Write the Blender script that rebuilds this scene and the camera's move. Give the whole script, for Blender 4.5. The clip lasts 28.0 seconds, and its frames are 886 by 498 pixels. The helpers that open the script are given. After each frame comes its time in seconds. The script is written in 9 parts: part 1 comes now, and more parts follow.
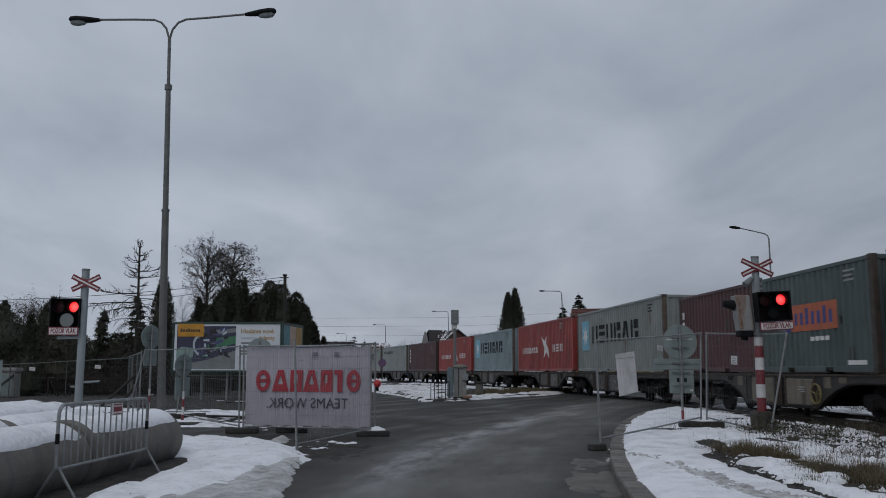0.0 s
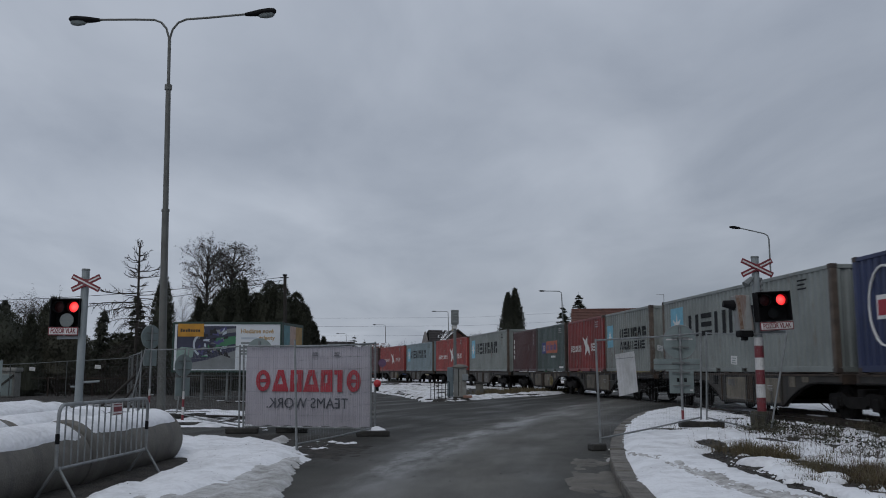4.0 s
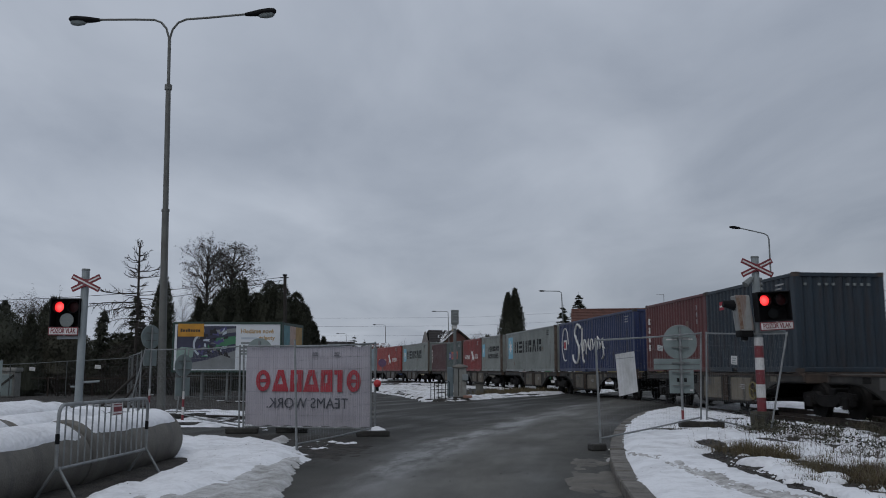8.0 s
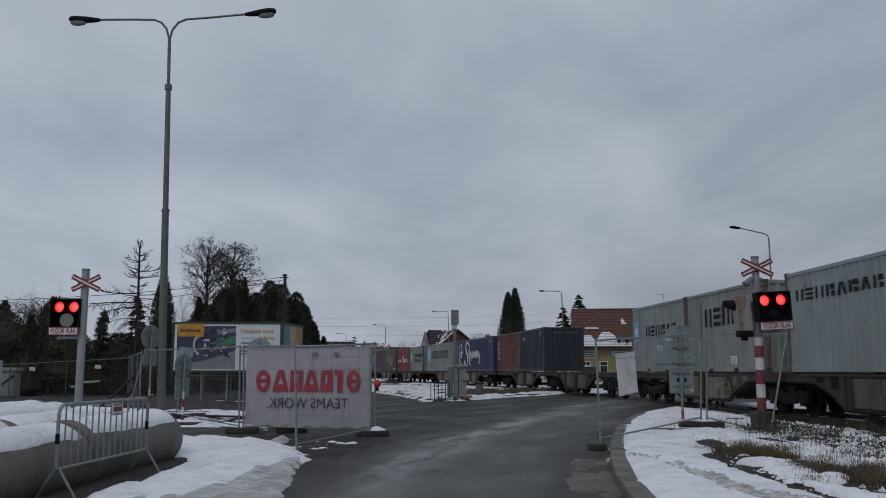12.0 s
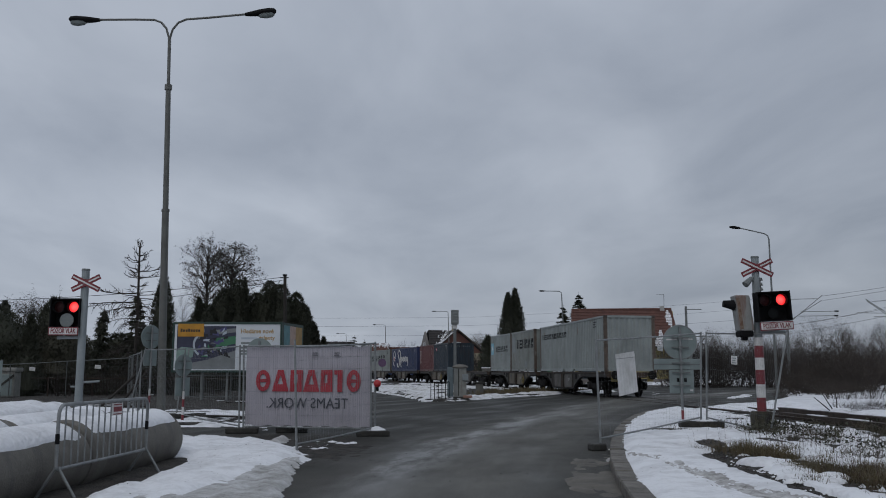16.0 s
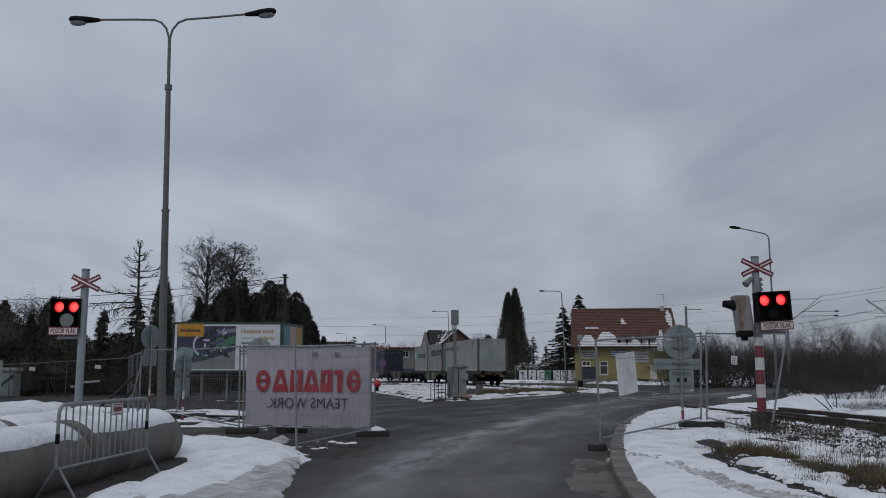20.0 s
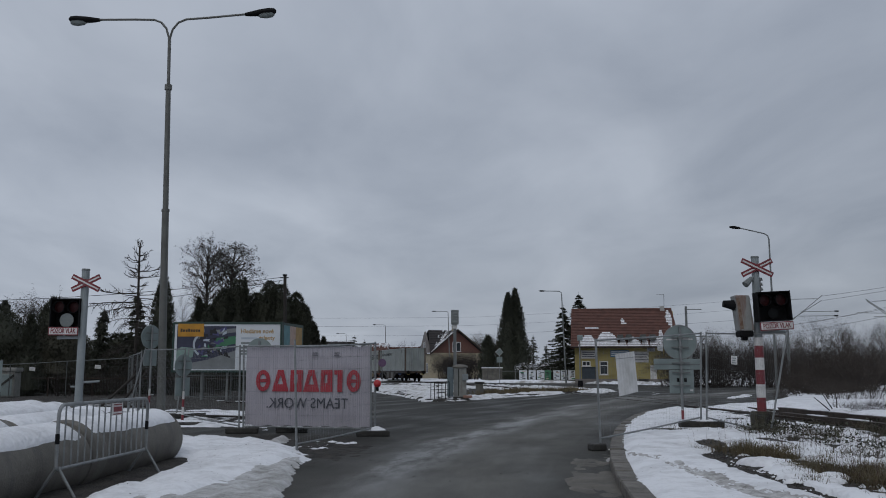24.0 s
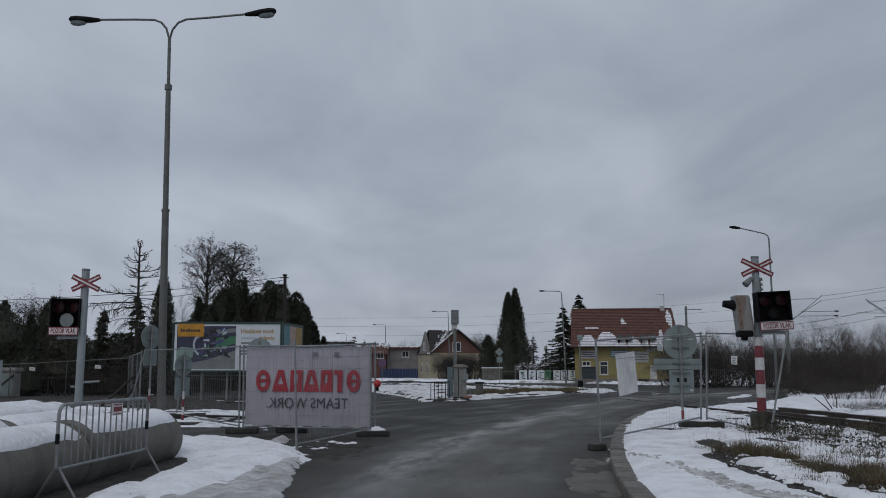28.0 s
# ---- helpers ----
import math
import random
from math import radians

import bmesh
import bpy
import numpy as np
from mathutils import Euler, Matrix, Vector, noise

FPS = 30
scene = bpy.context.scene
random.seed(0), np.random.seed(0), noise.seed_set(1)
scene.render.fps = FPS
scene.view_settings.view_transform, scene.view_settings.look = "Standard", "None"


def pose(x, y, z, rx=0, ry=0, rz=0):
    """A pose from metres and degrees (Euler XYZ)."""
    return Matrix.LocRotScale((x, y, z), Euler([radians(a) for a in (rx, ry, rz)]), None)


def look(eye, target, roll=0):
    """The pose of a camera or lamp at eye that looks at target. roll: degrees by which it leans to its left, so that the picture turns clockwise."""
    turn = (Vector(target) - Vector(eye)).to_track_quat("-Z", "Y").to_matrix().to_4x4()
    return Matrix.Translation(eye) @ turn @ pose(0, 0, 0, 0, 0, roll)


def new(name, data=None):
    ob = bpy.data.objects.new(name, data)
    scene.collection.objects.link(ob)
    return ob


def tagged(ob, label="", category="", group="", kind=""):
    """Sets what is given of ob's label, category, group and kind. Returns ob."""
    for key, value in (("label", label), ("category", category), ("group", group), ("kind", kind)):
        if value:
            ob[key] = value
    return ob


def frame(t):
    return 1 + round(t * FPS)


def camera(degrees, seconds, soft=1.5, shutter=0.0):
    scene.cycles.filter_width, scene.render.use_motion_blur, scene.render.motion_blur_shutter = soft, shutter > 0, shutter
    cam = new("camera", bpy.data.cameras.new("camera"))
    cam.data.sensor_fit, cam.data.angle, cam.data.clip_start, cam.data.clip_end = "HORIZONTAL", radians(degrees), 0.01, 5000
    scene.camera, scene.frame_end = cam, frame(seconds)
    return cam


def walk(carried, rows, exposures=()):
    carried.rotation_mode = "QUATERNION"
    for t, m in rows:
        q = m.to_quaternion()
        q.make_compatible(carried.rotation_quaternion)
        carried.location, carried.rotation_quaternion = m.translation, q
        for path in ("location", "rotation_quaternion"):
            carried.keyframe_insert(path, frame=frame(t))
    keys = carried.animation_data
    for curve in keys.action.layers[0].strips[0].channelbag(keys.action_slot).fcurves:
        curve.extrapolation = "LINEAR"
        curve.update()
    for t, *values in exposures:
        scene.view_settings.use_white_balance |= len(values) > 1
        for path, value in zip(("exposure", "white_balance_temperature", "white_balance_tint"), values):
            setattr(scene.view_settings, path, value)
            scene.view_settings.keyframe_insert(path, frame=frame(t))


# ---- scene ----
cam = camera(53.72, 28.0, soft=1.0, shutter=0.35)
EYE = (0.0, 0.0, 1.4)
HOLD = Matrix.Translation(EYE) @ Euler((radians(90 + 7.92), 0, 0)).to_matrix().to_4x4() @ pose(0, 0, 0, 0, 0, 0.1)
walk(cam, [(0.0, HOLD), (28.0, HOLD)], exposures=[(0.0, 0.0), (28.0, 0.0)])

# ---- sky and sun: a dull winter overcast ----
SUN_UP, SUN_TURN = radians(38), radians(200)
world = bpy.data.worlds.new("world")
scene.world = world
world.use_nodes = True


def build_sky():
    nt = world.node_tree
    nt.nodes.clear()
    out = nt.nodes.new("ShaderNodeOutputWorld")
    bg = nt.nodes.new("ShaderNodeBackground")
    sky = nt.nodes.new("ShaderNodeTexSky")
    sky.sky_type, sky.sun_disc = "NISHITA", False
    sky.sun_elevation, sky.sun_rotation = SUN_UP, SUN_TURN
    sky.air_density, sky.dust_density = 1.0, 3.0
    dim = nt.nodes.new("ShaderNodeVectorMath")
    dim.operation = "SCALE"
    dim.inputs["Scale"].default_value = 0.1
    nt.links.new(sky.outputs[0], dim.inputs[0])
    co = nt.nodes.new("ShaderNodeTexCoord")
    xyz = nt.nodes.new("ShaderNodeSeparateXYZ")
    nt.links.new(co.outputs["Generated"], xyz.inputs[0])
    # flat cloud sheet: divide the direction by its height
    up = nt.nodes.new("ShaderNodeMath")
    up.operation = "MAXIMUM"
    up.inputs[1].default_value = 0.0
    nt.links.new(xyz.outputs[2], up.inputs[0])
    lift = nt.nodes.new("ShaderNodeMath")
    lift.operation = "ADD"
    lift.inputs[1].default_value = 0.16
    nt.links.new(up.outputs[0], lift.inputs[0])
    flat = nt.nodes.new("ShaderNodeVectorMath")
    flat.operation = "DIVIDE"
    nt.links.new(co.outputs["Generated"], flat.inputs[0])
    nt.links.new(lift.outputs[0], flat.inputs[1])
    turn = nt.nodes.new("ShaderNodeMapping")
    turn.inputs["Rotation"].default_value = (0, 0, radians(38))
    turn.inputs["Scale"].default_value = (1.0, 0.55, 0.35)
    nt.links.new(flat.outputs[0], turn.inputs[0])
    n1 = nt.nodes.new("ShaderNodeTexNoise")
    n1.inputs["Scale"].default_value, n1.inputs["Detail"].default_value, n1.inputs["Roughness"].default_value = 1.9, 7.0, 0.5
    n1.inputs["Distortion"].default_value = 0.35
    nt.links.new(turn.outputs[0], n1.inputs["Vector"])
    ramp = nt.nodes.new("ShaderNodeValToRGB")
    el = ramp.color_ramp.elements
    el[0].position, el[0].color = 0.30, (0.292, 0.328, 0.394, 1)
    el[1].position, el[1].color = 0.74, (0.438, 0.480, 0.553, 1)
    nt.links.new(n1.outputs[0], ramp.inputs[0])
    # an overcast sky is brightest overhead
    grad = nt.nodes.new("ShaderNodeMapRange")
    grad.inputs["From Min"].default_value, grad.inputs["From Max"].default_value = 0.3, 1.0
    grad.inputs["To Min"].default_value, grad.inputs["To Max"].default_value = 1.0, 1.35
    nt.links.new(up.outputs[0], grad.inputs[0])
    # towards the horizon the cloud is thinner to the west, heavier to the east
    low = nt.nodes.new("ShaderNodeMapRange")
    low.inputs["From Min"].default_value, low.inputs["From Max"].default_value = 0.42, 0.02
    low.inputs["To Min"].default_value, low.inputs["To Max"].default_value = 0.0, -0.40
    nt.links.new(up.outputs[0], low.inputs[0])
    side = nt.nodes.new("ShaderNodeMath")
    side.operation = "MULTIPLY_ADD"
    side.inputs[2].default_value = 1.0
    nt.links.new(xyz.outputs[0], side.inputs[0])
    nt.links.new(low.outputs[0], side.inputs[1])
    both = nt.nodes.new("ShaderNodeMath")
    both.operation = "MULTIPLY"
    nt.links.new(side.outputs[0], both.inputs[0])
    nt.links.new(grad.outputs[0], both.inputs[1])
    cloud = nt.nodes.new("ShaderNodeVectorMath")
    cloud.operation = "SCALE"
    nt.links.new(ramp.outputs[0], cloud.inputs[0])
    nt.links.new(both.outputs[0], cloud.inputs["Scale"])
    mix = nt.nodes.new("ShaderNodeMix")
    mix.data_type = "RGBA"
    mix.inputs[0].default_value = 0.93
    nt.links.new(dim.outputs[0], mix.inputs[6])
    nt.links.new(cloud.outputs[0], mix.inputs[7])
    nt.links.new(mix.outputs[2], bg.inputs[0])
    bg.inputs[1].default_value = 1.0
    nt.links.new(bg.outputs[0], out.inputs[0])


build_sky()
sun = new("sun", bpy.data.lights.new("sun", "SUN"))
sun.data.energy, sun.data.angle, sun.data.color = 0.5, radians(40), (1.0, 0.97, 0.93)
sun.matrix_world = look((0, 0, 60), (0 + 60 * math.sin(SUN_TURN) * -0.8, 60 * -math.cos(SUN_TURN) * 0.8, 0))


# ---- materials ----
def material(name, a, b=None, rough=0.6, metal=0.0, scale=3.0, fine=40.0, bump=0.15, stretch=(1, 1, 1), low=0.35, high=0.65, spread=0.1,
             rust=None, rust_at=0.62, emit=0.0, world_space=False, dist=0.02, rand=0.0, spec=0.5, grain=0.3, rust_scale=2.6):
    """Two tones mixed by broad and fine noise, relief from the fine one, and streaks of a third tone."""
    m = bpy.data.materials.new(name)
    m.use_nodes = True
    nt = m.node_tree
    N, link = nt.nodes, nt.links.new
    bs = N["Principled BSDF"]
    b = b or tuple(c * 0.75 for c in a)
    co = N.new("ShaderNodeTexCoord")
    src = co.outputs["Object"]
    if world_space:
        geo = N.new("ShaderNodeNewGeometry")
        src = geo.outputs["Position"]
    mp = N.new("ShaderNodeMapping")
    mp.inputs["Scale"].default_value = stretch
    link(src, mp.inputs[0])
    n1 = N.new("ShaderNodeTexNoise")
    n1.inputs["Scale"].default_value, n1.inputs["Detail"].default_value = scale, 5
    link(mp.outputs[0], n1.inputs["Vector"])
    n2 = N.new("ShaderNodeTexNoise")
    n2.inputs["Scale"].default_value, n2.inputs["Detail"].default_value = fine, 3
    link(mp.outputs[0], n2.inputs["Vector"])
    mixn = N.new("ShaderNodeMix")
    mixn.data_type = "FLOAT"
    mixn.inputs[0].default_value = grain
    link(n1.outputs[0], mixn.inputs[2])
    link(n2.outputs[0], mixn.inputs[3])
    ramp = N.new("ShaderNodeValToRGB")
    e = ramp.color_ramp.elements
    e[0].position, e[0].color = low, (*a, 1)
    e[1].position, e[1].color = high, (*b, 1)
    link(mixn.outputs[0], ramp.inputs[0])
    col = ramp.outputs[0]
    if rust:
        mp2 = N.new("ShaderNodeMapping")
        mp2.inputs["Scale"].default_value = (1, 1, 0.16)
        link(src, mp2.inputs[0])
        n3 = N.new("ShaderNodeTexNoise")
        n3.inputs["Scale"].default_value, n3.inputs["Detail"].default_value, n3.inputs["Roughness"].default_value = rust_scale, 6, 0.7
        link(mp2.outputs[0], n3.inputs["Vector"])
        rr = N.new("ShaderNodeMapRange")
        rr.inputs["From Min"].default_value, rr.inputs["From Max"].default_value = rust_at, rust_at + 0.16
        link(n3.outputs[0], rr.inputs[0])
        mx = N.new("ShaderNodeMix")
        mx.data_type = "RGBA"
        link(rr.outputs[0], mx.inputs[0])
        link(col, mx.inputs[6])
        mx.inputs[7].default_value = (*rust, 1)
        col = mx.outputs[2]
    if rand:
        info = N.new("ShaderNodeObjectInfo")
        mr = N.new("ShaderNodeMapRange")
        mr.inputs["To Min"].default_value, mr.inputs["To Max"].default_value = 1 - rand, 1 + rand
        link(info.outputs["Random"], mr.inputs[0])
        hv = N.new("ShaderNodeHueSaturation")
        link(mr.outputs[0], hv.inputs["Value"])
        link(col, hv.inputs["Color"])
        col = hv.outputs[0]
    link(col, bs.inputs["Base Color"])
    mr = N.new("ShaderNodeMapRange")
    mr.inputs["To Min"].default_value, mr.inputs["To Max"].default_value = max(0.02, rough - spread), min(1, rough + spread)
    link(n1.outputs[0], mr.inputs[0])
    link(mr.outputs[0], bs.inputs["Roughness"])
    bs.inputs["Metallic"].default_value = metal
    bs.inputs["Specular IOR Level"].default_value = spec
    if bump:
        bp = N.new("ShaderNodeBump")
        bp.inputs["Strength"].default_value, bp.inputs["Distance"].default_value = bump, dist
        link(n2.outputs[0], bp.inputs["Height"])
        link(bp.outputs[0], bs.inputs["Normal"])
    if emit:
        bs.inputs["Emission Color"].default_value = (*a, 1)
        bs.inputs["Emission Strength"].default_value = emit
    return m


def asphalt_material():
    """Worn wet asphalt: grain, dark damp patches and long wheel-worn streaks that shine."""
    m = material("wet_asphalt", (0.048, 0.0475, 0.0435), (0.077, 0.076, 0.070), rough=0.6, scale=0.7, fine=45, bump=0.7, dist=0.010, grain=0.6, low=0.41, high=0.60, world_space=True)
    nt = m.node_tree
    N, link = nt.nodes, nt.links.new
    geo = N.new("ShaderNodeNewGeometry")
    xyz = N.new("ShaderNodeSeparateXYZ")
    link(geo.outputs["Position"], xyz.inputs[0])

    def calc(op, one, two):
        n = N.new("ShaderNodeMath")
        n.operation = op
        for k, q in enumerate((one, two)):
            if isinstance(q, float):
                n.inputs[k].default_value = q
            else:
                link(q, n.inputs[k])
        return n.outputs[0]
    # lanes follow the bend of the kerb
    across = calc("SUBTRACT", xyz.outputs[0], calc("MULTIPLY", calc("MULTIPLY", xyz.outputs[1], xyz.outputs[1]), 0.006))
    lane = N.new("ShaderNodeCombineXYZ")
    link(across, lane.inputs[0])
    link(calc("MULTIPLY", xyz.outputs[1], 0.10), lane.inputs[1])
    n = N.new("ShaderNodeTexNoise")
    n.inputs["Scale"].default_value, n.inputs["Detail"].default_value = 1.0, 3
    link(lane.outputs[0], n.inputs["Vector"])
    drawn = N.new("ShaderNodeCombineXYZ")
    link(across, drawn.inputs[0])
    link(calc("MULTIPLY", xyz.outputs[1], 0.30), drawn.inputs[1])
    n2 = N.new("ShaderNodeTexNoise")
    n2.inputs["Scale"].default_value, n2.inputs["Detail"].default_value = 0.8, 7
    link(drawn.outputs[0], n2.inputs["Vector"])
    mixn = N.new("ShaderNodeMix")
    mixn.data_type = "FLOAT"
    mixn.inputs[0].default_value = 0.72
    link(n.outputs[0], mixn.inputs[2])
    link(n2.outputs[0], mixn.inputs[3])
    n4 = N.new("ShaderNodeTexNoise")
    n4.inputs["Scale"].default_value, n4.inputs["Detail"].default_value, n4.inputs["Roughness"].default_value = 1.1, 8, 0.68
    link(drawn.outputs[0], n4.inputs["Vector"])
    gaps = N.new("ShaderNodeMapRange")
    gaps.inputs["From Min"].default_value, gaps.inputs["From Max"].default_value = 0.34, 0.68
    link(n4.outputs[0], gaps.inputs[0])
    begins = N.new("ShaderNodeMapRange")
    begins.inputs["From Min"].default_value, begins.inputs["From Max"].default_value = 9.5, 14.0
    link(xyz.outputs[1], begins.inputs[0])
    broken = N.new("ShaderNodeMath")
    broken.operation = "MULTIPLY"
    link(gaps.outputs[0], broken.inputs[0])
    fades = N.new("ShaderNodeMapRange")
    fades.inputs["From Min"].default_value, fades.inputs["From Max"].default_value = 34.0, 20.0
    fades.inputs["To Min"].default_value = 0.25
    link(xyz.outputs[1], fades.inputs[0])
    link(calc("MULTIPLY", begins.outputs[0], fades.outputs[0]), broken.inputs[1])
    # a wheel-worn wet band
    band = N.new("ShaderNodeMapRange")
    band.interpolation_type = "SMOOTHSTEP"
    band.inputs["From Min"].default_value, band.inputs["From Max"].default_value = 0.80, 0.05
    band.inputs["To Min"].default_value, band.inputs["To Max"].default_value = 0.0, 0.34
    link(calc("ABSOLUTE", calc("ADD", across, calc("ADD", calc("MULTIPLY", n4.outputs[0], 1.6), 0.68)), 0.0), band.inputs[0])
    # broad traffic-worn lane, paler than the damp mud at its sides
    worn = N.new("ShaderNodeMapRange")
    worn.interpolation_type = "SMOOTHSTEP"
    worn.inputs["From Min"].default_value, worn.inputs["From Max"].default_value = 2.6, 0.3
    worn.inputs["To Min"].default_value, worn.inputs["To Max"].default_value = 0.68, 1.66
    link(calc("ABSOLUTE", calc("ADD", across, 0.75), 0.0), worn.inputs[0])
    stain = N.new("ShaderNodeMapRange")
    stain.inputs["From Min"].default_value, stain.inputs["From Max"].default_value = 0.35, 0.62
    stain.inputs["To Min"].default_value, stain.inputs["To Max"].default_value = 0.74, 1.14
    link(n4.outputs[0], stain.inputs[0])
    hv = N.new("ShaderNodeHueSaturation")
    bs = N["Principled BSDF"]
    link(bs.inputs["Base Color"].links[0].from_socket, hv.inputs["Color"])
    link(calc("MULTIPLY", worn.outputs[0], stain.outputs[0]), hv.inputs["Value"])
    link(hv.outputs[0], bs.inputs["Base Color"])
    r = N.new("ShaderNodeMapRange")
    r.inputs["From Min"].default_value, r.inputs["From Max"].default_value = 0.46, 0.68
    r.inputs["To Min"].default_value, r.inputs["To Max"].default_value = 0.76, 0.37
    link(calc("ADD", mixn.outputs[0], calc("MULTIPLY", band.outputs[0], broken.outputs[0])), r.inputs[0])
    link(r.outputs[0], N["Principled BSDF"].inputs["Roughness"])
    # the wheel track lies wet and shines, in broken stretches
    shine = N.new("ShaderNodeMapRange")
    shine.inputs["From Min"].default_value, shine.inputs["From Max"].default_value = 0.0, 0.30
    shine.inputs["To Min"].default_value, shine.inputs["To Max"].default_value = 0.12, 0.85
    link(calc("MULTIPLY", band.outputs[0], broken.outputs[0]), shine.inputs[0])
    link(shine.outputs[0], bs.inputs["Specular IOR Level"])
    return m


SNOW = material("snow", (0.74, 0.755, 0.785), (0.46, 0.465, 0.48), rough=0.7, scale=2.2, fine=14, bump=0.65, dist=0.05, low=0.43, high=0.78, world_space=True)
SNOW_FAR = material("old_snow", (0.74, 0.76, 0.80), (0.28, 0.27, 0.25), rough=0.7, scale=0.6, fine=3, bump=0.4, dist=0.05, low=0.48, high=0.62, world_space=True)
SNOW_DIRTY = material("dirty_snow", (0.66, 0.67, 0.69), (0.30, 0.29, 0.27), rough=0.7, scale=1.3, fine=7, bump=0.5, dist=0.05, low=0.44, high=0.68, grain=0.45, world_space=True)
SLUSH = material("trodden_slush", (0.55, 0.555, 0.56), (0.24, 0.235, 0.22), rough=0.5, scale=3.5, fine=16, bump=1.0, dist=0.06, world_space=True)
ASPHALT = asphalt_material()
SOIL = material("wet_soil", (0.044, 0.038, 0.031), (0.014, 0.0125, 0.011), rough=0.9, spread=0.08, scale=4.0, fine=26, bump=1.0, dist=0.06, low=0.36, high=0.60, world_space=True)
FIELD = material("winter_field", (0.58, 0.60, 0.64), (0.075, 0.066, 0.045), rough=0.85, scale=0.12, fine=1.6, bump=0.5, dist=0.1, low=0.44, high=0.56, world_space=True)
CONCRETE = material("concrete", (0.150, 0.143, 0.127), (0.082, 0.077, 0.068), rough=0.8, scale=2.0, fine=45, bump=0.35, rust=(0.075, 0.075, 0.072), rust_at=0.52)
KERB = material("kerb_concrete", (0.150, 0.138, 0.120), (0.060, 0.054, 0.046), rough=0.7, scale=5, fine=60, bump=0.4, rand=0.15)
DARKSTONE = material("damp_footing", (0.040, 0.039, 0.035), (0.018, 0.0175, 0.016), rough=0.7, scale=6, fine=40, bump=0.5)
ZINC = material("galvanised_steel", (0.25, 0.265, 0.27), (0.16, 0.17, 0.175), rough=0.55, metal=0.35, scale=7, fine=60, bump=0.08)
PALEPOST = material("pale_grey_paint", (0.235, 0.265, 0.275), (0.175, 0.20, 0.21), rough=0.5, scale=4, fine=40, bump=0.06)
MASTGREY = material("mast_grey_paint", (0.175, 0.19, 0.19), (0.12, 0.13, 0.13), rough=0.5, metal=0.2, scale=3, fine=40, bump=0.08)
SIGNBACK = material("sign_back_grey", (0.235, 0.285, 0.282), (0.172, 0.21, 0.21), rough=0.42, metal=0.3, scale=3, fine=50, bump=0.05)
BLACK = material("matt_black", (0.006, 0.006, 0.007), (0.011, 0.011, 0.012), rough=0.75, scale=4, fine=30, bump=0.05, spec=0.12)
WHITE = material("white_paint", (0.60, 0.60, 0.60), (0.44, 0.44, 0.43), rough=0.5, scale=5, fine=40, bump=0.05)
RED = material("red_paint", (0.185, 0.023, 0.032), (0.130, 0.020, 0.026), rough=0.45, scale=5, fine=40, bump=0.05)
LAMP_ON = material("lit_red_lens", (1.0, 0.022, 0.028), (1.0, 0.08, 0.07), rough=0.3, scale=60, fine=90, bump=0, emit=1.9)


def glowing_lens(m):
    """Brightest in the middle of the lens, deep red towards its rim."""
    nt = m.node_tree
    N, link = nt.nodes, nt.links.new
    bs = N["Principled BSDF"]
    co = N.new("ShaderNodeTexCoord")
    far = N.new("ShaderNodeVectorMath")
    far.operation = "LENGTH"
    link(co.outputs["Object"], far.inputs[0])
    ramp = N.new("ShaderNodeValToRGB")
    e = ramp.color_ramp.elements
    e[0].position, e[0].color = 0.22, (1.0, 0.075, 0.07, 1)
    e[1].position, e[1].color = 1.0, (0.42, 0.004, 0.008, 1)
    mr = N.new("ShaderNodeMapRange")
    mr.inputs["From Max"].default_value = 0.112
    link(far.outputs["Value"], mr.inputs[0])
    link(mr.outputs[0], ramp.inputs[0])
    link(ramp.outputs[0], bs.inputs["Emission Color"])


glowing_lens(LAMP_ON)
LAMP_OFF = material("unlit_red_lens", (0.016, 0.002, 0.003), (0.026, 0.003, 0.004), rough=0.5, scale=60, fine=90, bump=0.1, spec=0.2)
LENS_GREY = material("pale_lens", (0.165, 0.19, 0.188), (0.135, 0.155, 0.156), rough=0.25, scale=20, fine=60, bump=0.1)
LENS_DARK = material("dark_lens", (0.008, 0.009, 0.010), rough=0.6, scale=20, fine=60, bump=0.05, spec=0.1)
RUSTY = material("rusty_box_paint", (0.27, 0.28, 0.275), (0.20, 0.205, 0.20), rough=0.65, scale=4, fine=30, bump=0.2, rust=(0.14, 0.055, 0.028), rust_at=0.5)
RAIL = material("rusted_rail", (0.050, 0.034, 0.025), (0.022, 0.017, 0.014), rough=0.85, metal=0.0, scale=8, fine=60, bump=0.2)
RAILTOP = material("polished_rail", (0.16, 0.14, 0.125), (0.10, 0.09, 0.085), rough=0.45, metal=0.9, scale=8, fine=60, bump=0.05)
TIMBER = material("tarred_timber", (0.030, 0.025, 0.020), (0.014, 0.012, 0.011), rough=0.8, scale=6, fine=40, bump=0.5, stretch=(1, 1, 4))
BANNER = material("pale_banner_cloth", (0.40, 0.385, 0.43), (0.32, 0.31, 0.35), rough=0.75, scale=1.3, fine=50, bump=0.08)
INK_RED = material("banner_red", (0.36, 0.028, 0.045), (0.30, 0.025, 0.038), rough=0.7, scale=3, fine=50, bump=0.05)
INK_DARK = material("banner_dark_ink", (0.06, 0.065, 0.085), (0.045, 0.048, 0.06), rough=0.7, scale=3, fine=50, bump=0.05)
BARK = material("dark_bark", (0.040, 0.033, 0.027), (0.020, 0.017, 0.015), rough=0.9, scale=8, fine=50, bump=0.6)
NEEDLE = material("dark_evergreen", (0.025, 0.029, 0.019), (0.044, 0.048, 0.031), rough=0.8, scale=1.2, fine=12, bump=0.2)
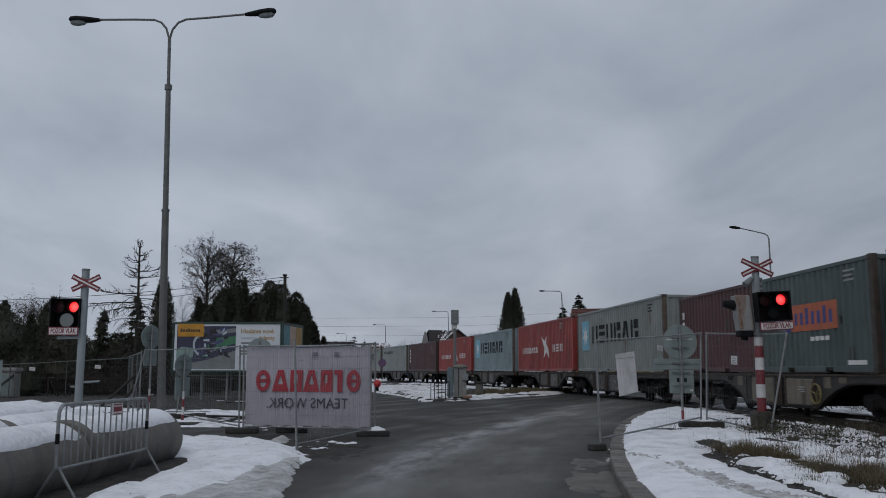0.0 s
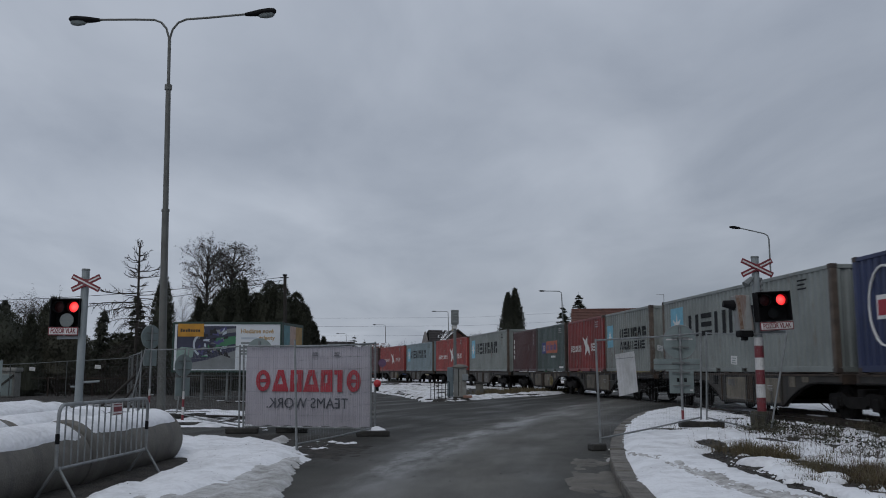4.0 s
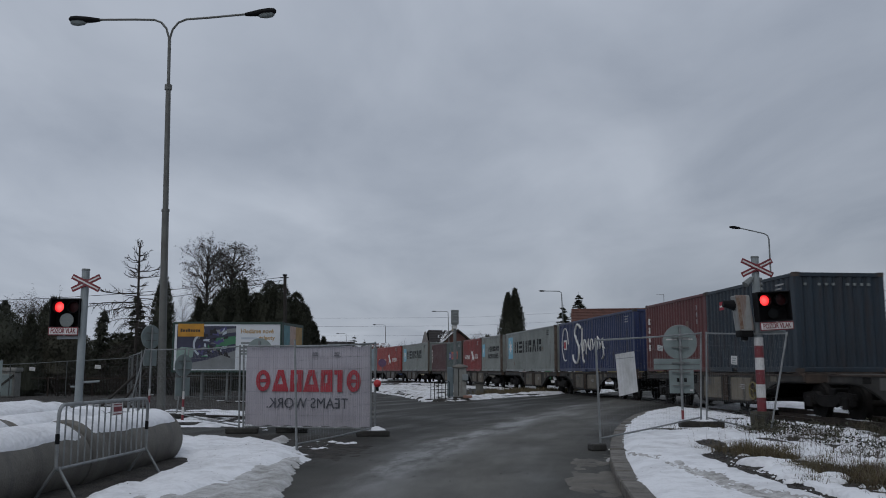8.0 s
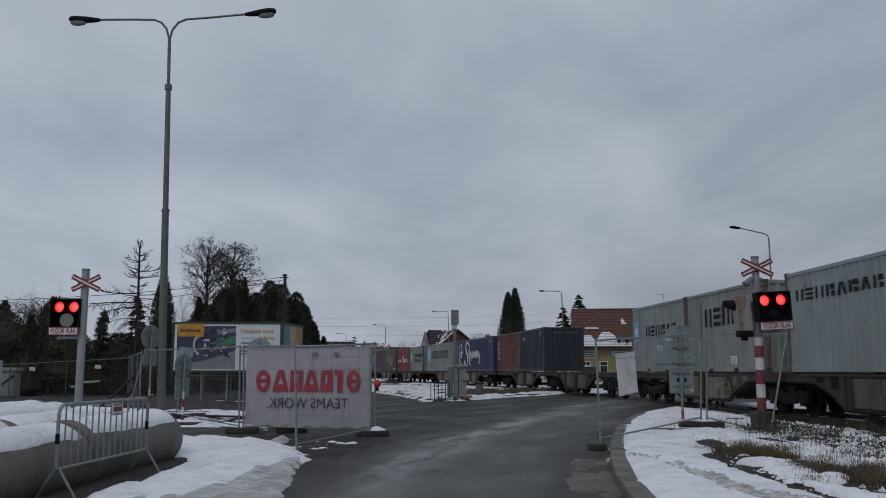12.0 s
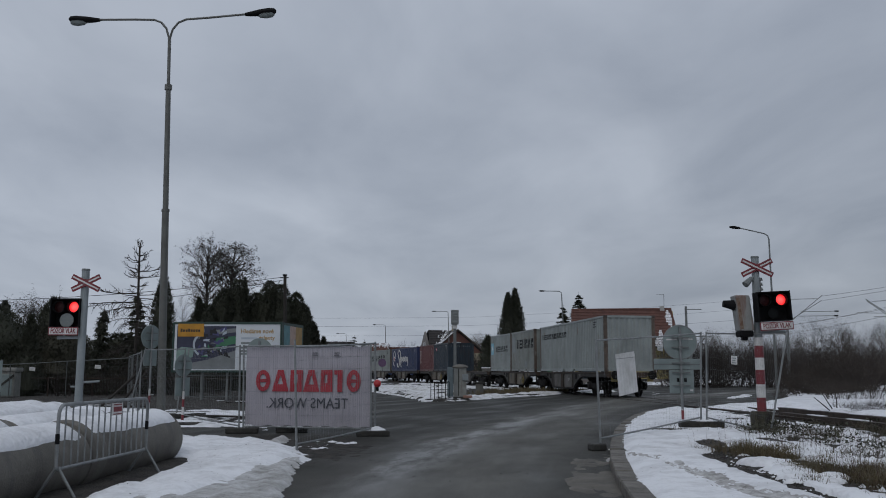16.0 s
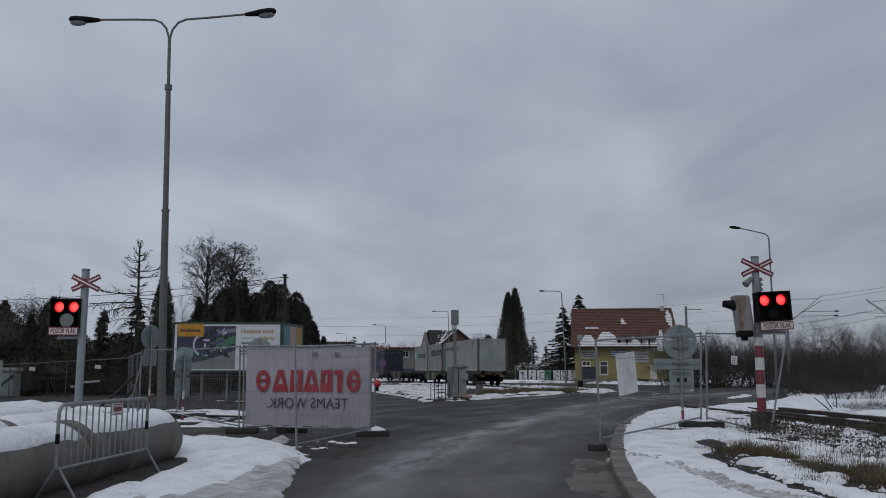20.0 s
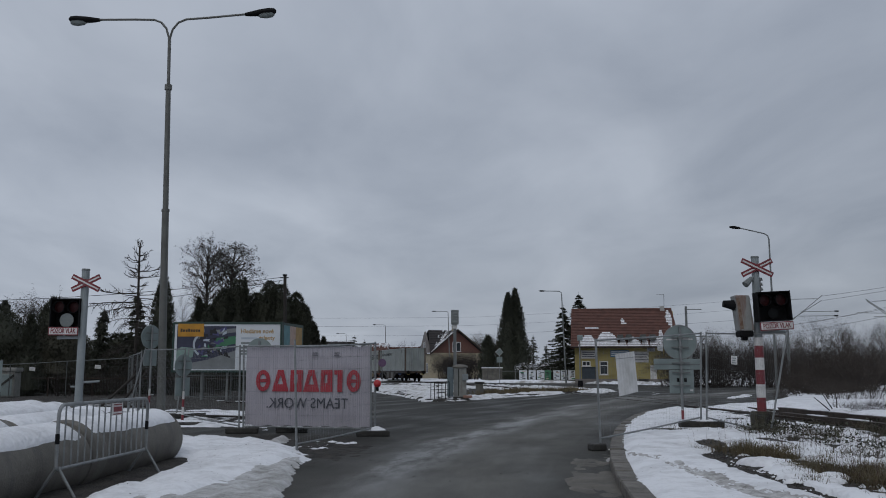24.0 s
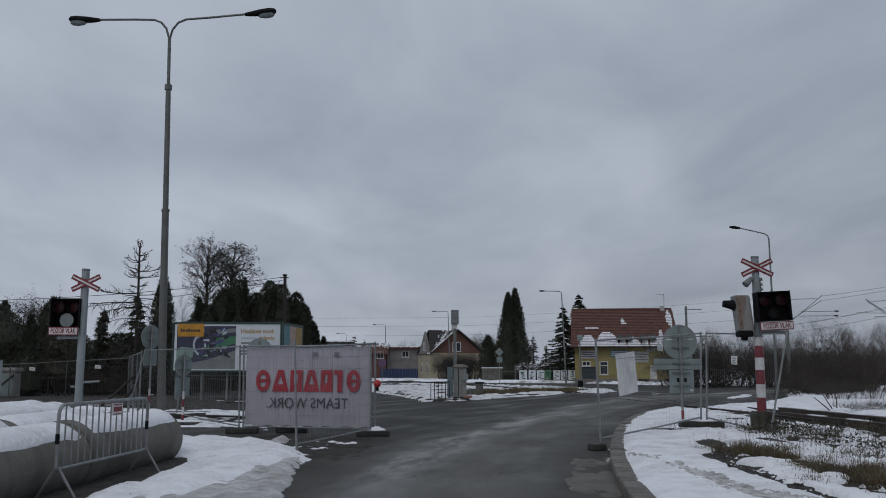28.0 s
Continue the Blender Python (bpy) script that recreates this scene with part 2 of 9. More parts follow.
NEEDLE2 = material("grey_evergreen", (0.031, 0.033, 0.022), (0.055, 0.053, 0.036), rough=0.8, scale=1.0, fine=12, bump=0.2)
SCRUB = material("bare_scrub", (0.040, 0.032, 0.027), (0.022, 0.018, 0.016), rough=0.9, scale=1.0, fine=10, bump=0.2)
SCRUB_MID = material("brown_scrub", (0.055, 0.044, 0.036), (0.030, 0.024, 0.020), rough=0.9, scale=1.0, fine=10, bump=0.2)
SCRUB_PALE = material("pale_twigs", (0.070, 0.056, 0.044), (0.040, 0.033, 0.028), rough=0.9, scale=1.0, fine=10, bump=0.2)
STRAW = material("dead_grass", (0.150, 0.115, 0.062), (0.070, 0.062, 0.032), rough=0.9, scale=1.5, fine=10, bump=0.1)
WEED = material("dry_weeds", (0.085, 0.072, 0.048), (0.042, 0.040, 0.026), rough=0.9, scale=1.5, fine=10, bump=0.1)
OLIVE = material("olive_grass", (0.074, 0.058, 0.030), (0.042, 0.037, 0.020), rough=0.9, scale=1.5, fine=10, bump=0.1)
REDSTALK = material("reddish_stalks", (0.085, 0.052, 0.038), (0.045, 0.032, 0.024), rough=0.9, scale=1.5, fine=10, bump=0.1)
GREYBOX = material("cabinet_grey", (0.20, 0.212, 0.205), (0.13, 0.14, 0.135), rough=0.55, scale=3, fine=40, bump=0.1, rust=(0.12, 0.10, 0.08), rust_at=0.66)
GLASS = material("window_glass", (0.02, 0.024, 0.028), (0.035, 0.04, 0.045), rough=0.08, scale=2, fine=10, bump=0)
CABLE = material("black_cable", (0.012, 0.012, 0.013), rough=0.6, scale=5, fine=20, bump=0)


# ---- mesh building ----
class M:
    """Gathers vertices and faces of one part."""

    def __init__(self):
        self.v, self.f = [], []

    def add(self, vs, fs):
        o = len(self.v)
        self.v.extend(tuple(p) for p in vs)
        self.f.extend(tuple(i + o for i in q) for q in fs)
        return self

    def box(self, x0, y0, z0, x1, y1, z1, c=0.0):
        """A block; c chamfers its upright and long edges."""
        x0, x1 = min(x0, x1), max(x0, x1)
        y0, y1 = min(y0, y1), max(y0, y1)
        z0, z1 = min(z0, z1), max(z0, z1)
        if c <= 0:
            vs = [(x, y, z) for z in (z0, z1) for x, y in ((x0, y0), (x1, y0), (x1, y1), (x0, y1))]
            return self.add(vs, [(3, 2, 1, 0), (4, 5, 6, 7), (0, 1, 5, 4), (1, 2, 6, 5), (2, 3, 7, 6), (3, 0, 4, 7)])
        c = min(c, (x1 - x0) * 0.45, (y1 - y0) * 0.45, (z1 - z0) * 0.45)

        def ring(i, z):
            a0, a1, b0, b1 = x0 + i, x1 - i, y0 + i, y1 - i
            return [(a0 + c, b0, z), (a1 - c, b0, z), (a1, b0 + c, z), (a1, b1 - c, z), (a1 - c, b1, z), (a0 + c, b1, z), (a0, b1 - c, z), (a0, b0 + c, z)]
        vs = ring(c * 0.6, z0) + ring(0, z0 + c) + ring(0, z1 - c) + ring(c * 0.6, z1)
        fs = [tuple(range(7, -1, -1)), tuple(range(24, 32))]
        for k in range(3):
            for i in range(8):
                j = (i + 1) % 8
                fs.append((k * 8 + i, k * 8 + j, k * 8 + 8 + j, k * 8 + 8 + i))
        return self.add(vs, fs)

    def tube(self, pts, r, n=8, r2=None):
        """A round bar along a line of points; it may taper to r2."""
        pts = [Vector(p) for p in pts]
        r2 = r if r2 is None else r2
        vs, fs, ref = [], [], None
        for i, p in enumerate(pts):
            d = (pts[min(i + 1, len(pts) - 1)] - pts[max(i - 1, 0)]).normalized()
            if ref is None:
                ref = d.orthogonal().normalized()
            ref = (ref - d * ref.dot(d))
            ref = ref.normalized() if ref.length > 1e-6 else d.orthogonal().normalized()
            w = d.cross(ref)
            rr = r + (r2 - r) * i / max(1, len(pts) - 1)
            vs += [p + (ref * math.cos(a) + w * math.sin(a)) * rr for a in (2 * math.pi * k / n for k in range(n))]
        for i in range(len(pts) - 1):
            for k in range(n):
                j = (k + 1) % n
                fs.append((i * n + k, i * n + j, i * n + n + j, i * n + n + k))
        fs += [tuple(range(n - 1, -1, -1)), tuple(range((len(pts) - 1) * n, len(pts) * n))]
        return self.add(vs, fs)

    def disc(self, c, r, axis, thick, n=20, r2=None):
        a = Vector(axis).normalized() * thick / 2
        return self.tube([Vector(c) - a, Vector(c) + a], r, n, r2)

    def plate(self, pts, y0, y1):
        """An upright slab with outline pts (x, z) between two depths."""
        n = len(pts)
        vs = [(x, y0, z) for x, z in pts] + [(x, y1, z) for x, z in pts]
        fs = [tuple(range(n)), tuple(range(2 * n - 1, n - 1, -1))]
        fs += [((i + 1) % n, i, n + i, n + (i + 1) % n) for i in range(n)]
        return self.add(vs, fs)

    def grid(self, rows):
        """A sheet through rows of points."""
        n = len(rows[0])
        return self.add([p for r in rows for p in r],
                        [(i * n + j, i * n + j + 1, i * n + n + j + 1, i * n + n + j) for i in range(len(rows) - 1) for j in range(n - 1)])

    def ring(self, outer, inner, y0, y1):
        """An upright slab between two outlines (x, z) with the same number of points."""
        n = len(outer)
        vs = [(x, y, z) for y in (y0, y1) for q in (outer, inner) for x, z in q]
        fs = []
        for i in range(n):
            j = (i + 1) % n
            fs += [(i, j, n + j, n + i), (3 * n + i, 3 * n + j, 2 * n + j, 2 * n + i), (j, i, 2 * n + i, 2 * n + j), (n + i, n + j, 3 * n + j, 3 * n + i)]
        return self.add(vs, fs)

    def mesh(self, name, mat):
        me = bpy.data.meshes.new(name)
        me.from_pydata(self.v, [], self.f)
        for one in (mat if isinstance(mat, (list, tuple)) else [mat]):
            me.materials.append(one)
        me.update()
        return me


def smooth(ob, angle=40):
    me = ob.data
    me.shade_smooth()
    me.set_sharp_from_angle(angle=radians(angle))
    return ob


def part(name, m, mat, parent, label="", soft=False, at=None):
    ob = new(name, m.mesh(name, mat) if isinstance(m, M) else m)
    ob.parent = parent
    if at is not None:
        ob.matrix_basis = at
    if soft:
        smooth(ob)
    return tagged(ob, label)


def thing(name, at, label, category, group="", kind=""):
    ob = new(name)
    ob.empty_display_size = 0.2
    ob.matrix_basis = at
    return tagged(ob, label, category, group, kind)


def solid(name, m, mat, label, category, kind="", soft=False, at=None):
    ob = new(name, m.mesh(name, mat))
    if at is not None:
        ob.matrix_basis = at
    if soft:
        smooth(ob)
    return tagged(ob, label, category, "", kind)


def words(text, height, mat_one, depth=0.003, heavy=0.03):
    """Raised lettering as a mesh, centred, in the xz plane, facing -y."""
    cu = bpy.data.curves.new("lettering", "FONT")
    cu.body, cu.align_x, cu.align_y, cu.extrude = text, "CENTER", "CENTER", depth
    cu.size, cu.offset = height / 0.72, height * heavy
    tmp = bpy.data.objects.new("lettering", cu)
    scene.collection.objects.link(tmp)
    bpy.context.view_layer.update()
    me = bpy.data.meshes.new_from_object(tmp.evaluated_get(bpy.context.evaluated_depsgraph_get()))
    bpy.data.objects.remove(tmp)
    me.transform(Euler((radians(90), 0, 0)).to_matrix().to_4x4())
    me.materials.clear()
    me.materials.append(mat_one)
    return me


# ---- numeric noise for terrain ----
def vnoise(x, y, seed=0):
    xi, yi = np.floor(x).astype(np.int64), np.floor(y).astype(np.int64)
    u, v = x - xi, y - yi
    u, v = u * u * (3 - 2 * u), v * v * (3 - 2 * v)

    def h(a, b):
        k = (a * 374761393 + b * 668265263 + seed * 974634777) & 0xFFFFFFFF
        k = ((k ^ (k >> 13)) * 1274126177) & 0xFFFFFFFF
        return ((k ^ (k >> 16)) & 0xFFFF) / 65535.0
    return (h(xi, yi) * (1 - u) + h(xi + 1, yi) * u) * (1 - v) + (h(xi, yi + 1) * (1 - u) + h(xi + 1, yi + 1) * u) * v


def fbm(x, y, seed=0, octaves=4):
    t, a, s = 0, 0.5, 0
    for k in range(octaves):
        t = t + a * vnoise(x * 2 ** k, y * 2 ** k, seed + k * 17)
        s, a = s + a, a * 0.5
    return t / s - 0.5


# ---- the railway line: straight past the viewer, then a long left-hand curve ----
LINE_X, LINE_Y, HEAD0, CURVE_FROM, BEND = 9.99, 0.18, 0.0181, 2.02, 0.0026
HALF = 1.219
RAIL_Z = 0.195


def on_line(s, off=0.0):
    """Place and heading s metres along the near side of the train; off: metres to its right."""
    x, y = LINE_X, LINE_Y
    a = min(s, CURVE_FROM)
    x, y = x - math.sin(HEAD0) * a, y + math.cos(HEAD0) * a
    h = HEAD0
    if s > CURVE_FROM:
        h = HEAD0 + BEND * (s - CURVE_FROM)
        x += (math.cos(h) - math.cos(HEAD0)) / BEND
        y += (math.sin(h) - math.sin(HEAD0)) / BEND
    return x + off * math.cos(h), y + off * math.sin(h), h


def train_pose(s, z=RAIL_Z):
    x, y, h = on_line(s, HALF)
    return pose(x, y, z, 0, 0, math.degrees(h))


LINE = np.array([on_line(s, HALF)[:2] for s in range(-90, 300, 2)])


def to_line(x, y):
    """Distance of places from the middle of the track."""
    best = np.full(x.shape, 1e9)
    for p, q in zip(LINE[:-1], LINE[1:]):
        d = q - p
        k = np.clip(((x - p[0]) * d[0] + (y - p[1]) * d[1]) / (d @ d), 0, 1)
        best = np.minimum(best, np.hypot(x - p[0] - k * d[0], y - p[1] - k * d[1]))
    return best


def level(x, y):
    """The lie of the land: a low rise towards the track."""
    k = np.clip((9.0 - to_line(x, y)) / 7.0, 0, 1)
    return 0.10 * k * k * (3 - 2 * k)


def inside_by(x, y, poly):
    """Signed distance to an outline, positive inside."""
    d = np.full(x.shape, 1e9)
    ins = np.zeros(x.shape, bool)
    for (ax, ay), (bx, by) in zip(poly, poly[1:] + poly[:1]):
        ex, ey = bx - ax, by - ay
        k = np.clip(((x - ax) * ex + (y - ay) * ey) / (ex * ex + ey * ey), 0, 1)
        d = np.minimum(d, np.hypot(x - ax - k * ex, y - ay - k * ey))
        cross = (ay > y) != (by > y)
        with np.errstate(divide="ignore", invalid="ignore"):
            ins ^= cross & (x < (bx - ax) * (y - ay) / (by - ay if by != ay else 1e-9) + ax)
    return np.where(ins, d, -d)


def spaced(lo, hi, fine_lo, fine_hi, fine, coarse):
    """Steps that are fine in a stretch and coarse outside it."""
    a = list(np.arange(fine_lo, fine_hi, fine))
    s, step = fine_lo, fine
    left = []
    while s > lo:
        step = min(step * 1.25, coarse)
        s -= step
        left.append(s)
    s, step = fine_hi, fine
    right = [s]
    while s < hi:
        step = min(step * 1.25, coarse)
        s += step
        right.append(s)
    return np.array(left[::-1] + a + right)


def sheet(name, xs, ys, height, mat, label, category, keep=None, kind="structure"):
    """Terrain over a grid of steps; cells that keep() rejects are left out."""
    X, Y = np.meshgrid(xs, ys)
    Z = height(X, Y)
    n, r = len(xs), len(ys)
    ok = np.ones(X.shape, bool) if keep is None else keep(X, Y, Z)
    idx = np.arange(n * r).reshape(r, n)
    cell = ok[:-1, :-1] | ok[1:, :-1] | ok[:-1, 1:] | ok[1:, 1:]
    q = np.stack([idx[:-1, :-1], idx[:-1, 1:], idx[1:, 1:], idx[1:, :-1]], -1)[cell]
    used, inv = np.unique(q, return_inverse=True)
    P = np.stack([X, Y, Z], -1).reshape(-1, 3)[used]
    me = bpy.data.meshes.new(name)
    me.from_pydata(P.tolist(), [], inv.reshape(-1, 4).tolist())
    me.materials.append(mat)
    me.shade_smooth()
    return tagged(new(name, me), label, category, "", kind)


# ---- ground, roads, verges ----
KERB_LINE = [(1.45, -40), (1.55, 0), (1.75, 6.5), (2.08, 10), (2.42, 12.5), (2.91, 15.2), (3.43, 17.7), (4.04, 20.3), (5.02, 23.7), (6.0, 26.4), (7.6, 29.4),
             (9.5, 31.3), (11.4, 33.2), (13.9, 37.6), (16.4, 43.0), (20.5, 52.5), (26.0, 66.0), (31.8, 80.7)]
PAVEMENT = KERB_LINE + [(95, 84), (95, -40)]
VERGE_LEFT = [(-1.3, -40), (-1.5, 0), (-1.88, 9.5), (-2.02, 12.0), (-2.18, 13.5), (-2.38, 14.7), (-2.75, 15.8), (-3.2, 17.1), (-3.7, 17.7), (-5.5, 18.1), (-9.5, 18.9), (-40, 19.5), (-40, -40)]
YARD_LEFT = [(-5.0, 22.4), (-5.2, 25.5), (-6.2, 29.0), (-9.0, 32.0), (-20, 36), (-70, 44), (-70, 21.5), (-12, 21.5)]
ISLAND = [(-0.7, 40.2), (0.7, 41.2), (3.4, 45.2), (6.0, 47.6), (9.0, 51.6), (11.2, 58), (10.2, 66), (6, 78), (-3, 86), (-20, 92), (-70, 96), (-70, 80), (-14, 67), (-4.7, 58.6), (-2.1, 48.4), (-1.3, 44.0)]

sheet("ground", spaced(-1500, 1500, -60, 70, 6, 120), spaced(-300, 2400, -30, 130, 6, 120), lambda x, y: -0.06 + 0.0 * x, FIELD,
      "flat winter ground with dead grass under patchy snow", "ground")
sheet("road", spaced(-72, 96, -10, 20, 0.8, 4), spaced(-42, 110, 6, 60, 0.8, 4), level,
      ASPHALT, "worn wet grey asphalt road with shining wheel streaks", "road")


def bed(x, y):
    """How far a place lies within the track bed, 0 to 1; the bed is lower than the ground beside it."""
    return np.clip((2.3 - to_line(x, y)) / 0.5, 0, 1) * np.where(y > 45, 1, np.clip((31.5 - y) / 2.0, 0, 1))


def pavement_h(x, y):
    sd = inside_by(x, y, PAVEMENT)
    return level(x, y) + np.where(sd > 0.05, 0.115, -0.25) + 0.02 * fbm(x * 1.3, y * 1.3, 5) + 0.035 * fbm(x * 5, y * 4, 8, 3) - 0.15 * bed(x, y)


STRIP_Y, STRIP_X = [7, 8, 9.2, 10.3, 11.6, 12.6, 13.5, 14.2], [3.7, 3.78, 3.84, 3.90, 3.90, 4.0, 4.15, 4.3]
GRASS_Y, GRASS_X, GRASS_W = [7, 9, 10.1, 11.0, 11.65, 12.6, 13.6, 14.3, 15], [5.2, 5.1, 5.05, 5.0, 4.95, 4.85, 4.85, 5.0, 5.2], [0.62, 0.60, 0.54, 0.40, 0.34, 0.38, 0.46, 0.30, 0.08]
PATH_Y, PATH_X, PATH_W = [7.0, 8.0, 8.8, 9.3, 10.9, 11.8, 12.75, 13.6, 14.4], [3.6, 3.48, 3.30, 3.22, 3.17, 3.16, 3.05, 2.75, 2.3], [0.22, 0.22, 0.20, 0.18, 0.12, 0.06, 0.02, 0.0, 0.0]


def spot(x, y, cx, cy, rx, ry):
    """A soft oval, 1 in its middle."""
    return np.exp(-((x - cx) / rx) ** 2 - ((y - cy) / ry) ** 2)


def right_snow_h(x, y):
    sd = inside_by(x, y, PAVEMENT)
    n, n2, n3 = fbm(x * 0.75, y * 0.5, 11, 5), fbm(x * 3.1, y * 2.2, 12, 4), fbm(x * 9, y * 6, 13, 3)
    t = 0.105 + 0.08 * n + 0.09 * n2 + 0.05 * n3
    # a muddy strip that joins the grassy band behind it
    strip = np.interp(y, [7, 10, 12.2, 13.2, 14.4], [0.10, 0.13, 0.17, 0.26, 0.05])
    t = t - 0.24 * np.exp(-np.abs((x - np.interp(y, STRIP_Y, STRIP_X) + 0.35 * n2 + 0.15 * n3) / strip) ** 3) * np.clip((14.2 - y) / 0.6, 0, 1)
    t = t - (0.18 + 0.40 * n3) * np.exp(-((x - np.interp(y, GRASS_Y, GRASS_X) - 0.5 * n2) / np.interp(y, GRASS_Y, GRASS_W)) ** 2) * np.clip((15.0 - y) / 0.8, 0, 1)
    t = t - 0.24 * spot(x + 0.3 * n2, y, 4.45, 13.3, 0.45, 0.5) - 0.20 * spot(x + 0.2 * n3, y + 0.5 * n2, 4.3, 11.75, 0.3, 0.18)
    # a bare spot with fingers of mud, and one round the fence block
    t = t - 0.34 * spot(x - 0.17 * (y - 15.2) + 0.30 * n2, y, 4.62, 15.3, 0.20, 1.05)
    t = t - 0.22 * spot(x, y + 0.5 * n2, 4.40, 16.0, 0.45, 0.10) - 0.22 * spot(x, y + 0.5 * n2, 4.20, 14.9, 0.4, 0.09)
    t = t - 0.26 * spot(x + 0.3 * n2, y, 4.9, 19.0, 0.7, 0.5)
    # weeds thin the cover towards the track
    wild = np.clip((x - 5.3) / 0.9, 0, 1)
    t = t - wild * (0.035 + 0.42 * np.abs(n3) + 0.40 * np.clip(n2 + 0.03, 0, 1)) * np.clip((27 - y) / 4, 0.25, 1)
    t = np.minimum(t, (sd - 0.12 - 0.22 * n2 - 0.12 * n3) * 0.35)
    t = t - 0.05 * bed(x, y) * np.clip(1.0 + 5 * n, 0, 1.5) * (y < 28)
    t = np.minimum(t, 0.070 + 0.05 * n2) + np.where(t < 0.04, 0.10 * n3, 0)
    # a trodden path sinks into the cover
    dip = np.clip(1 - np.abs(x - np.interp(y, PATH_Y, PATH_X) + 0.10 * n2) / (np.interp(y, PATH_Y, PATH_W) + 0.06), 0, 1)
    t = t - 0.035 * dip - np.where(t > 0.02, 0.05 * np.abs(fbm(x * 4.5, y * 3.5, 15, 3)) + 0.02 * np.abs(n3), 0)
    return level(x, y) + 0.118 - 0.15 * bed(x, y) + t


sheet("pavement", spaced(1.2, 95, 1.4, 10, 0.11, 4), spaced(-40, 84, 7.5, 30, 0.14, 4), pavement_h, SOIL,
      "dark wet soil and old paving beside the crossing", "pavement", keep=lambda x, y, z: inside_by(x, y, PAVEMENT) > -0.02)
def path_h(x, y):
    mid, wide = np.interp(y, PATH_Y, PATH_X), np.interp(y, PATH_Y, PATH_W)
    n, n2, n3 = fbm(x * 11, y * 3.0, 16, 4), fbm(x * 30, y * 9, 17, 3), fbm(x * 3.1, y * 2.2, 12, 4)
    return right_snow_h(x, y) + 0.001 + 0.05 * n + 0.035 * n2 - 0.11 * np.clip(np.abs(x - mid + 0.10 * n3) - wide, -0.12, 1)


TRODDEN = material("trodden_dirty_snow", (0.54, 0.54, 0.54), (0.17, 0.16, 0.148), rough=0.6, scale=5, fine=22, bump=0.7, dist=0.03, world_space=True)
sheet("trodden_path", spaced(1.9, 4.1, 1.9, 4.1, 0.025, 1), spaced(7.5, 14.4, 7.5, 14.4, 0.04, 1), path_h, TRODDEN, "narrow dirty footpath trodden into the snow", "path",
      keep=lambda x, y, z: z > right_snow_h(x, y) - 0.006, kind="stuff")
sheet("snow", spaced(1.2, 95, 1.6, 12, 0.06, 3), spaced(-30, 84, 8, 30, 0.08, 3), right_snow_h, SNOW,
      "patchy trodden snow lying on the pavement corner", "snow", keep=lambda x, y, z: (inside_by(x, y, PAVEMENT) > 0.1) & (z > pavement_h(x, y) - 0.06), kind="stuff")


def left_soil_h(x, y):
    sd = inside_by(x, y, VERGE_LEFT)
    return np.where(sd > 0, 0.015, -0.1) + 0.03 * fbm(x * 1.3, y * 1.3, 6) + 0.04 * fbm(x * 5, y * 5, 7, 3) + 0.02


def left_snow_h(x, y):
    sd = inside_by(x, y, VERGE_LEFT)
    n, n2 = fbm(x * 0.8, y * 0.6, 21, 5), fbm(x * 3.0, y * 2.4, 22, 4)
    t = 0.10 + 0.22 * n + 0.10 * n2
    # the hollow along the pipes stays bare
    t = t - 0.32 * np.clip(1 - np.abs(x + 4.35 - 0.03 * (y - 10)) / 0.66, 0, 1) * np.clip((14.4 - y) / 1.0, 0, 1)
    t = np.minimum(t, (sd + 0.05 - np.clip((14.2 - y) / 4.4, 0, 1.5) * 0.80 * np.clip((x + 4.0) / 0.8, 0, 1) + 0.22 * n + 0.22 * n2 + 0.20 * fbm(x * 11, y * 8, 25, 3)) * 0.30)
    t = np.minimum(t, 0.12 + 0.08 * n + 0.05 * n2 + 0.02 * fbm(x * 8, y * 8, 26, 3))
    t = t - np.where(t > 0.03, 0.06 * np.abs(fbm(x * 4, y * 4, 27, 3)), 0)
    return 0.035 + t


sheet("verge", spaced(-40, -1.0, -8, -1.2, 0.2, 4), spaced(-40, 20, 7, 20, 0.25, 4), left_soil_h, SOIL, "dark muddy roadside verge", "verge",
      keep=lambda x, y, z: inside_by(x, y, VERGE_LEFT) > -0.15)
sheet("snow", spaced(-40, -1.0, -7.5, -1.2, 0.07, 3), spaced(-30, 20, 8.5, 19.6, 0.09, 3), left_snow_h, SNOW, "bank of lumpy snow on the roadside verge", "snow",
      keep=lambda x, y, z: (inside_by(x, y, VERGE_LEFT) > -0.2) & (z > -0.02), kind="stuff")


def slush_h(x, y):
    edge = np.interp(y, [4, 9.75, 10.8, 13.2, 14.7, 15.7, 16.9], [-1.75, -1.84, -1.92, -2.14, -2.36, -2.72, -3.15])
    n2, n3 = fbm(x * 2.5, y * 1.2, 32, 4), fbm(x * 9, y * 7, 33, 3)
    tracks = 0.012 * np.sin((x - edge) * 22 + 2.5 * n2)
    return level(x, y) + 0.075 + 0.03 * n2 + 0.02 * n3 + tracks - 0.9 * np.clip(x - edge + 0.05 + 0.25 * n2 + 0.25 * n3, 0, 2) - 0.5 * np.clip(-3.3 - x, 0, 1)


sheet("slush", spaced(-3.7, -1.4, -3.7, -1.4, 0.06, 1), spaced(5, 18.5, 8, 18.5, 0.09, 1), slush_h, SLUSH, "grey trodden slush along the road edge", "slush",
      keep=lambda x, y, z: z > level(x, y) - 0.012, kind="stuff")


def yard_h(x, y):
    sd = inside_by(x, y, YARD_LEFT)
    return np.where(sd > 0, 0.05, -0.1) + 0.12 * fbm(x * 0.7, y * 0.7, 41)


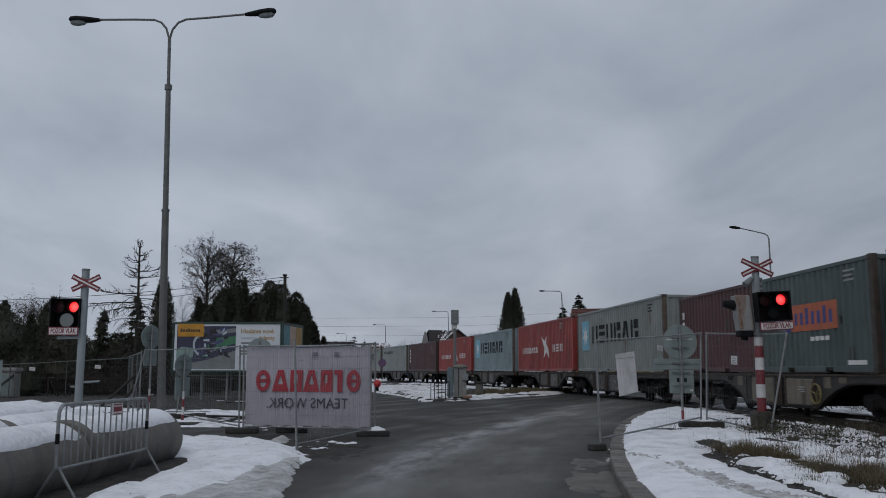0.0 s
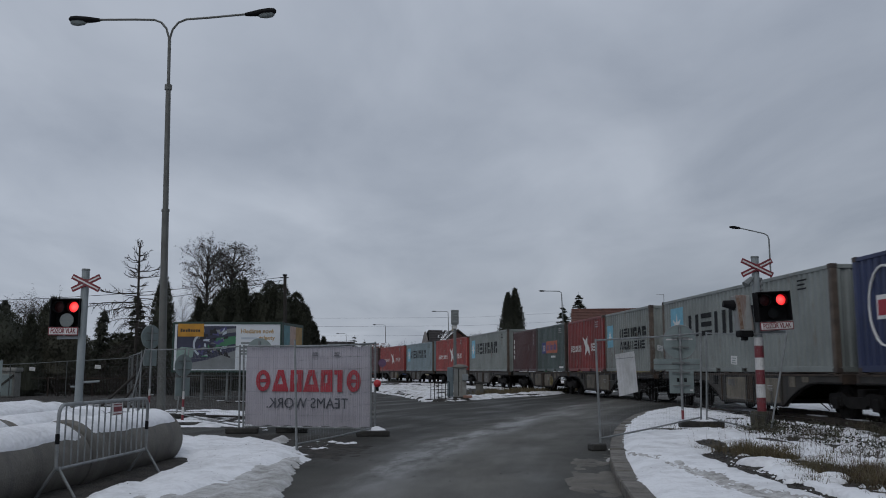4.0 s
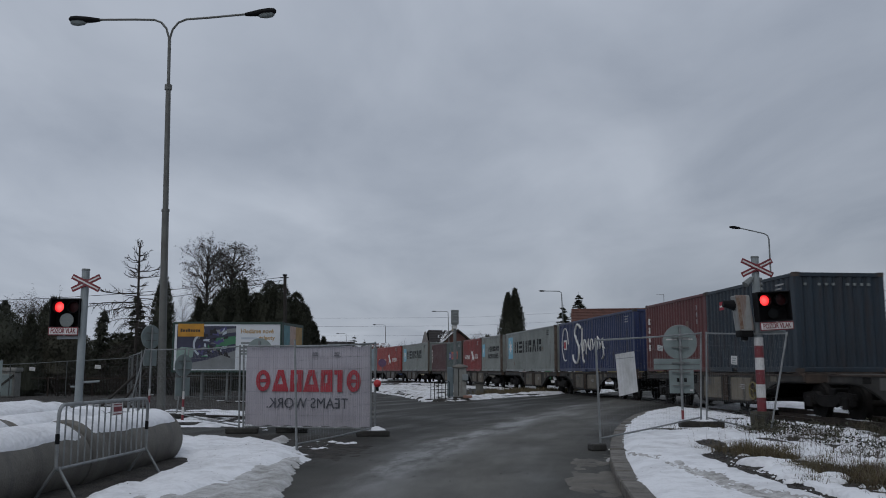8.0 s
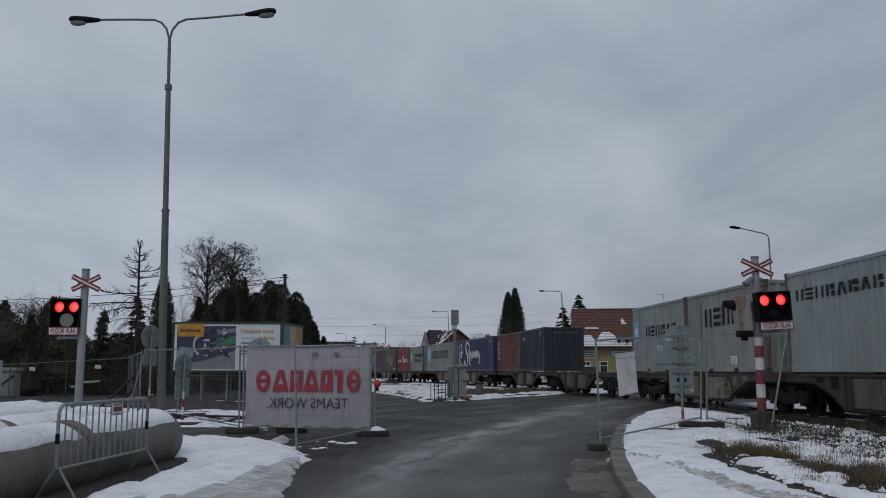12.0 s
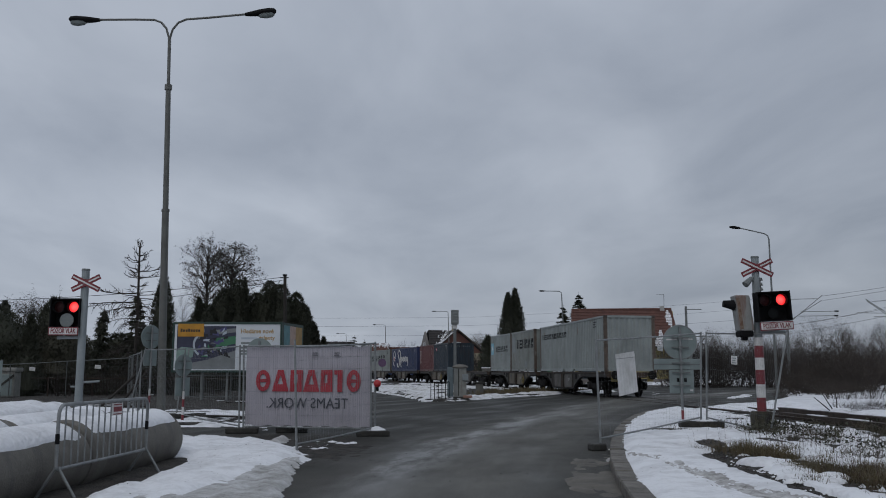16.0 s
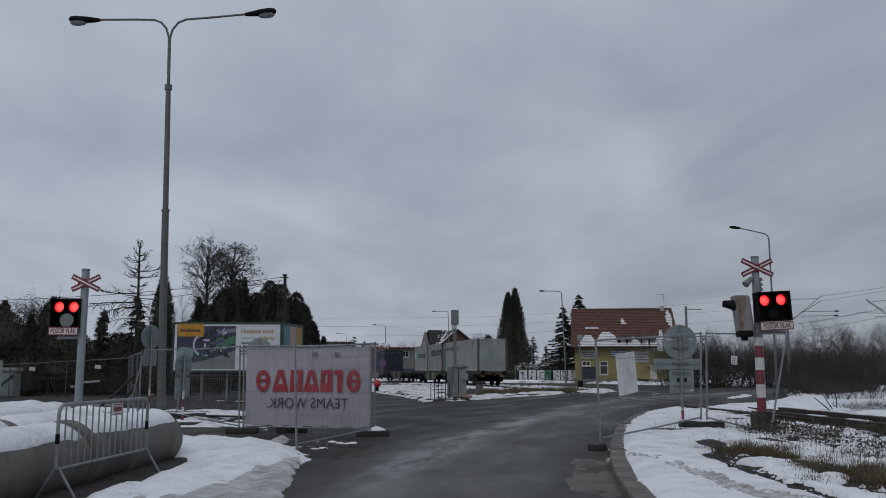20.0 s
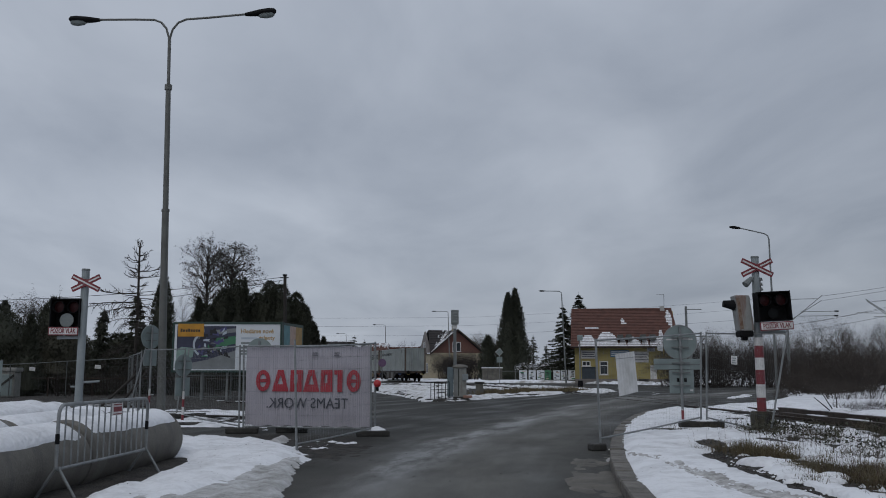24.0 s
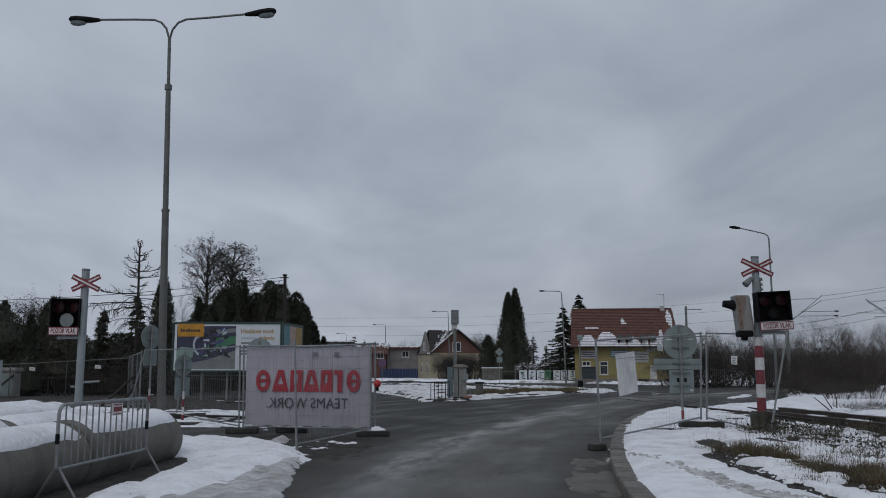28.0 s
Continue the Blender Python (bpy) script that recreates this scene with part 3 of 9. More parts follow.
def yard_snow_h(x, y):
    sd = inside_by(x, y, YARD_LEFT)
    n, n2 = fbm(x * 0.45, y * 0.6, 43, 5), fbm(x * 2.2, y * 2.2, 44, 4)
    t = -0.045 + 0.5 * n + 0.15 * n2 - 0.10 * np.clip((y - 29) / 6, 0, 1) + 0.12 * spot(x, y, -7.2, 27.5, 1.6, 2.2)
    return 0.06 + np.minimum(np.minimum(t, (sd + 0.5 * n2) * 0.3), 0.16)


sheet("yard_soil", spaced(-70, -4.5, -16, -4.5, 0.3, 4), spaced(21, 44.5, 21, 36, 0.3, 2), yard_h, SOIL, "churned dark soil of a building site", "soil",
      keep=lambda x, y, z: inside_by(x, y, YARD_LEFT) > -0.2)
sheet("snow", spaced(-70, -4.5, -16, -4.5, 0.14, 3), spaced(21, 44.5, 21, 36, 0.14, 2), yard_snow_h, SNOW, "low heaps of snow on the building site", "snow",
      keep=lambda x, y, z: (inside_by(x, y, YARD_LEFT) > -0.2) & (z > 0.0), kind="stuff")


def island_h(x, y):
    sd = inside_by(x, y, ISLAND)
    return level(x, y) + np.where(sd > 0, 0.09, -0.2) + 0.03 * fbm(x, y, 51) - 0.12 * bed(x, y)


def island_snow_h(x, y):
    sd = inside_by(x, y, ISLAND)
    n, n2 = fbm(x * 0.35, y * 0.25, 53, 5), fbm(x * 1.6, y * 1.0, 54, 4)
    n3 = fbm(x * 5, y * 2.5, 55, 3)
    grassy = np.clip((x - 0.8) / 1.2, 0, 1) * np.clip((sd - 1.3) / 0.6, 0, 1) * np.clip((62 - y) / 6, 0, 1)
    t = -0.004 + 0.22 * n + 0.26 * n2 + 0.26 * n3 - 0.22 * grassy - 0.12 * spot(x, y, -2.6, 52.0, 1.6, 0.8)
    t = t - 0.18 * np.clip(1 - to_line(x, y) / 1.6, 0, 1)
    return level(x, y) + 0.10 + np.minimum(np.minimum(t, (sd - 0.15 + 0.6 * n2) * 0.3), 0.09)


sheet("traffic_island", spaced(-70, 12, -6, 12, 0.4, 4), spaced(34, 96, 34, 70, 0.5, 2), island_h, SOIL, "rough soil island between road and track", "island",
      keep=lambda x, y, z: inside_by(x, y, ISLAND) > -0.1)
sheet("snow", spaced(-70, 12, -6, 12, 0.2, 3), spaced(34, 96, 34, 70, 0.25, 1.5), island_snow_h, SNOW_DIRTY, "thin patchy snow on the traffic island", "snow",
      keep=lambda x, y, z: (inside_by(x, y, ISLAND) > -0.1) & (z > level(x, y) + 0.03), kind="stuff")


def far_snow_h(x, y):
    n = fbm(x * 0.06, y * 0.16, 61, 4)
    n2 = fbm(x * 0.5, y * 0.5, 62, 4)
    edge = np.interp(x, [-70, -7, 16, 26, 70], [112, 109, 100, 78, 70])
    t = np.minimum(0.03 + 0.5 * n + 0.25 * n2 + 0.34 * np.clip(1 - np.abs(y - edge - 1.5) / 2.0, 0, 1), (y - edge + 1.5 * n2) * 0.4)
    return 0.02 + np.minimum(t, 0.34)


sheet("snow", spaced(-120, 120, -20, 45, 0.7, 4), spaced(84, 150, 86, 125, 0.5, 3), far_snow_h, SNOW_FAR, "strip of ploughed snow before the houses", "snow",
      keep=lambda x, y, z: z > -0.03, kind="stuff")


GARDEN = [(-5.9, 30.5), (-6.3, 44), (-8.2, 58), (-14, 76), (-70, 100), (-70, 43), (-20, 35)]
sheet("garden_soil", spaced(-70, -5, -30, -5, 0.6, 4), spaced(30, 100, 32, 66, 0.6, 3),
      lambda x, y: np.where(inside_by(x, y, GARDEN) > 0, 0.07, -0.1) + 0.14 * fbm(x * 0.5, y * 0.5, 71), SOIL, "dark litter-strewn garden soil under trees", "soil",
      keep=lambda x, y, z: inside_by(x, y, GARDEN) > -0.4)
sheet("snow", spaced(-70, -5, -30, -5, 0.35, 4), spaced(30, 100, 32, 66, 0.35, 3),
      lambda x, y: 0.05 + np.minimum(-0.20 + 0.7 * fbm(x * 0.5, y * 0.8, 73, 5), (inside_by(x, y, GARDEN) - 0.3) * 0.3), SNOW, "few scraps of snow on garden soil", "snow",
      keep=lambda x, y, z: (inside_by(x, y, GARDEN) > 0) & (z > -0.02), kind="stuff")


def road_marks():
    marks = thing("road_marking", pose(0, 0, 0), "worn white paint lines on the asphalt", "road marking", kind="structure")
    for pts in ([(12.0, 50.5), (13.3, 54.5), (13.5, 57.0)], [(11.0, 47.0), (12.4, 48.2)], [(8.2, 43.2), (10.6, 44.5)]):
        for (ax, ay), (bx, by) in zip(pts, pts[1:]):
            d = Vector((bx - ax, by - ay, 0)).normalized()
            n = Vector((-d.y, d.x, 0)) * 0.07
            lv = float(level(np.array([ax]), np.array([ay]))[0]) + 0.006
            lw = float(level(np.array([bx]), np.array([by]))[0]) + 0.006
            part("line", M().add([(ax - n.x, ay - n.y, lv), (ax + n.x, ay + n.y, lv), (bx + n.x, by + n.y, lw), (bx - n.x, by - n.y, lw)], [(3, 2, 1, 0)]), SLUSH, marks)


road_marks()


def silt_h(x, y):
    kerb_x = np.interp(y, [q[1] for q in KERB_LINE], [q[0] for q in KERB_LINE])
    n, n2 = fbm(x * 1.6, y * 0.7, 81, 5), fbm(x * 7, y * 4, 82, 3)
    return level(x, y) + 0.014 + 0.07 * n + 0.05 * n2 - 0.20 * np.clip(np.abs(x - kerb_x + 0.32) - 0.26, 0, 2) - 0.012 * np.clip(y - 13.5, 0, 9)


def mud_h(x, y):
    n, n2 = fbm(x * 2.2, y * 1.6, 84, 4), fbm(x * 9, y * 7, 85, 3)
    return level(x, y) + 0.014 + 0.05 * n + 0.06 * n2 - 0.022 * (((x + 1.95) / 0.7) ** 2 + ((y - 15.4) / 2.0) ** 2)


sheet("mud", spaced(-3.6, -0.4, -3.6, -0.4, 0.05, 1), spaced(12, 19, 12, 19, 0.07, 1), mud_h, SOIL, "dark churned mud on the road edge by the banner", "mud",
      keep=lambda x, y, z: z > level(x, y) + 0.001, kind="stuff")
SILT = material("road_silt", (0.125, 0.113, 0.095), (0.06, 0.055, 0.047), rough=0.8, scale=2.0, fine=50, bump=0.5, dist=0.006, world_space=True)
sheet("road_silt", spaced(0.6, 5, 0.6, 4.6, 0.05, 1), spaced(5, 24, 8, 20, 0.09, 1), silt_h, SILT, "washed-out pale silt along the kerb", "silt",
      keep=lambda x, y, z: (z > level(x, y) - 0.004) & (x < np.interp(y, [q[1] for q in KERB_LINE], [q[0] for q in KERB_LINE]) + 0.02), kind="stuff")


def snow_lumps():
    """Loose lumps of snow and slush near the banner and kerb."""
    rnd = random.Random(91)
    m = M()
    for _ in range(30):
        k = rnd.random()
        if k < 0.55:
            x, y = -2.55 + rnd.gauss(0, 0.22), 16.5 + rnd.gauss(0, 0.5)
        elif k < 0.8:
            x, y = -4.2 + rnd.gauss(0, 1.0), 21.6 + rnd.gauss(0, 0.6)
        else:
            x, y = -2.1 + rnd.gauss(0, 0.25), 17.4 + rnd.gauss(0, 0.3)
        r = rnd.uniform(0.015, 0.085)
        z = float(level(np.array([x]), np.array([y]))[0])
        rows = []
        for i in range(4):
            v = i / 3
            rows.append([(x + r * (1 - v) ** 0.5 * (1 + 0.3 * rnd.uniform(-1, 1)) * math.cos(a) * 1.4, y + r * (1 - v) ** 0.5 * math.sin(a), z - 0.01 + r * 0.55 * v) for a in (2 * math.pi * q / 7 for q in range(8))])
        for row in rows:
            row[-1] = row[0]
        m.grid(rows)
    for x, y, r in ((4.26, 12.2, 0.20), (4.48, 11.75, 0.15), (4.62, 11.55, 0.12), (4.12, 10.6, 0.14), (4.02, 10.25, 0.10), (4.60, 10.6, 0.17), (4.40, 10.2, 0.15), (4.5, 13.4, 0.08), (3.02, 15.9, 0.07)):
        z = 0.13 if x > 3.5 else 0.0
        rows = [[(x + r * math.cos(v) * 1.25 * (1 + 0.12 * math.sin(3 * a + x * 9)) * math.cos(a), y + r * math.cos(v) * (1 + 0.12 * math.cos(2 * a + y)) * math.sin(a), z + r * 0.58 * math.sin(v)) for a in (2 * math.pi * q / 14 for q in range(15))] for v in (0, 0.35, 0.7, 1.05, 1.4)]
        for row in rows:
            row[-1] = row[0]
        m.grid(rows)
    for x, y, r in ((15.4, 46.8, 0.22), (16.5, 48.8, 0.32), (14.6, 44.9, 0.16), (17.6, 51.4, 0.26), (15.9, 47.4, 0.14)):
        z = float(level(np.array([x]), np.array([y]))[0]) - 0.01
        rows = [[(x + r * math.cos(v) * (1.2 + 0.25 * math.sin(3 * a + x)) * math.cos(a), y + r * math.cos(v) * 1.6 * (1 + 0.2 * math.cos(2 * a + y)) * math.sin(a), z + 0.09 * math.sin(v)) for a in (2 * math.pi * q / 16 for q in range(17))] for v in (0, 0.35, 0.7, 1.05, 1.4)]
        for row in rows:
            row[-1] = row[0]
        m.grid(rows)
    return solid("snow_lumps", m, SNOW, "loose lumps of dirty snow on asphalt", "snow", "stuff", soft=True)


snow_lumps()


def clods():
    """Crumbs of earth and scraps of snow on the bare strips."""
    rnd = random.Random(95)
    earth, white = M(), M()
    for k in range(1500):
        y = rnd.uniform(8.2, 16.5)
        x = float(np.interp(y, STRIP_Y, STRIP_X) + rnd.gauss(0, 0.14)) if k % 2 else float(np.interp(y, GRASS_Y, GRASS_X) + rnd.gauss(0, 0.5))
        r = rnd.uniform(0.008, 0.035)
        z = float(pavement_h(np.array([x]), np.array([y]))[0])
        (white if k % 11 == 0 else earth).add([(x + r * rnd.uniform(0.6, 1.4) * math.cos(a), y + r * rnd.uniform(0.6, 1.4) * math.sin(a), z - 0.005) for a in (0.3, 1.6, 2.8, 4.1, 5.4)] + [(x + r * 0.3, y, z + r * rnd.uniform(0.3, 0.7))],
                                             [(i, (i + 1) % 5, 5) for i in range(5)])
    solid("earth_clods", earth, SOIL, "crumbs of dark wet earth on the verge", "earth", "stuff")
    solid("snow_scraps", white, SNOW, "small scraps of snow on the bare verge", "snow", "stuff")


clods()


def litter():
    """Dead leaves and grit scattered over snow and asphalt."""
    rnd = random.Random(97)
    m = M()

    def speck(x, y, z, r):
        a = rnd.uniform(0, 6.283)
        c, s = math.cos(a) * r, math.sin(a) * r
        m.add([(x - c, y - s, z), (x + s * 0.6, y - c * 0.6, z + r * 0.3), (x + c, y + s, z + r * 0.1), (x - s * 0.5, y + c * 0.5, z)], [(0, 1, 2, 3)])
    for _ in range(170):
        x, y = rnd.uniform(1.9, 6.5), rnd.uniform(8.5, 19)
        z = float(max(right_snow_h(np.array([x]), np.array([y]))[0], pavement_h(np.array([x]), np.array([y]))[0]))
        if float(inside_by(np.array([x]), np.array([y]), PAVEMENT)[0]) > 0.15:
            speck(x, y, z + 0.003, rnd.uniform(0.005, 0.014))
    for _ in range(150):
        x, y = rnd.uniform(-4.0, -1.9), rnd.uniform(9, 16)
        z = float(max(left_snow_h(np.array([x]), np.array([y]))[0], slush_h(np.array([x]), np.array([y]))[0]))
        if z > 0.03:
            speck(x, y, z + 0.004, rnd.uniform(0.005, 0.018))
    for _ in range(210):
        x, y = rnd.uniform(-2.5, 3.2), rnd.uniform(9, 26)
        if float(inside_by(np.array([x]), np.array([y]), PAVEMENT)[0]) < -0.05:
            speck(x, y, float(level(np.array([x]), np.array([y]))[0]) + 0.003, rnd.uniform(0.006, 0.03) * (2.0 if rnd.random() < 0.06 else 1))
    return solid("leaf_litter", m, SOIL, "scattered dead leaves and grit", "litter", "stuff")


litter()


# ---- the track ----
def rail_mesh(off, s0, s1, step, prof, mat):
    rows = []
    for s in np.arange(s0, s1 + 0.1, step):
        x, y, h = on_line(s, HALF + off)
        rows.append([(x + a * math.cos(h), y + a * math.sin(h), z) for a, z in prof])
    return M().grid(rows).mesh("rail", mat)


def build_track():
    web = [(-0.07, 0.035), (-0.07, 0.05), (-0.012, 0.07), (-0.012, 0.15), (-0.036, 0.16), (-0.036, 0.192), (0.036, 0.192), (0.036, 0.16), (0.012, 0.15), (0.012, 0.07), (0.07, 0.05), (0.07, 0.035)]
    track = thing("railway_track", pose(0, 0, 0), "rusty steel railway track half buried in snow", "track", kind="structure")
    for off in (-0.75, 0.75):
        part("rail", rail_mesh(off, -85, 290, 2.5, web, RAIL), None, track)
        part("rail_head", rail_mesh(off, -85, 290, 2.5, [(-0.03, 0.193), (-0.02, 0.195), (0.02, 0.195), (0.03, 0.193)], RAILTOP), None, track, "polished running surface")
    me = M().box(-1.25, -0.12, -0.02, 1.25, 0.12, 0.13, 0.02).mesh("sleeper", TIMBER)
    for k in range(46):
        s = 3 + k * 0.65
        x, y, h = on_line(s, HALF)
        part("sleeper", me, None, track, at=pose(x, y, 0.0, 0, 0, math.degrees(h)))
    rest = M()
    for k in range(190):
        s = 50.5 + k * 0.65
        x, y, h = on_line(s, HALF)
        c, d = math.cos(h), math.sin(h)
        vs = [(x + a * c - b * d, y + a * d + b * c, z) for z in (-0.02, 0.13) for a, b in ((-1.25, -0.12), (1.25, -0.12), (1.25, 0.12), (-1.25, 0.12))]
        rest.add(vs, [(4, 5, 6, 7), (0, 1, 5, 4), (1, 2, 6, 5), (2, 3, 7, 6), (3, 0, 4, 7)])
    tagged(part("sleepers", rest, TIMBER, track), "", "", "", "stuff")
    # crossing deck between and beside the rails
    deck = thing("crossing_deck", pose(0, 0, 0), "dark asphalt ramp and panels of the level crossing", "crossing deck", kind="structure")
    for a, b, za, zb in ((-2.6, -0.84, 0.09, 0.178), (-0.66, 0.66, 0.180, 0.180), (0.84, 2.6, 0.178, 0.09)):
        rows = []
        for s in np.arange(31.0, 50.3, 0.57):
            p, q = on_line(s, HALF + a), on_line(s, HALF + b)
            rows.append([(p[0], p[1], za - 0.15), (p[0], p[1], za), (q[0], q[1], zb), (q[0], q[1], zb - 0.15)])
        part("panel", M().grid(rows), ASPHALT, deck)


build_track()


def old_beam(ax, ay, bx, by, z, w, h, label):
    d = Vector((bx - ax, by - ay, 0))
    t = thing("dark_beam", pose(ax, ay, z, 0, 0, math.degrees(math.atan2(d.y, d.x))), label, "beam", "beams beside the track")
    part("beam", M().add([(0.35, -w / 2, 0), (d.length, -w / 2, 0), (d.length, w / 2, 0), (0.35, w / 2, 0), (0, -w / 2, h), (d.length, -w / 2, h), (d.length, w / 2, h), (0, w / 2, h)],
                         [(3, 2, 1, 0), (4, 5, 6, 7), (0, 1, 5, 4), (1, 2, 6, 5), (2, 3, 7, 6), (3, 0, 4, 7)]), RAIL, t)
    rnd = random.Random(int(ay))
    for k in range(4):
        u = d.length * (0.15 + 0.22 * k) + rnd.uniform(0, 0.3)
        part("snow_strip", M().box(u, -w * 0.4, h - 0.002, u + rnd.uniform(0.3, 0.9), w * 0.4, h + 0.02, 0.01), SNOW, t)


old_beam(9.95, 26.1, 10.55, 15.5, 0.05, 0.24, 0.30, "long dark rust-brown beam beside the track")
# added bar: its dark body stands in for sleeper ends and ballast shade
old_beam(9.50, 24.9, 9.95, 15.0, 0.03, 0.22, 0.24, "low dark strip standing in for sleeper ends and ballast shade")


# ---- containers ----
def paint(name, a, rust=(0.09, 0.045, 0.03), at=0.62, rough=0.5):
    return material(name, a, tuple(c * 0.72 for c in a), rough=rough, scale=1.1, fine=22, bump=0.1, rust=rust, rust_at=at, rust_scale=4.5)


PAINT = {
    "grey": paint("grey_container_paint", (0.225, 0.248, 0.238), (0.13, 0.100, 0.076), 0.61),
    "pale": paint("pale_grey_container_paint", (0.265, 0.296, 0.292), (0.15, 0.112, 0.082), 0.60),
    "streaked": paint("rust_streaked_container_paint", (0.235, 0.258, 0.246), (0.115, 0.080, 0.056), 0.56),
    "light_blue": paint("blue_grey_container_paint", (0.21, 0.275, 0.30), (0.11, 0.095, 0.08), 0.58),
    "red": paint("red_container_paint", (0.225, 0.032, 0.030), (0.085, 0.030, 0.026), 0.50),
    "orange_red": paint("bright_red_container_paint", (0.30, 0.045, 0.038), (0.12, 0.038, 0.032), 0.51),
    "dark_red": paint("oxide_red_container_paint", (0.075, 0.027, 0.027), (0.035, 0.018, 0.018), 0.55),
    "brick": paint("brick_red_container_paint", (0.115, 0.031, 0.030), (0.055, 0.023, 0.022), 0.56),
    "green": paint("grey_green_container_paint", (0.070, 0.098, 0.094), (0.04, 0.042, 0.037), 0.55),
    "blue": paint("deep_blue_container_paint", (0.020, 0.033, 0.098), (0.022, 0.023, 0.034), 0.53),
    "navy": paint("faded_navy_container_paint", (0.010, 0.022, 0.035), (0.013, 0.014, 0.019), 0.50),
}
LETTER_DARK = material("dark_lettering", (0.012, 0.013, 0.015), (0.045, 0.047, 0.047), rough=0.7, scale=5, fine=30, bump=0.1, low=0.5, high=0.85, spec=0.15)
LETTER_WHITE = material("white_lettering", (0.66, 0.66, 0.64), (0.42, 0.40, 0.38), rough=0.6, scale=5, fine=30, bump=0.1, low=0.5, high=0.8)
CODE_PALE = material("faded_code_paint", (0.34, 0.34, 0.34), (0.20, 0.20, 0.20), rough=0.6, scale=5, fine=30, bump=0.1)
STAR_BLUE = material("sky_blue_panel", (0.16, 0.42, 0.55), (0.13, 0.34, 0.45), rough=0.55, scale=4, fine=30, bump=0.1)
LOGO_ORANGE = material("orange_panel", (0.46, 0.11, 0.045), (0.33, 0.09, 0.04), rough=0.6, scale=4, fine=30, bump=0.1)
LOGO_BLUE = material("blue_panel", (0.035, 0.05, 0.20), (0.03, 0.04, 0.15), rough=0.6, scale=4, fine=30, bump=0.1)
PATCH = material("repair_patch", (0.20, 0.225, 0.225), (0.16, 0.18, 0.18), rough=0.6, scale=4, fine=30, bump=0.1)
POST_RUST = material("rust_streaked_post", (0.115, 0.088, 0.068), (0.060, 0.045, 0.036), rough=0.75, scale=4, fine=30, bump=0.2, rust=(0.25, 0.26, 0.25), rust_at=0.6)
RUST_STAIN = material("rust_stain", (0.13, 0.075, 0.048), (0.21, 0.17, 0.14), rough=0.8, scale=9, fine=40, bump=0.2, low=0.4, high=0.6)
STEEL_EDGE = material("dirty_corner_steel", (0.075, 0.055, 0.045), (0.035, 0.03, 0.027), rough=0.7, metal=0.2, scale=5, fine=30, bump=0.2)


def waves(n, lo, hi, deep):
    """Profile of pressed steel: flat ribs and hollows with sloping flanks."""
    p, pts = (hi - lo) / n, []
    for k in range(n):
        a = lo + k * p
        pts += [(a, 0), (a + 0.30 * p, 0), (a + 0.50 * p, deep), (a + 0.80 * p, deep)]
    pts.append((hi, 0))
    return pts


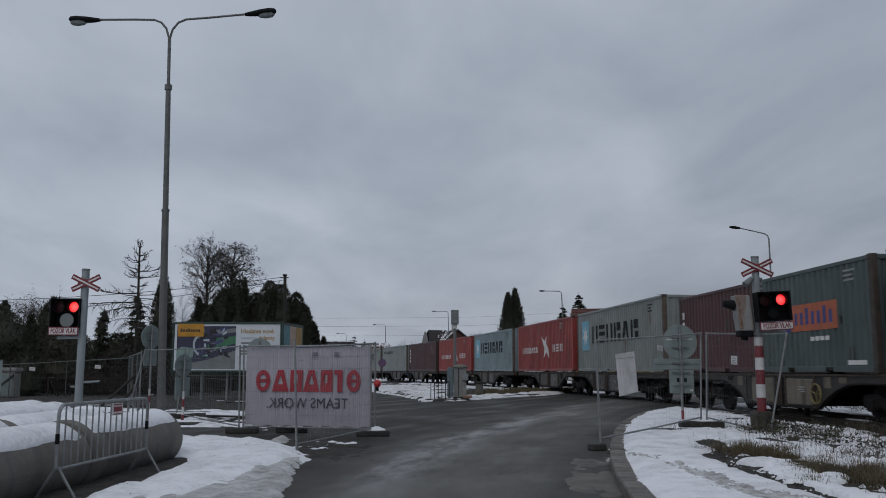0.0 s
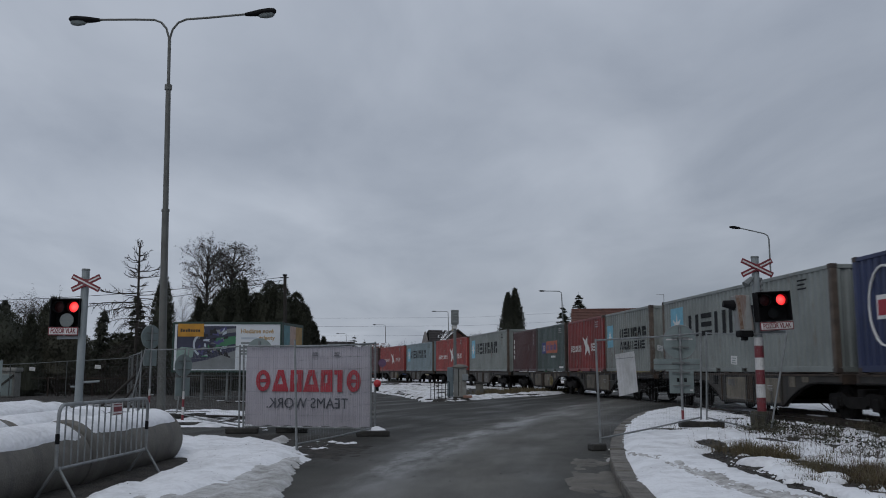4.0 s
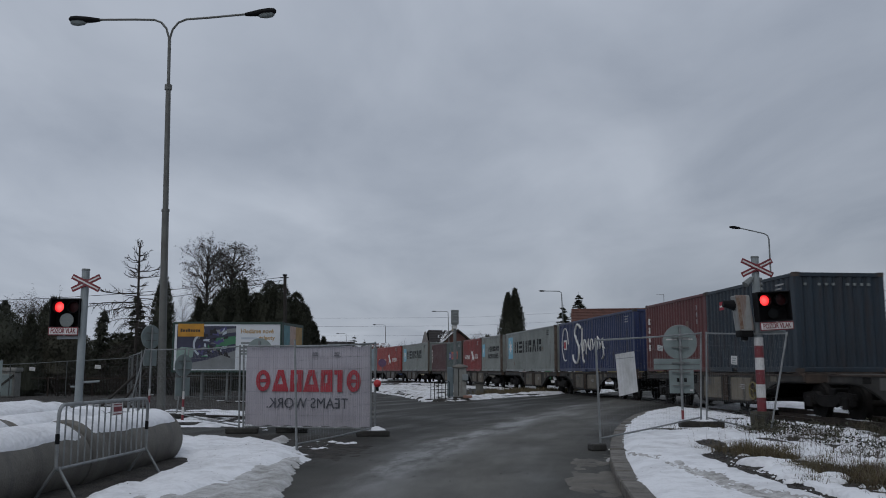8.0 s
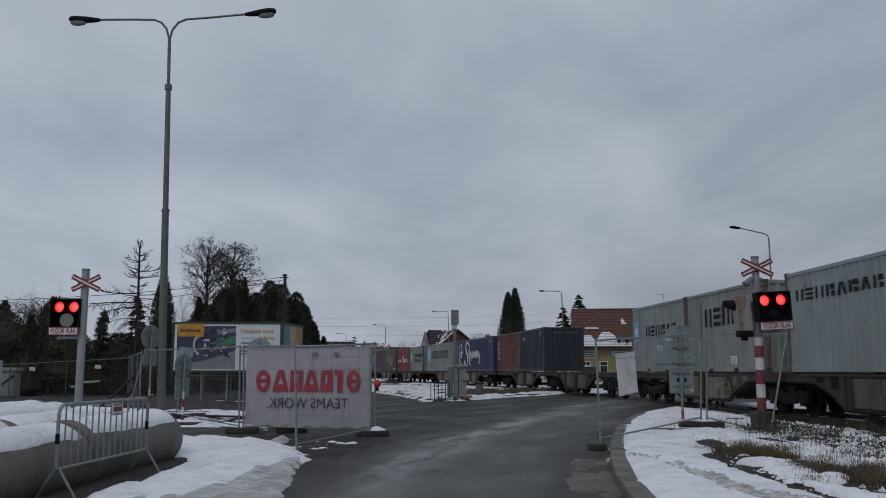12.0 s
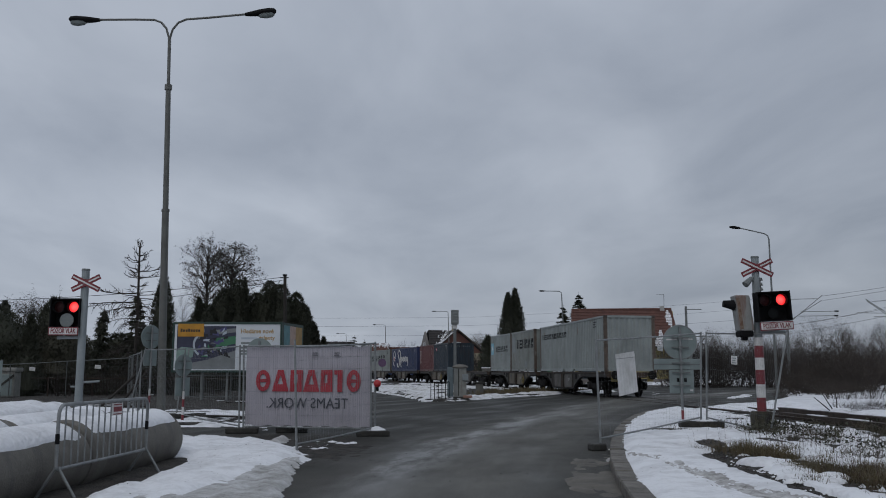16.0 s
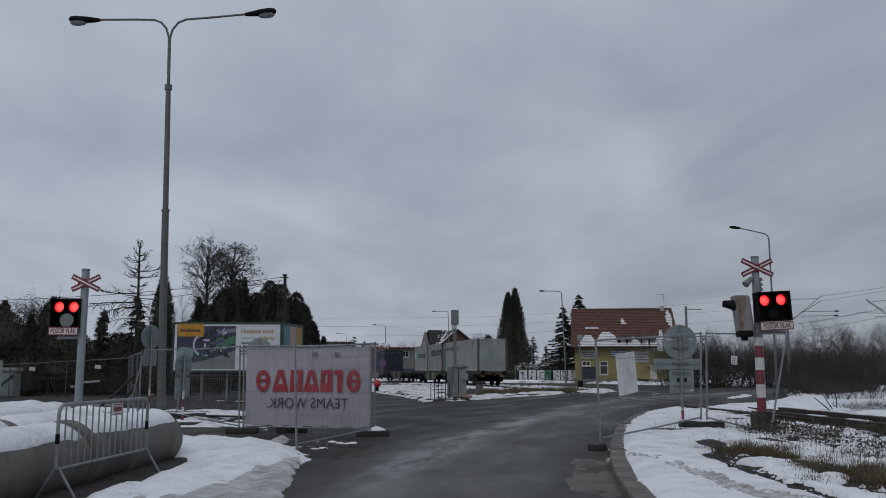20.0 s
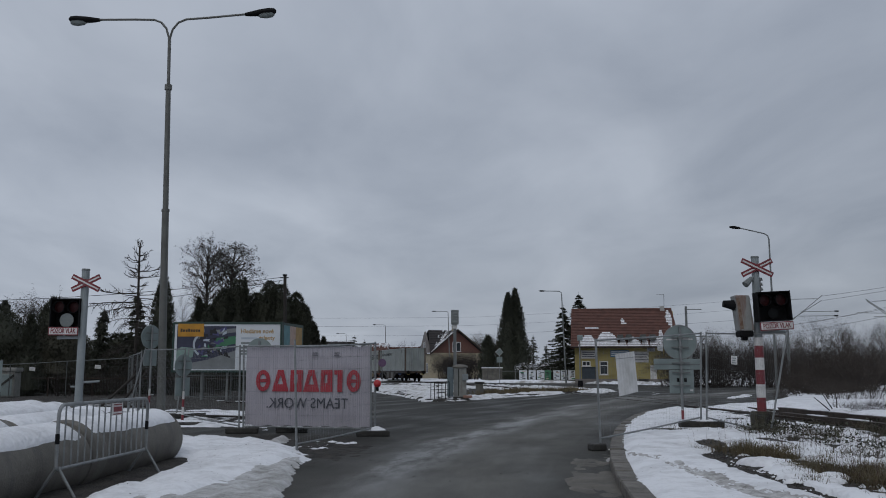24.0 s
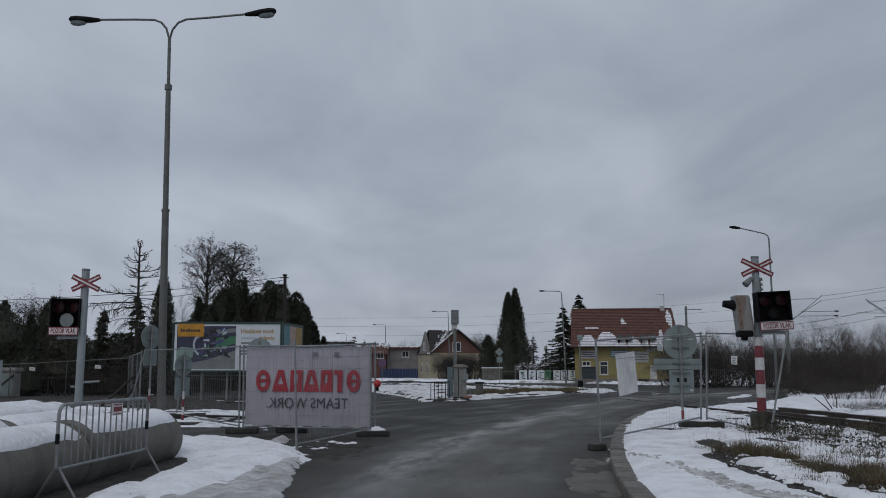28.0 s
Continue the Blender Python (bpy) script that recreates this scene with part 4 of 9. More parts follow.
def container(s_back, kind_len, tall, colour, label, marks=None):
    """A shipping container; local y runs to its front, z from its own floor."""
    L = 12.192 if kind_len == 40 else 6.058
    H = 2.896 if tall else 2.591
    col = PAINT[colour]
    box = thing("shipping_container", train_pose(s_back + L / 2, RAIL_Z + 1.17), label, "container", "containers on the train")
    for sgn in (-1, 1):
        m = M()
        prof = waves(max(6, round(L / 0.29)), -L / 2 + 0.16, L / 2 - 0.16, 0.045)
        rows = [[(sgn * (HALF - 0.012 - d), y, z) for y, d in prof] for z in (0.15, H - 0.10)]
        m.grid(rows if sgn < 0 else rows[::-1])
        part("side_wall", m, col, box)
        m = M().box(sgn * (HALF - 0.07), -L / 2 + 0.1, H - 0.115, sgn * HALF, L / 2 - 0.1, H - 0.02, 0.012)
        part("top_rail", m, col, box)
        m = M()
        cuts = [-L / 2 + 0.1, -1.15, -0.79, 0.79, 1.15, L / 2 - 0.1]
        for a, b in ((0, 1), (2, 3), (4, 5)):
            m.box(sgn * (HALF - 0.06), cuts[a], 0.02, sgn * HALF, cuts[b], 0.16, 0.01)
        for a, b in ((1, 2), (3, 4)):
            m.box(sgn * (HALF - 0.06), cuts[a], 0.125, sgn * HALF, cuts[b], 0.16, 0.01)
        part("bottom_rail", m, col, box)
    for e in (-1, 1):
        prof = waves(8, -HALF + 0.15, HALF - 0.15, 0.045)
        rows = [[(x, e * (L / 2 - 0.02 - d), z) for x, d in prof] for z in (0.12, H - 0.10)]
        part("end_wall", M().grid(rows if e > 0 else rows[::-1]), col, box)
        m = M().box(-HALF + 0.1, e * (L / 2 - 0.07), H - 0.12, HALF - 0.1, e * L / 2, H - 0.015, 0.012)
        part("end_header", m, col, box)
        part("end_sill", M().box(-HALF + 0.1, e * (L / 2 - 0.07), 0.02, HALF - 0.1, e * L / 2, 0.14, 0.012), col, box)
        for sgn in (-1, 1):
            post = part("corner_post", M().box(sgn * (HALF - 0.16), e * (L / 2 - 0.17), 0.1, sgn * HALF, e * (L / 2), H - 0.1, 0.02), POST_RUST if colour in ("grey", "pale", "streaked", "light_blue") else STEEL_EDGE if colour in ("green", "dark_red") else col, box)
            for za, zb in ((0.0, 0.118), (H - 0.118, H)):
                part("corner_casting", M().box(sgn * (HALF - 0.17), e * (L / 2 - 0.18), za, sgn * (HALF + 0.003), e * (L / 2 + 0.003), zb, 0.012), STEEL_EDGE, post, "rusty steel corner casting")
    rows = [[(x, y, H - 0.03 - d) for y, d in waves(max(6, round(L / 0.6)), -L / 2 + 0.07, L / 2 - 0.07, 0.02)] for x in (HALF - 0.06, -HALF + 0.06)]
    part("roof", M().grid(rows[::-1]), col, box)
    part("floor_frame", M().box(-HALF + 0.06, -L / 2 + 0.07, 0.06, HALF - 0.06, L / 2 - 0.07, 0.14), STEEL_EDGE, box)
    rnd = random.Random(int(s_back * 7) + 400)
    for _ in range(2 if L < 8 else 3):
        u, v = rnd.uniform(0.06, 0.92), rnd.uniform(0.15, 0.9)
        patch(box, L, H, u, u + rnd.uniform(0.06, 0.20) / L, v - rnd.uniform(0.03, 0.14), v, RUST_STAIN if colour not in ("navy", "blue", "green", "dark_red") else STEEL_EDGE, "rust_stain", deep=-0.006)
    if marks:
        marks(box, L, H)
    return box


# Marks lie on the ribs of the side that faces the road. u: share of the length from the front end, v: height share.
def patch(box, L, H, u0, u1, v0, v1, mat, name="marking", skew=0.0, deep=0.0):
    x = -HALF + 0.008 - deep
    y0, y1 = L / 2 - u0 * L, L / 2 - u1 * L
    z0, z1 = v0 * H, v1 * H
    vs = [(x, y0, z0), (x, y1, z0), (x, y1 - skew, z1), (x, y0 - skew, z1)]
    vs += [(a + 0.006, b, c) for a, b, c in vs]
    part(name, M().add(vs, [(0, 1, 2, 3), (7, 6, 5, 4), (0, 4, 5, 1), (1, 5, 6, 2), (2, 6, 7, 3), (3, 7, 4, 0)]), mat, box)


def blocks(box, L, H, u0, u1, v0, v1, n, mat, gap=0.22, slits=True, wobble=0.0, seed=0):
    """A brand name as a row of plain blocks, some with slits."""
    rnd = random.Random(seed)
    w = (u1 - u0) / n
    for k in range(n):
        a = u0 + k * w
        b = a + w * (1 - gap)
        dv = rnd.uniform(-wobble, wobble)
        t = (b - a) * 0.36
        hv = (v1 - v0)
        if not slits:
            patch(box, L, H, a, b, v0 + dv, v1 + dv, mat, "brand_block")
            continue
        style = (k * 2 + seed + (k > 2)) % 4
        if style == 0:      # two upright bars
            patch(box, L, H, a, a + t * 0.8, v0 + dv, v1 + dv, mat, "brand_bar")
            patch(box, L, H, b - t * 0.8, b, v0 + dv, v1 + dv, mat, "brand_bar")
        elif style == 1:    # two bars leaning together
            lean = (b - a) * L * 0.27
            patch(box, L, H, a, a + t * 0.75, v0 + dv, v1 + dv, mat, "brand_bar", lean)
            patch(box, L, H, b - t * 0.75, b, v0 + dv, v1 + dv, mat, "brand_bar", -lean)
        elif style == 2:    # three level bars
            for q in (0, 0.39, 0.78):
                patch(box, L, H, a, b, v0 + dv + hv * q, v0 + dv + hv * (q + 0.22), mat, "brand_bar")
        else:               # an upright and two squares
            patch(box, L, H, a, a + t * 0.8, v0 + dv, v1 + dv, mat, "brand_bar")
            patch(box, L, H, a + t * 1.2, b, v0 + dv + hv * 0.56, v1 + dv, mat, "brand_bar")
            patch(box, L, H, a + t * 1.6, b, v0 + dv, v0 + dv + hv * 0.40, mat, "brand_bar")


def star(box, L, H, u, v, r, size):
    patch(box, L, H, u - size / L, u + size / L, v - size * 1.15 / H, v + size * 1.15 / H, STAR_BLUE, "blue_panel")
    x, y, z = -HALF + 0.001, L / 2 - u * L, v * H
    ring = []
    for k in range(14):
        a = math.pi / 2 + k * math.pi / 7
        q = r if k % 2 == 0 else r * 0.42
        ring.append((x, y - q * math.cos(a), z + q * math.sin(a)))
    vs = ring + [(a + 0.006, b, c) for a, b, c in ring]
    m = M().add(vs, [tuple(range(14)), tuple(range(27, 13, -1))] + [(i, i + 14, (i + 1) % 14 + 14, (i + 1) % 14) for i in range(14)])
    part("white_star", m, LETTER_WHITE, box)


def codes(box, L, H, mat=None, u=0.80):
    """Owner code plates near the upper rear corner, as bars."""
    mat = CODE_PALE if mat in (None, LETTER_WHITE) else mat
    for k, (a, b) in enumerate(((0.0, 0.11), (0.0, 0.085), (0.0, 0.10))):
        patch(box, L, H, u + a * 4.5 / L, u + b * 4.5 / L, 0.890 - 0.042 * k, 0.906 - 0.042 * k, mat, "code_bar")


def marks_star(box, L, H):
    star(box, L, H, 0.125, 0.60, 0.50, 0.62)
    blocks(box, L, H, 0.22, 0.78, 0.46, 0.74, 6, LETTER_DARK)
    codes(box, L, H, LETTER_DARK, 0.86)


def marks_star_small(box, L, H):
    star(box, L, H, 0.11, 0.62, 0.26, 0.36)
    blocks(box, L, H, 0.30, 0.86, 0.52, 0.68, 6, LETTER_DARK)


def marks_two_lines(box, L, H):
    star(box, L, H, 0.13, 0.60, 0.24, 0.42)
    blocks(box, L, H, 0.36, 0.93, 0.56, 0.70, 6, LETTER_DARK)
    blocks(box, L, H, 0.36, 0.90, 0.36, 0.49, 7, LETTER_DARK, seed=1)


def marks_patched(box, L, H):
    patch(box, L, H, 0.06, 0.22, 0.46, 0.86, PATCH, "repair_patch")
    blocks(box, L, H, 0.28, 0.98, 0.56, 0.78, 6, LETTER_DARK)
    patch(box, L, H, 0.60, 0.70, 0.10, 0.24, PATCH, "repair_patch")


def marks_line(box, L, H):
    blocks(box, L, H, 0.05, 0.48, 0.70, 0.81, 10, LETTER_DARK)
    codes(box, L, H, LETTER_DARK, 0.86)


def marks_white(box, L, H):
    blocks(box, L, H, 0.10, 0.42, 0.38, 0.50, 7, LETTER_WHITE, gap=0.34)
    y, z = L / 2 - 0.55 * L, 0.46 * H
    k = 1.0 if L < 8 else 1.35
    pts = [(-0.62, 0.50), (-0.1, 0.32), (0.22, 0.52), (0.16, 0.2), (0.5, -0.05), (0.62, -0.42), (0.18, -0.16), (-0.26, -0.42), (-0.12, -0.02), (-0.34, 0.22)]
    vs = [(-HALF + 0.003, y - a * k, z + b * k) for a, b in pts]
    vs += [(a + 0.006, b, c) for a, b, c in vs]
    n = len(pts)
    part("flag_shape", M().add(vs, [tuple(range(n)), tuple(range(2 * n - 1, n - 1, -1))] + [(i, i + n, (i + 1) % n + n, (i + 1) % n) for i in range(n)]), LETTER_WHITE, box)
    blocks(box, L, H, 0.68, 0.86, 0.38, 0.52, 3, LETTER_WHITE, gap=0.34)
    codes(box, L, H)


def marks_column(box, L, H):
    for k in range(4):
        patch(box, L, H, 0.05, 0.080, 0.70 - 0.13 * k, 0.79 - 0.13 * k, LETTER_WHITE, "brand_block")
    for k in range(3):
        patch(box, L, H, 0.86, 0.872, 0.80 - 0.09 * k, 0.86 - 0.09 * k, CODE_PALE, "code_bar")


def marks_two_panels(box, L, H):
    patch(box, L, H, 0.20, 0.35, 0.40, 0.64, LOGO_BLUE, "blue_panel")
    patch(box, L, H, 0.355, 0.74, 0.40, 0.66, LOGO_ORANGE, "orange_panel")
    blocks(box, L, H, 0.225, 0.335, 0.45, 0.58, 2, LETTER_WHITE, gap=0.3, slits=False)
    for k in range(7):
        patch(box, L, H, 0.39 + 0.048 * k, 0.415 + 0.048 * k, 0.46, 0.58 if k not in (2, 5) else 0.62, LOGO_BLUE, "brand_block", deep=0.004)
    blocks(box, L, H, 0.52, 0.68, 0.30, 0.34, 4, LETTER_WHITE, slits=False)
    patch(box, L, H, 0.80, 0.93, 0.07, 0.11, LETTER_WHITE, "code_bar")
    codes(box, L, H)


def marks_script(box, L, H):
    """A white brush-like word as slanting strokes, with a badge before it."""
    x = -HALF + 0.002
    m = M()
    m.tube([(x, L / 2 - 1.25 - 0.62 * math.cos(a), 1.42 + 0.86 * math.sin(a)) for a in (2 * math.pi * k / 20 for k in range(17))], 0.030, 4)
    part("badge_outline", m, LETTER_WHITE, box)
    patch(box, L, H, 0.075, 0.125, 0.44, 0.64, LETTER_WHITE, "badge_field")
    patch(box, L, H, 0.080, 0.110, 0.47, 0.60, INK_RED, "red_badge", deep=0.004)
    m = M()
    sweep = [(3.75 + 0.55 * math.cos(a), 1.95 + 0.42 * math.sin(a)) for a in (0.5 + 0.36 * k for k in range(9))]
    sweep += [(3.35 + 0.62 * math.cos(a), 0.98 + 0.55 * math.sin(a)) for a in (1.1 - 0.40 * k for k in range(11))]
    m.tube([(x, L / 2 - a, b) for a, b in sweep], 0.060, 5)
    scrawl = [(4.25 + 0.075 * k + 0.10 * math.sin(k * 1.25), 1.30 + (0.30 if k % 13 else 0.5) * math.sin(k * 0.83) * (1.0 - 0.004 * k)) for k in range(52)]
    m.tube([(x, L / 2 - a, b) for a, b in scrawl], 0.034, 4)
    m.tube([(x, L / 2 - 4.55, 2.15), (x, L / 2 - 4.45, 1.3), (x, L / 2 - 4.65, 0.55), (x, L / 2 - 4.85, 0.45)], 0.055, 4)
    m.tube([(x, L / 2 - 7.9, 1.2), (x, L / 2 - 8.05, 0.75), (x, L / 2 - 7.75, 0.6)], 0.05, 4)
    part("script_mark", m, LETTER_WHITE, box)
    codes(box, L, H, LETTER_WHITE, 0.90)


def marks_red_tag(box, L, H):
    patch(box, L, H, 0.18, 0.235, 0.74, 0.84, INK_RED, "red_tag")
    patch(box, L, H, 0.185, 0.23, 0.775, 0.795, LETTER_WHITE, "tag_bar", deep=0.004)
    codes(box, L, H, LETTER_WHITE, 0.82)
    x0, e = -0.95, -L / 2
    m = M()
    for k in range(10):
        if k not in (1, 5):
            m.box(x0 + 0.19 * k, e - 0.004, H * 0.865, x0 + 0.19 * k + 0.07, e + 0.03, H * 0.89)
    part("code_bar", m, PATCH, box)


TRAIN = [  # rear end at the start, feet, tall, colour, label, marks
    (112.9, 40, True, "grey", "long grey steel shipping container with dark brand blocks on a wagon", marks_star),
    (99.6, 40, True, "pale", "long pale grey steel shipping container on a wagon", marks_line),
    (86.2, 40, True, "dark_red", "long dark oxide-red steel shipping container on a wagon", marks_column),
    (72.55, 40, True, "orange_red", "long bright red steel shipping container with white blocks and flag", marks_white),
    (59.29, 40, True, "light_blue", "long blue-grey steel shipping container with a white star badge", marks_star),
    (45.63, 40, True, "orange_red", "long bright red steel shipping container with white blocks and flag", marks_white),
    (32.58, 40, True, "grey", "tall long grey steel shipping container with a white star badge", marks_star),
    (24.80, 20, False, "dark_red", "short dark oxide-red shipping container with a white column of blocks", marks_column),
    (18.70, 20, False, "green", "short grey-green shipping container with orange and blue panels", marks_two_panels),
    (12.05, 20, False, "red", "short red shipping container with white blocks and flag shape", marks_white),
    (5.70, 20, False, "streaked", "short rust-streaked grey shipping container with two rows of blocks", marks_two_lines),
    (-7.78, 40, False, "grey", "long grey shipping container with a sky-blue star panel", marks_star),
    (-20.92, 40, False, "blue", "long deep blue shipping container with white brush script", marks_script),
    (-28.54, 20, False, "brick", "short brick-red shipping container with a white column of blocks", marks_column),
    (-34.64, 20, False, "navy", "short faded navy shipping container with a small red tag", marks_red_tag),
    (-55.80, 20, False, "pale", "short pale grey shipping container with a small star badge", marks_star_small),
    (-61.90, 20, False, "streaked", "short patched and rust-stained grey shipping container", marks_patched),
    (-75.31, 40, False, "pale", "long weathered pale grey shipping container at the train's tail", marks_line),
]
BOXES = [(container(s, ft, tall, col, lab, mk), s + (12.192 if ft == 40 else 6.058) / 2) for s, ft, tall, col, lab, mk in TRAIN]

# ---- wagons ----
WAGON = material("dirty_wagon_paint", (0.046, 0.040, 0.033), (0.020, 0.018, 0.015), rough=0.7, scale=1.3, fine=20, bump=0.2, rust=(0.016, 0.014, 0.013), rust_at=0.47)
WAGON_PANEL = material("beige_wagon_panel", (0.175, 0.150, 0.112), (0.095, 0.082, 0.062), rough=0.7, scale=1.3, fine=20, bump=0.15, rust=(0.03, 0.026, 0.022), rust_at=0.49, rust_scale=4.5)
WAGON_GREY = material("grey_wagon_panel", (0.14, 0.135, 0.125), (0.075, 0.072, 0.066), rough=0.7, scale=1.3, fine=20, bump=0.15, rust=(0.03, 0.026, 0.022), rust_at=0.47, rust_scale=4.5)
WAGON_DARK = material("sooty_running_gear", (0.015, 0.013, 0.012), (0.007, 0.0065, 0.006), rough=0.85, metal=0.0, scale=3, fine=30, bump=0.3, spec=0.2)
WAGON_RUST = material("rusty_fittings", (0.060, 0.040, 0.028), (0.028, 0.021, 0.017), rough=0.8, scale=5, fine=30, bump=0.3)
YELLOW = material("yellow_paint", (0.20, 0.16, 0.05), (0.12, 0.095, 0.035), rough=0.6, scale=5, fine=30, bump=0.1)


def wheelset_mesh():
    m = M()
    m.tube([(-0.95, 0, 0), (0.95, 0, 0)], 0.08, 10)
    for sgn in (-1, 1):
        m.tube([(sgn * 0.69, 0, 0), (sgn * 0.72, 0, 0)], 0.49, 28)
        m.tube([(sgn * 0.72, 0, 0), (sgn * 0.82, 0, 0)], 0.46, 28, 0.452)
        m.tube([(sgn * 0.82, 0, 0), (sgn * 0.835, 0, 0)], 0.37, 28)
        m.tube([(sgn * 0.83, 0, 0), (sgn * 0.90, 0, 0)], 0.13, 12)
        for k in range(6):
            a = k * math.pi / 3
            m.tube([(sgn * 0.84, 0.26 * math.cos(a), 0.26 * math.sin(a)), (sgn * 0.85, 0.26 * math.cos(a), 0.26 * math.sin(a))], 0.05, 6)
    return m.mesh("wheelset", WAGON_DARK)


def frame_profile(lo, hi, mid):
    """Lower edge of the side sill: a deep belly between the bogies, swept up in an arch over each of them."""
    pts = []
    for k in range(61):
        y = lo + (hi - lo) * k / 60
        a = abs(y - mid)
        if a < 2.1:
            z = 0.28
        elif a < 3.9:
            z = 0.28 + 0.62 * math.sin((a - 2.1) / 1.8 * math.pi / 2) ** 0.85
        else:
            z = 0.90
        pts.append((y, z))
    return pts


WHEELS = []


def bogie(w, y):
    bog = part("bogie", M().box(-0.95, -0.16, 0.50, 0.95, 0.16, 0.80, 0.03), WAGON_DARK, w, at=pose(0, y, 0))
    for sgn in (-1, 1):
        m = M()
        pts = [(-1.25, 0.55), (-1.2, 0.68), (-0.6, 0.72), (-0.35, 0.62), (0.35, 0.62), (0.6, 0.72), (1.2, 0.68), (1.25, 0.55), (1.1, 0.42), (0.55, 0.46), (0.35, 0.36), (-0.35, 0.36), (-0.55, 0.46), (-1.1, 0.42)]
        n = len(pts)
        vs = [(sgn * 0.96, a, z) for a, z in pts] + [(sgn * 1.08, a, z) for a, z in pts]
        m.add(vs, [tuple(range(n)), tuple(range(2 * n - 1, n - 1, -1))] + [(i, i + n, (i + 1) % n + n, (i + 1) % n) for i in range(n)])
        for a in (-0.9, 0.9):
            m.box(sgn * 0.92, a - 0.15, 0.32, sgn * 1.12, a + 0.15, 0.60, 0.03)
            for q in (-0.26, 0.26):
                m.tube([(sgn * 1.02, a + q, 0.40), (sgn * 1.02, a + q, 0.62)], 0.085, 8)
        part("side_frame", m, WAGON_DARK, bog)
    for a in (-0.9, 0.9):
        ws = part("wheelset", WHEEL_MESH, None, bog, "black wheels with worn treads", at=pose(0, a, 0.46))
        WHEELS.append((ws, a))


def flat_wagon(s_mid, e, tail=False, braked=False):
    """One half of an articulated container wagon; e tells on which end it meets its other half over a shared bogie. Local z from the rail head."""
    w = thing("container_wagon", train_pose(s_mid), "grimy beige steel container flat wagon with black bogies", "wagon", "wagons of the train")
    half, mid = 6.25, 1.27 * e
    rnd = random.Random(int(s_mid * 10) + 900)
    panel = (WAGON_PANEL, WAGON_GREY)[rnd.randint(0, 1)]
    for sgn in (-1, 1):
        low = frame_profile(-half, half, mid)
        rows = [[(sgn * 1.19, y, z) for y, z in low], [(sgn * 1.19, y, 1.12) for y, z in low], [(sgn * 1.10, y, 1.15) for y, z in low], [(sgn * 1.10, y, z) for y, z in low], [(sgn * 1.19, y, z) for y, z in low]]
        part("side_sill", M().grid(rows if sgn > 0 else [r[::-1] for r in rows]), WAGON, w)
        # rolled lip that follows the lower edge
        part("sill_lip", M().tube([(sgn * 1.195, y, z + 0.02) for y, z in low], 0.028, 5), WAGON_DARK, w, soft=True)
        for a in (-1.95, -0.42, -0.05, 0.22, 1.72, 2.05):
            part("stiffener", M().box(sgn * 1.19, mid + a - 0.035, 0.32, sgn * 1.225, mid + a + 0.035, 1.08), WAGON_RUST if rnd.random() < 0.5 else WAGON, w)
        for a in (-3.25, -2.55, 2.5, 3.2):
            z0 = 0.93 if abs(a) > 3 else 0.80
            part("pocket", M().box(sgn * 1.19, mid + a - 0.17, z0, sgn * 1.203, mid + a + 0.17, 1.07, 0.004), panel if rnd.random() < 0.6 else WAGON_DARK, w, "scuffed plate on the sill")
        part("edge_flange", M().box(sgn * 1.19, -half + 0.1, 1.085, sgn * 1.225, half - 0.1, 1.135, 0.008), WAGON_RUST, w)
        cover = part("equipment_box", M().box(sgn * 1.19, mid - 1.88, 0.36, sgn * 1.235, mid - 0.50, 1.02, 0.03), panel, w, "pale dirty equipment cover")
        # no hollow here: the plate's black colour gives the shade between the covers
        part("side_panel", M().box(sgn * 1.19, mid - 0.36, 0.34, sgn * 1.212, mid + 0.18, 1.05, 0.01), WAGON_DARK, w, "black plate giving the shade of a recess between covers")
        part("equipment_box", M().box(sgn * 1.19, mid + 0.28, 0.38, sgn * 1.228, mid + 1.64, 1.03, 0.03), panel, w, "pale dirty equipment cover")
        m = M()
        for y, z, hh, ww in ((-1.5, 0.80, 0.025, 0.3), (-1.5, 0.74, 0.02, 0.36), (-1.5, 0.69, 0.02, 0.22)):
            m.box(sgn * 1.236, mid + y, z, sgn * 1.240, mid + y + ww, z + hh)
        part("marking_bars", m, CODE_PALE, cover, "worn white stencilled bars")
        part("marking_plate", M().box(sgn * 1.229, mid + 1.0, 0.78, sgn * 1.233, mid + 1.45, 0.97), WAGON_GREY, w, "pale stencilled plate")
        for y in (mid - 0.2, mid + 0.05):
            part("tank_pipe", M().tube([(sgn * 1.23, y, 0.34), (sgn * 1.23, y, 1.06)], 0.025, 6), WAGON_RUST, w)
        part("brake_hanger", M().tube([(sgn * 1.0, mid - 1.1, 0.30), (sgn * 1.0, mid - 1.1, 0.12), (sgn * 1.0, mid - 0.7, 0.12), (sgn * 1.0, mid - 0.7, 0.30)], 0.06, 6), WAGON_DARK, w)
        for y in (-half + 0.35, half - 0.35, -0.3, 0.3):
            part("lashing_plate", M().box(sgn * 1.06, y - 0.16, 1.13, sgn * 1.24, y + 0.16, 1.168, 0.01), WAGON_RUST, w)
    if braked:
        yb = mid - 2.15
        ring = [(-1.29, yb + 0.24 * math.cos(a), 0.66 + 0.24 * math.sin(a)) for a in (2 * math.pi * k / 18 for k in range(19))]
        m = M().tube(ring, 0.022, 6)
        for k in range(3):
            a = 2 * math.pi * k / 3 + 0.3
            m.tube([(-1.29, yb, 0.66), (-1.29, yb + 0.23 * math.cos(a), 0.66 + 0.23 * math.sin(a))], 0.014, 5)
        m.tube([(-1.18, yb, 0.66), (-1.30, yb, 0.66)], 0.03, 8)
        part("brake_wheel", m, YELLOW, w, "yellow round hand-brake wheel")
    m = M()
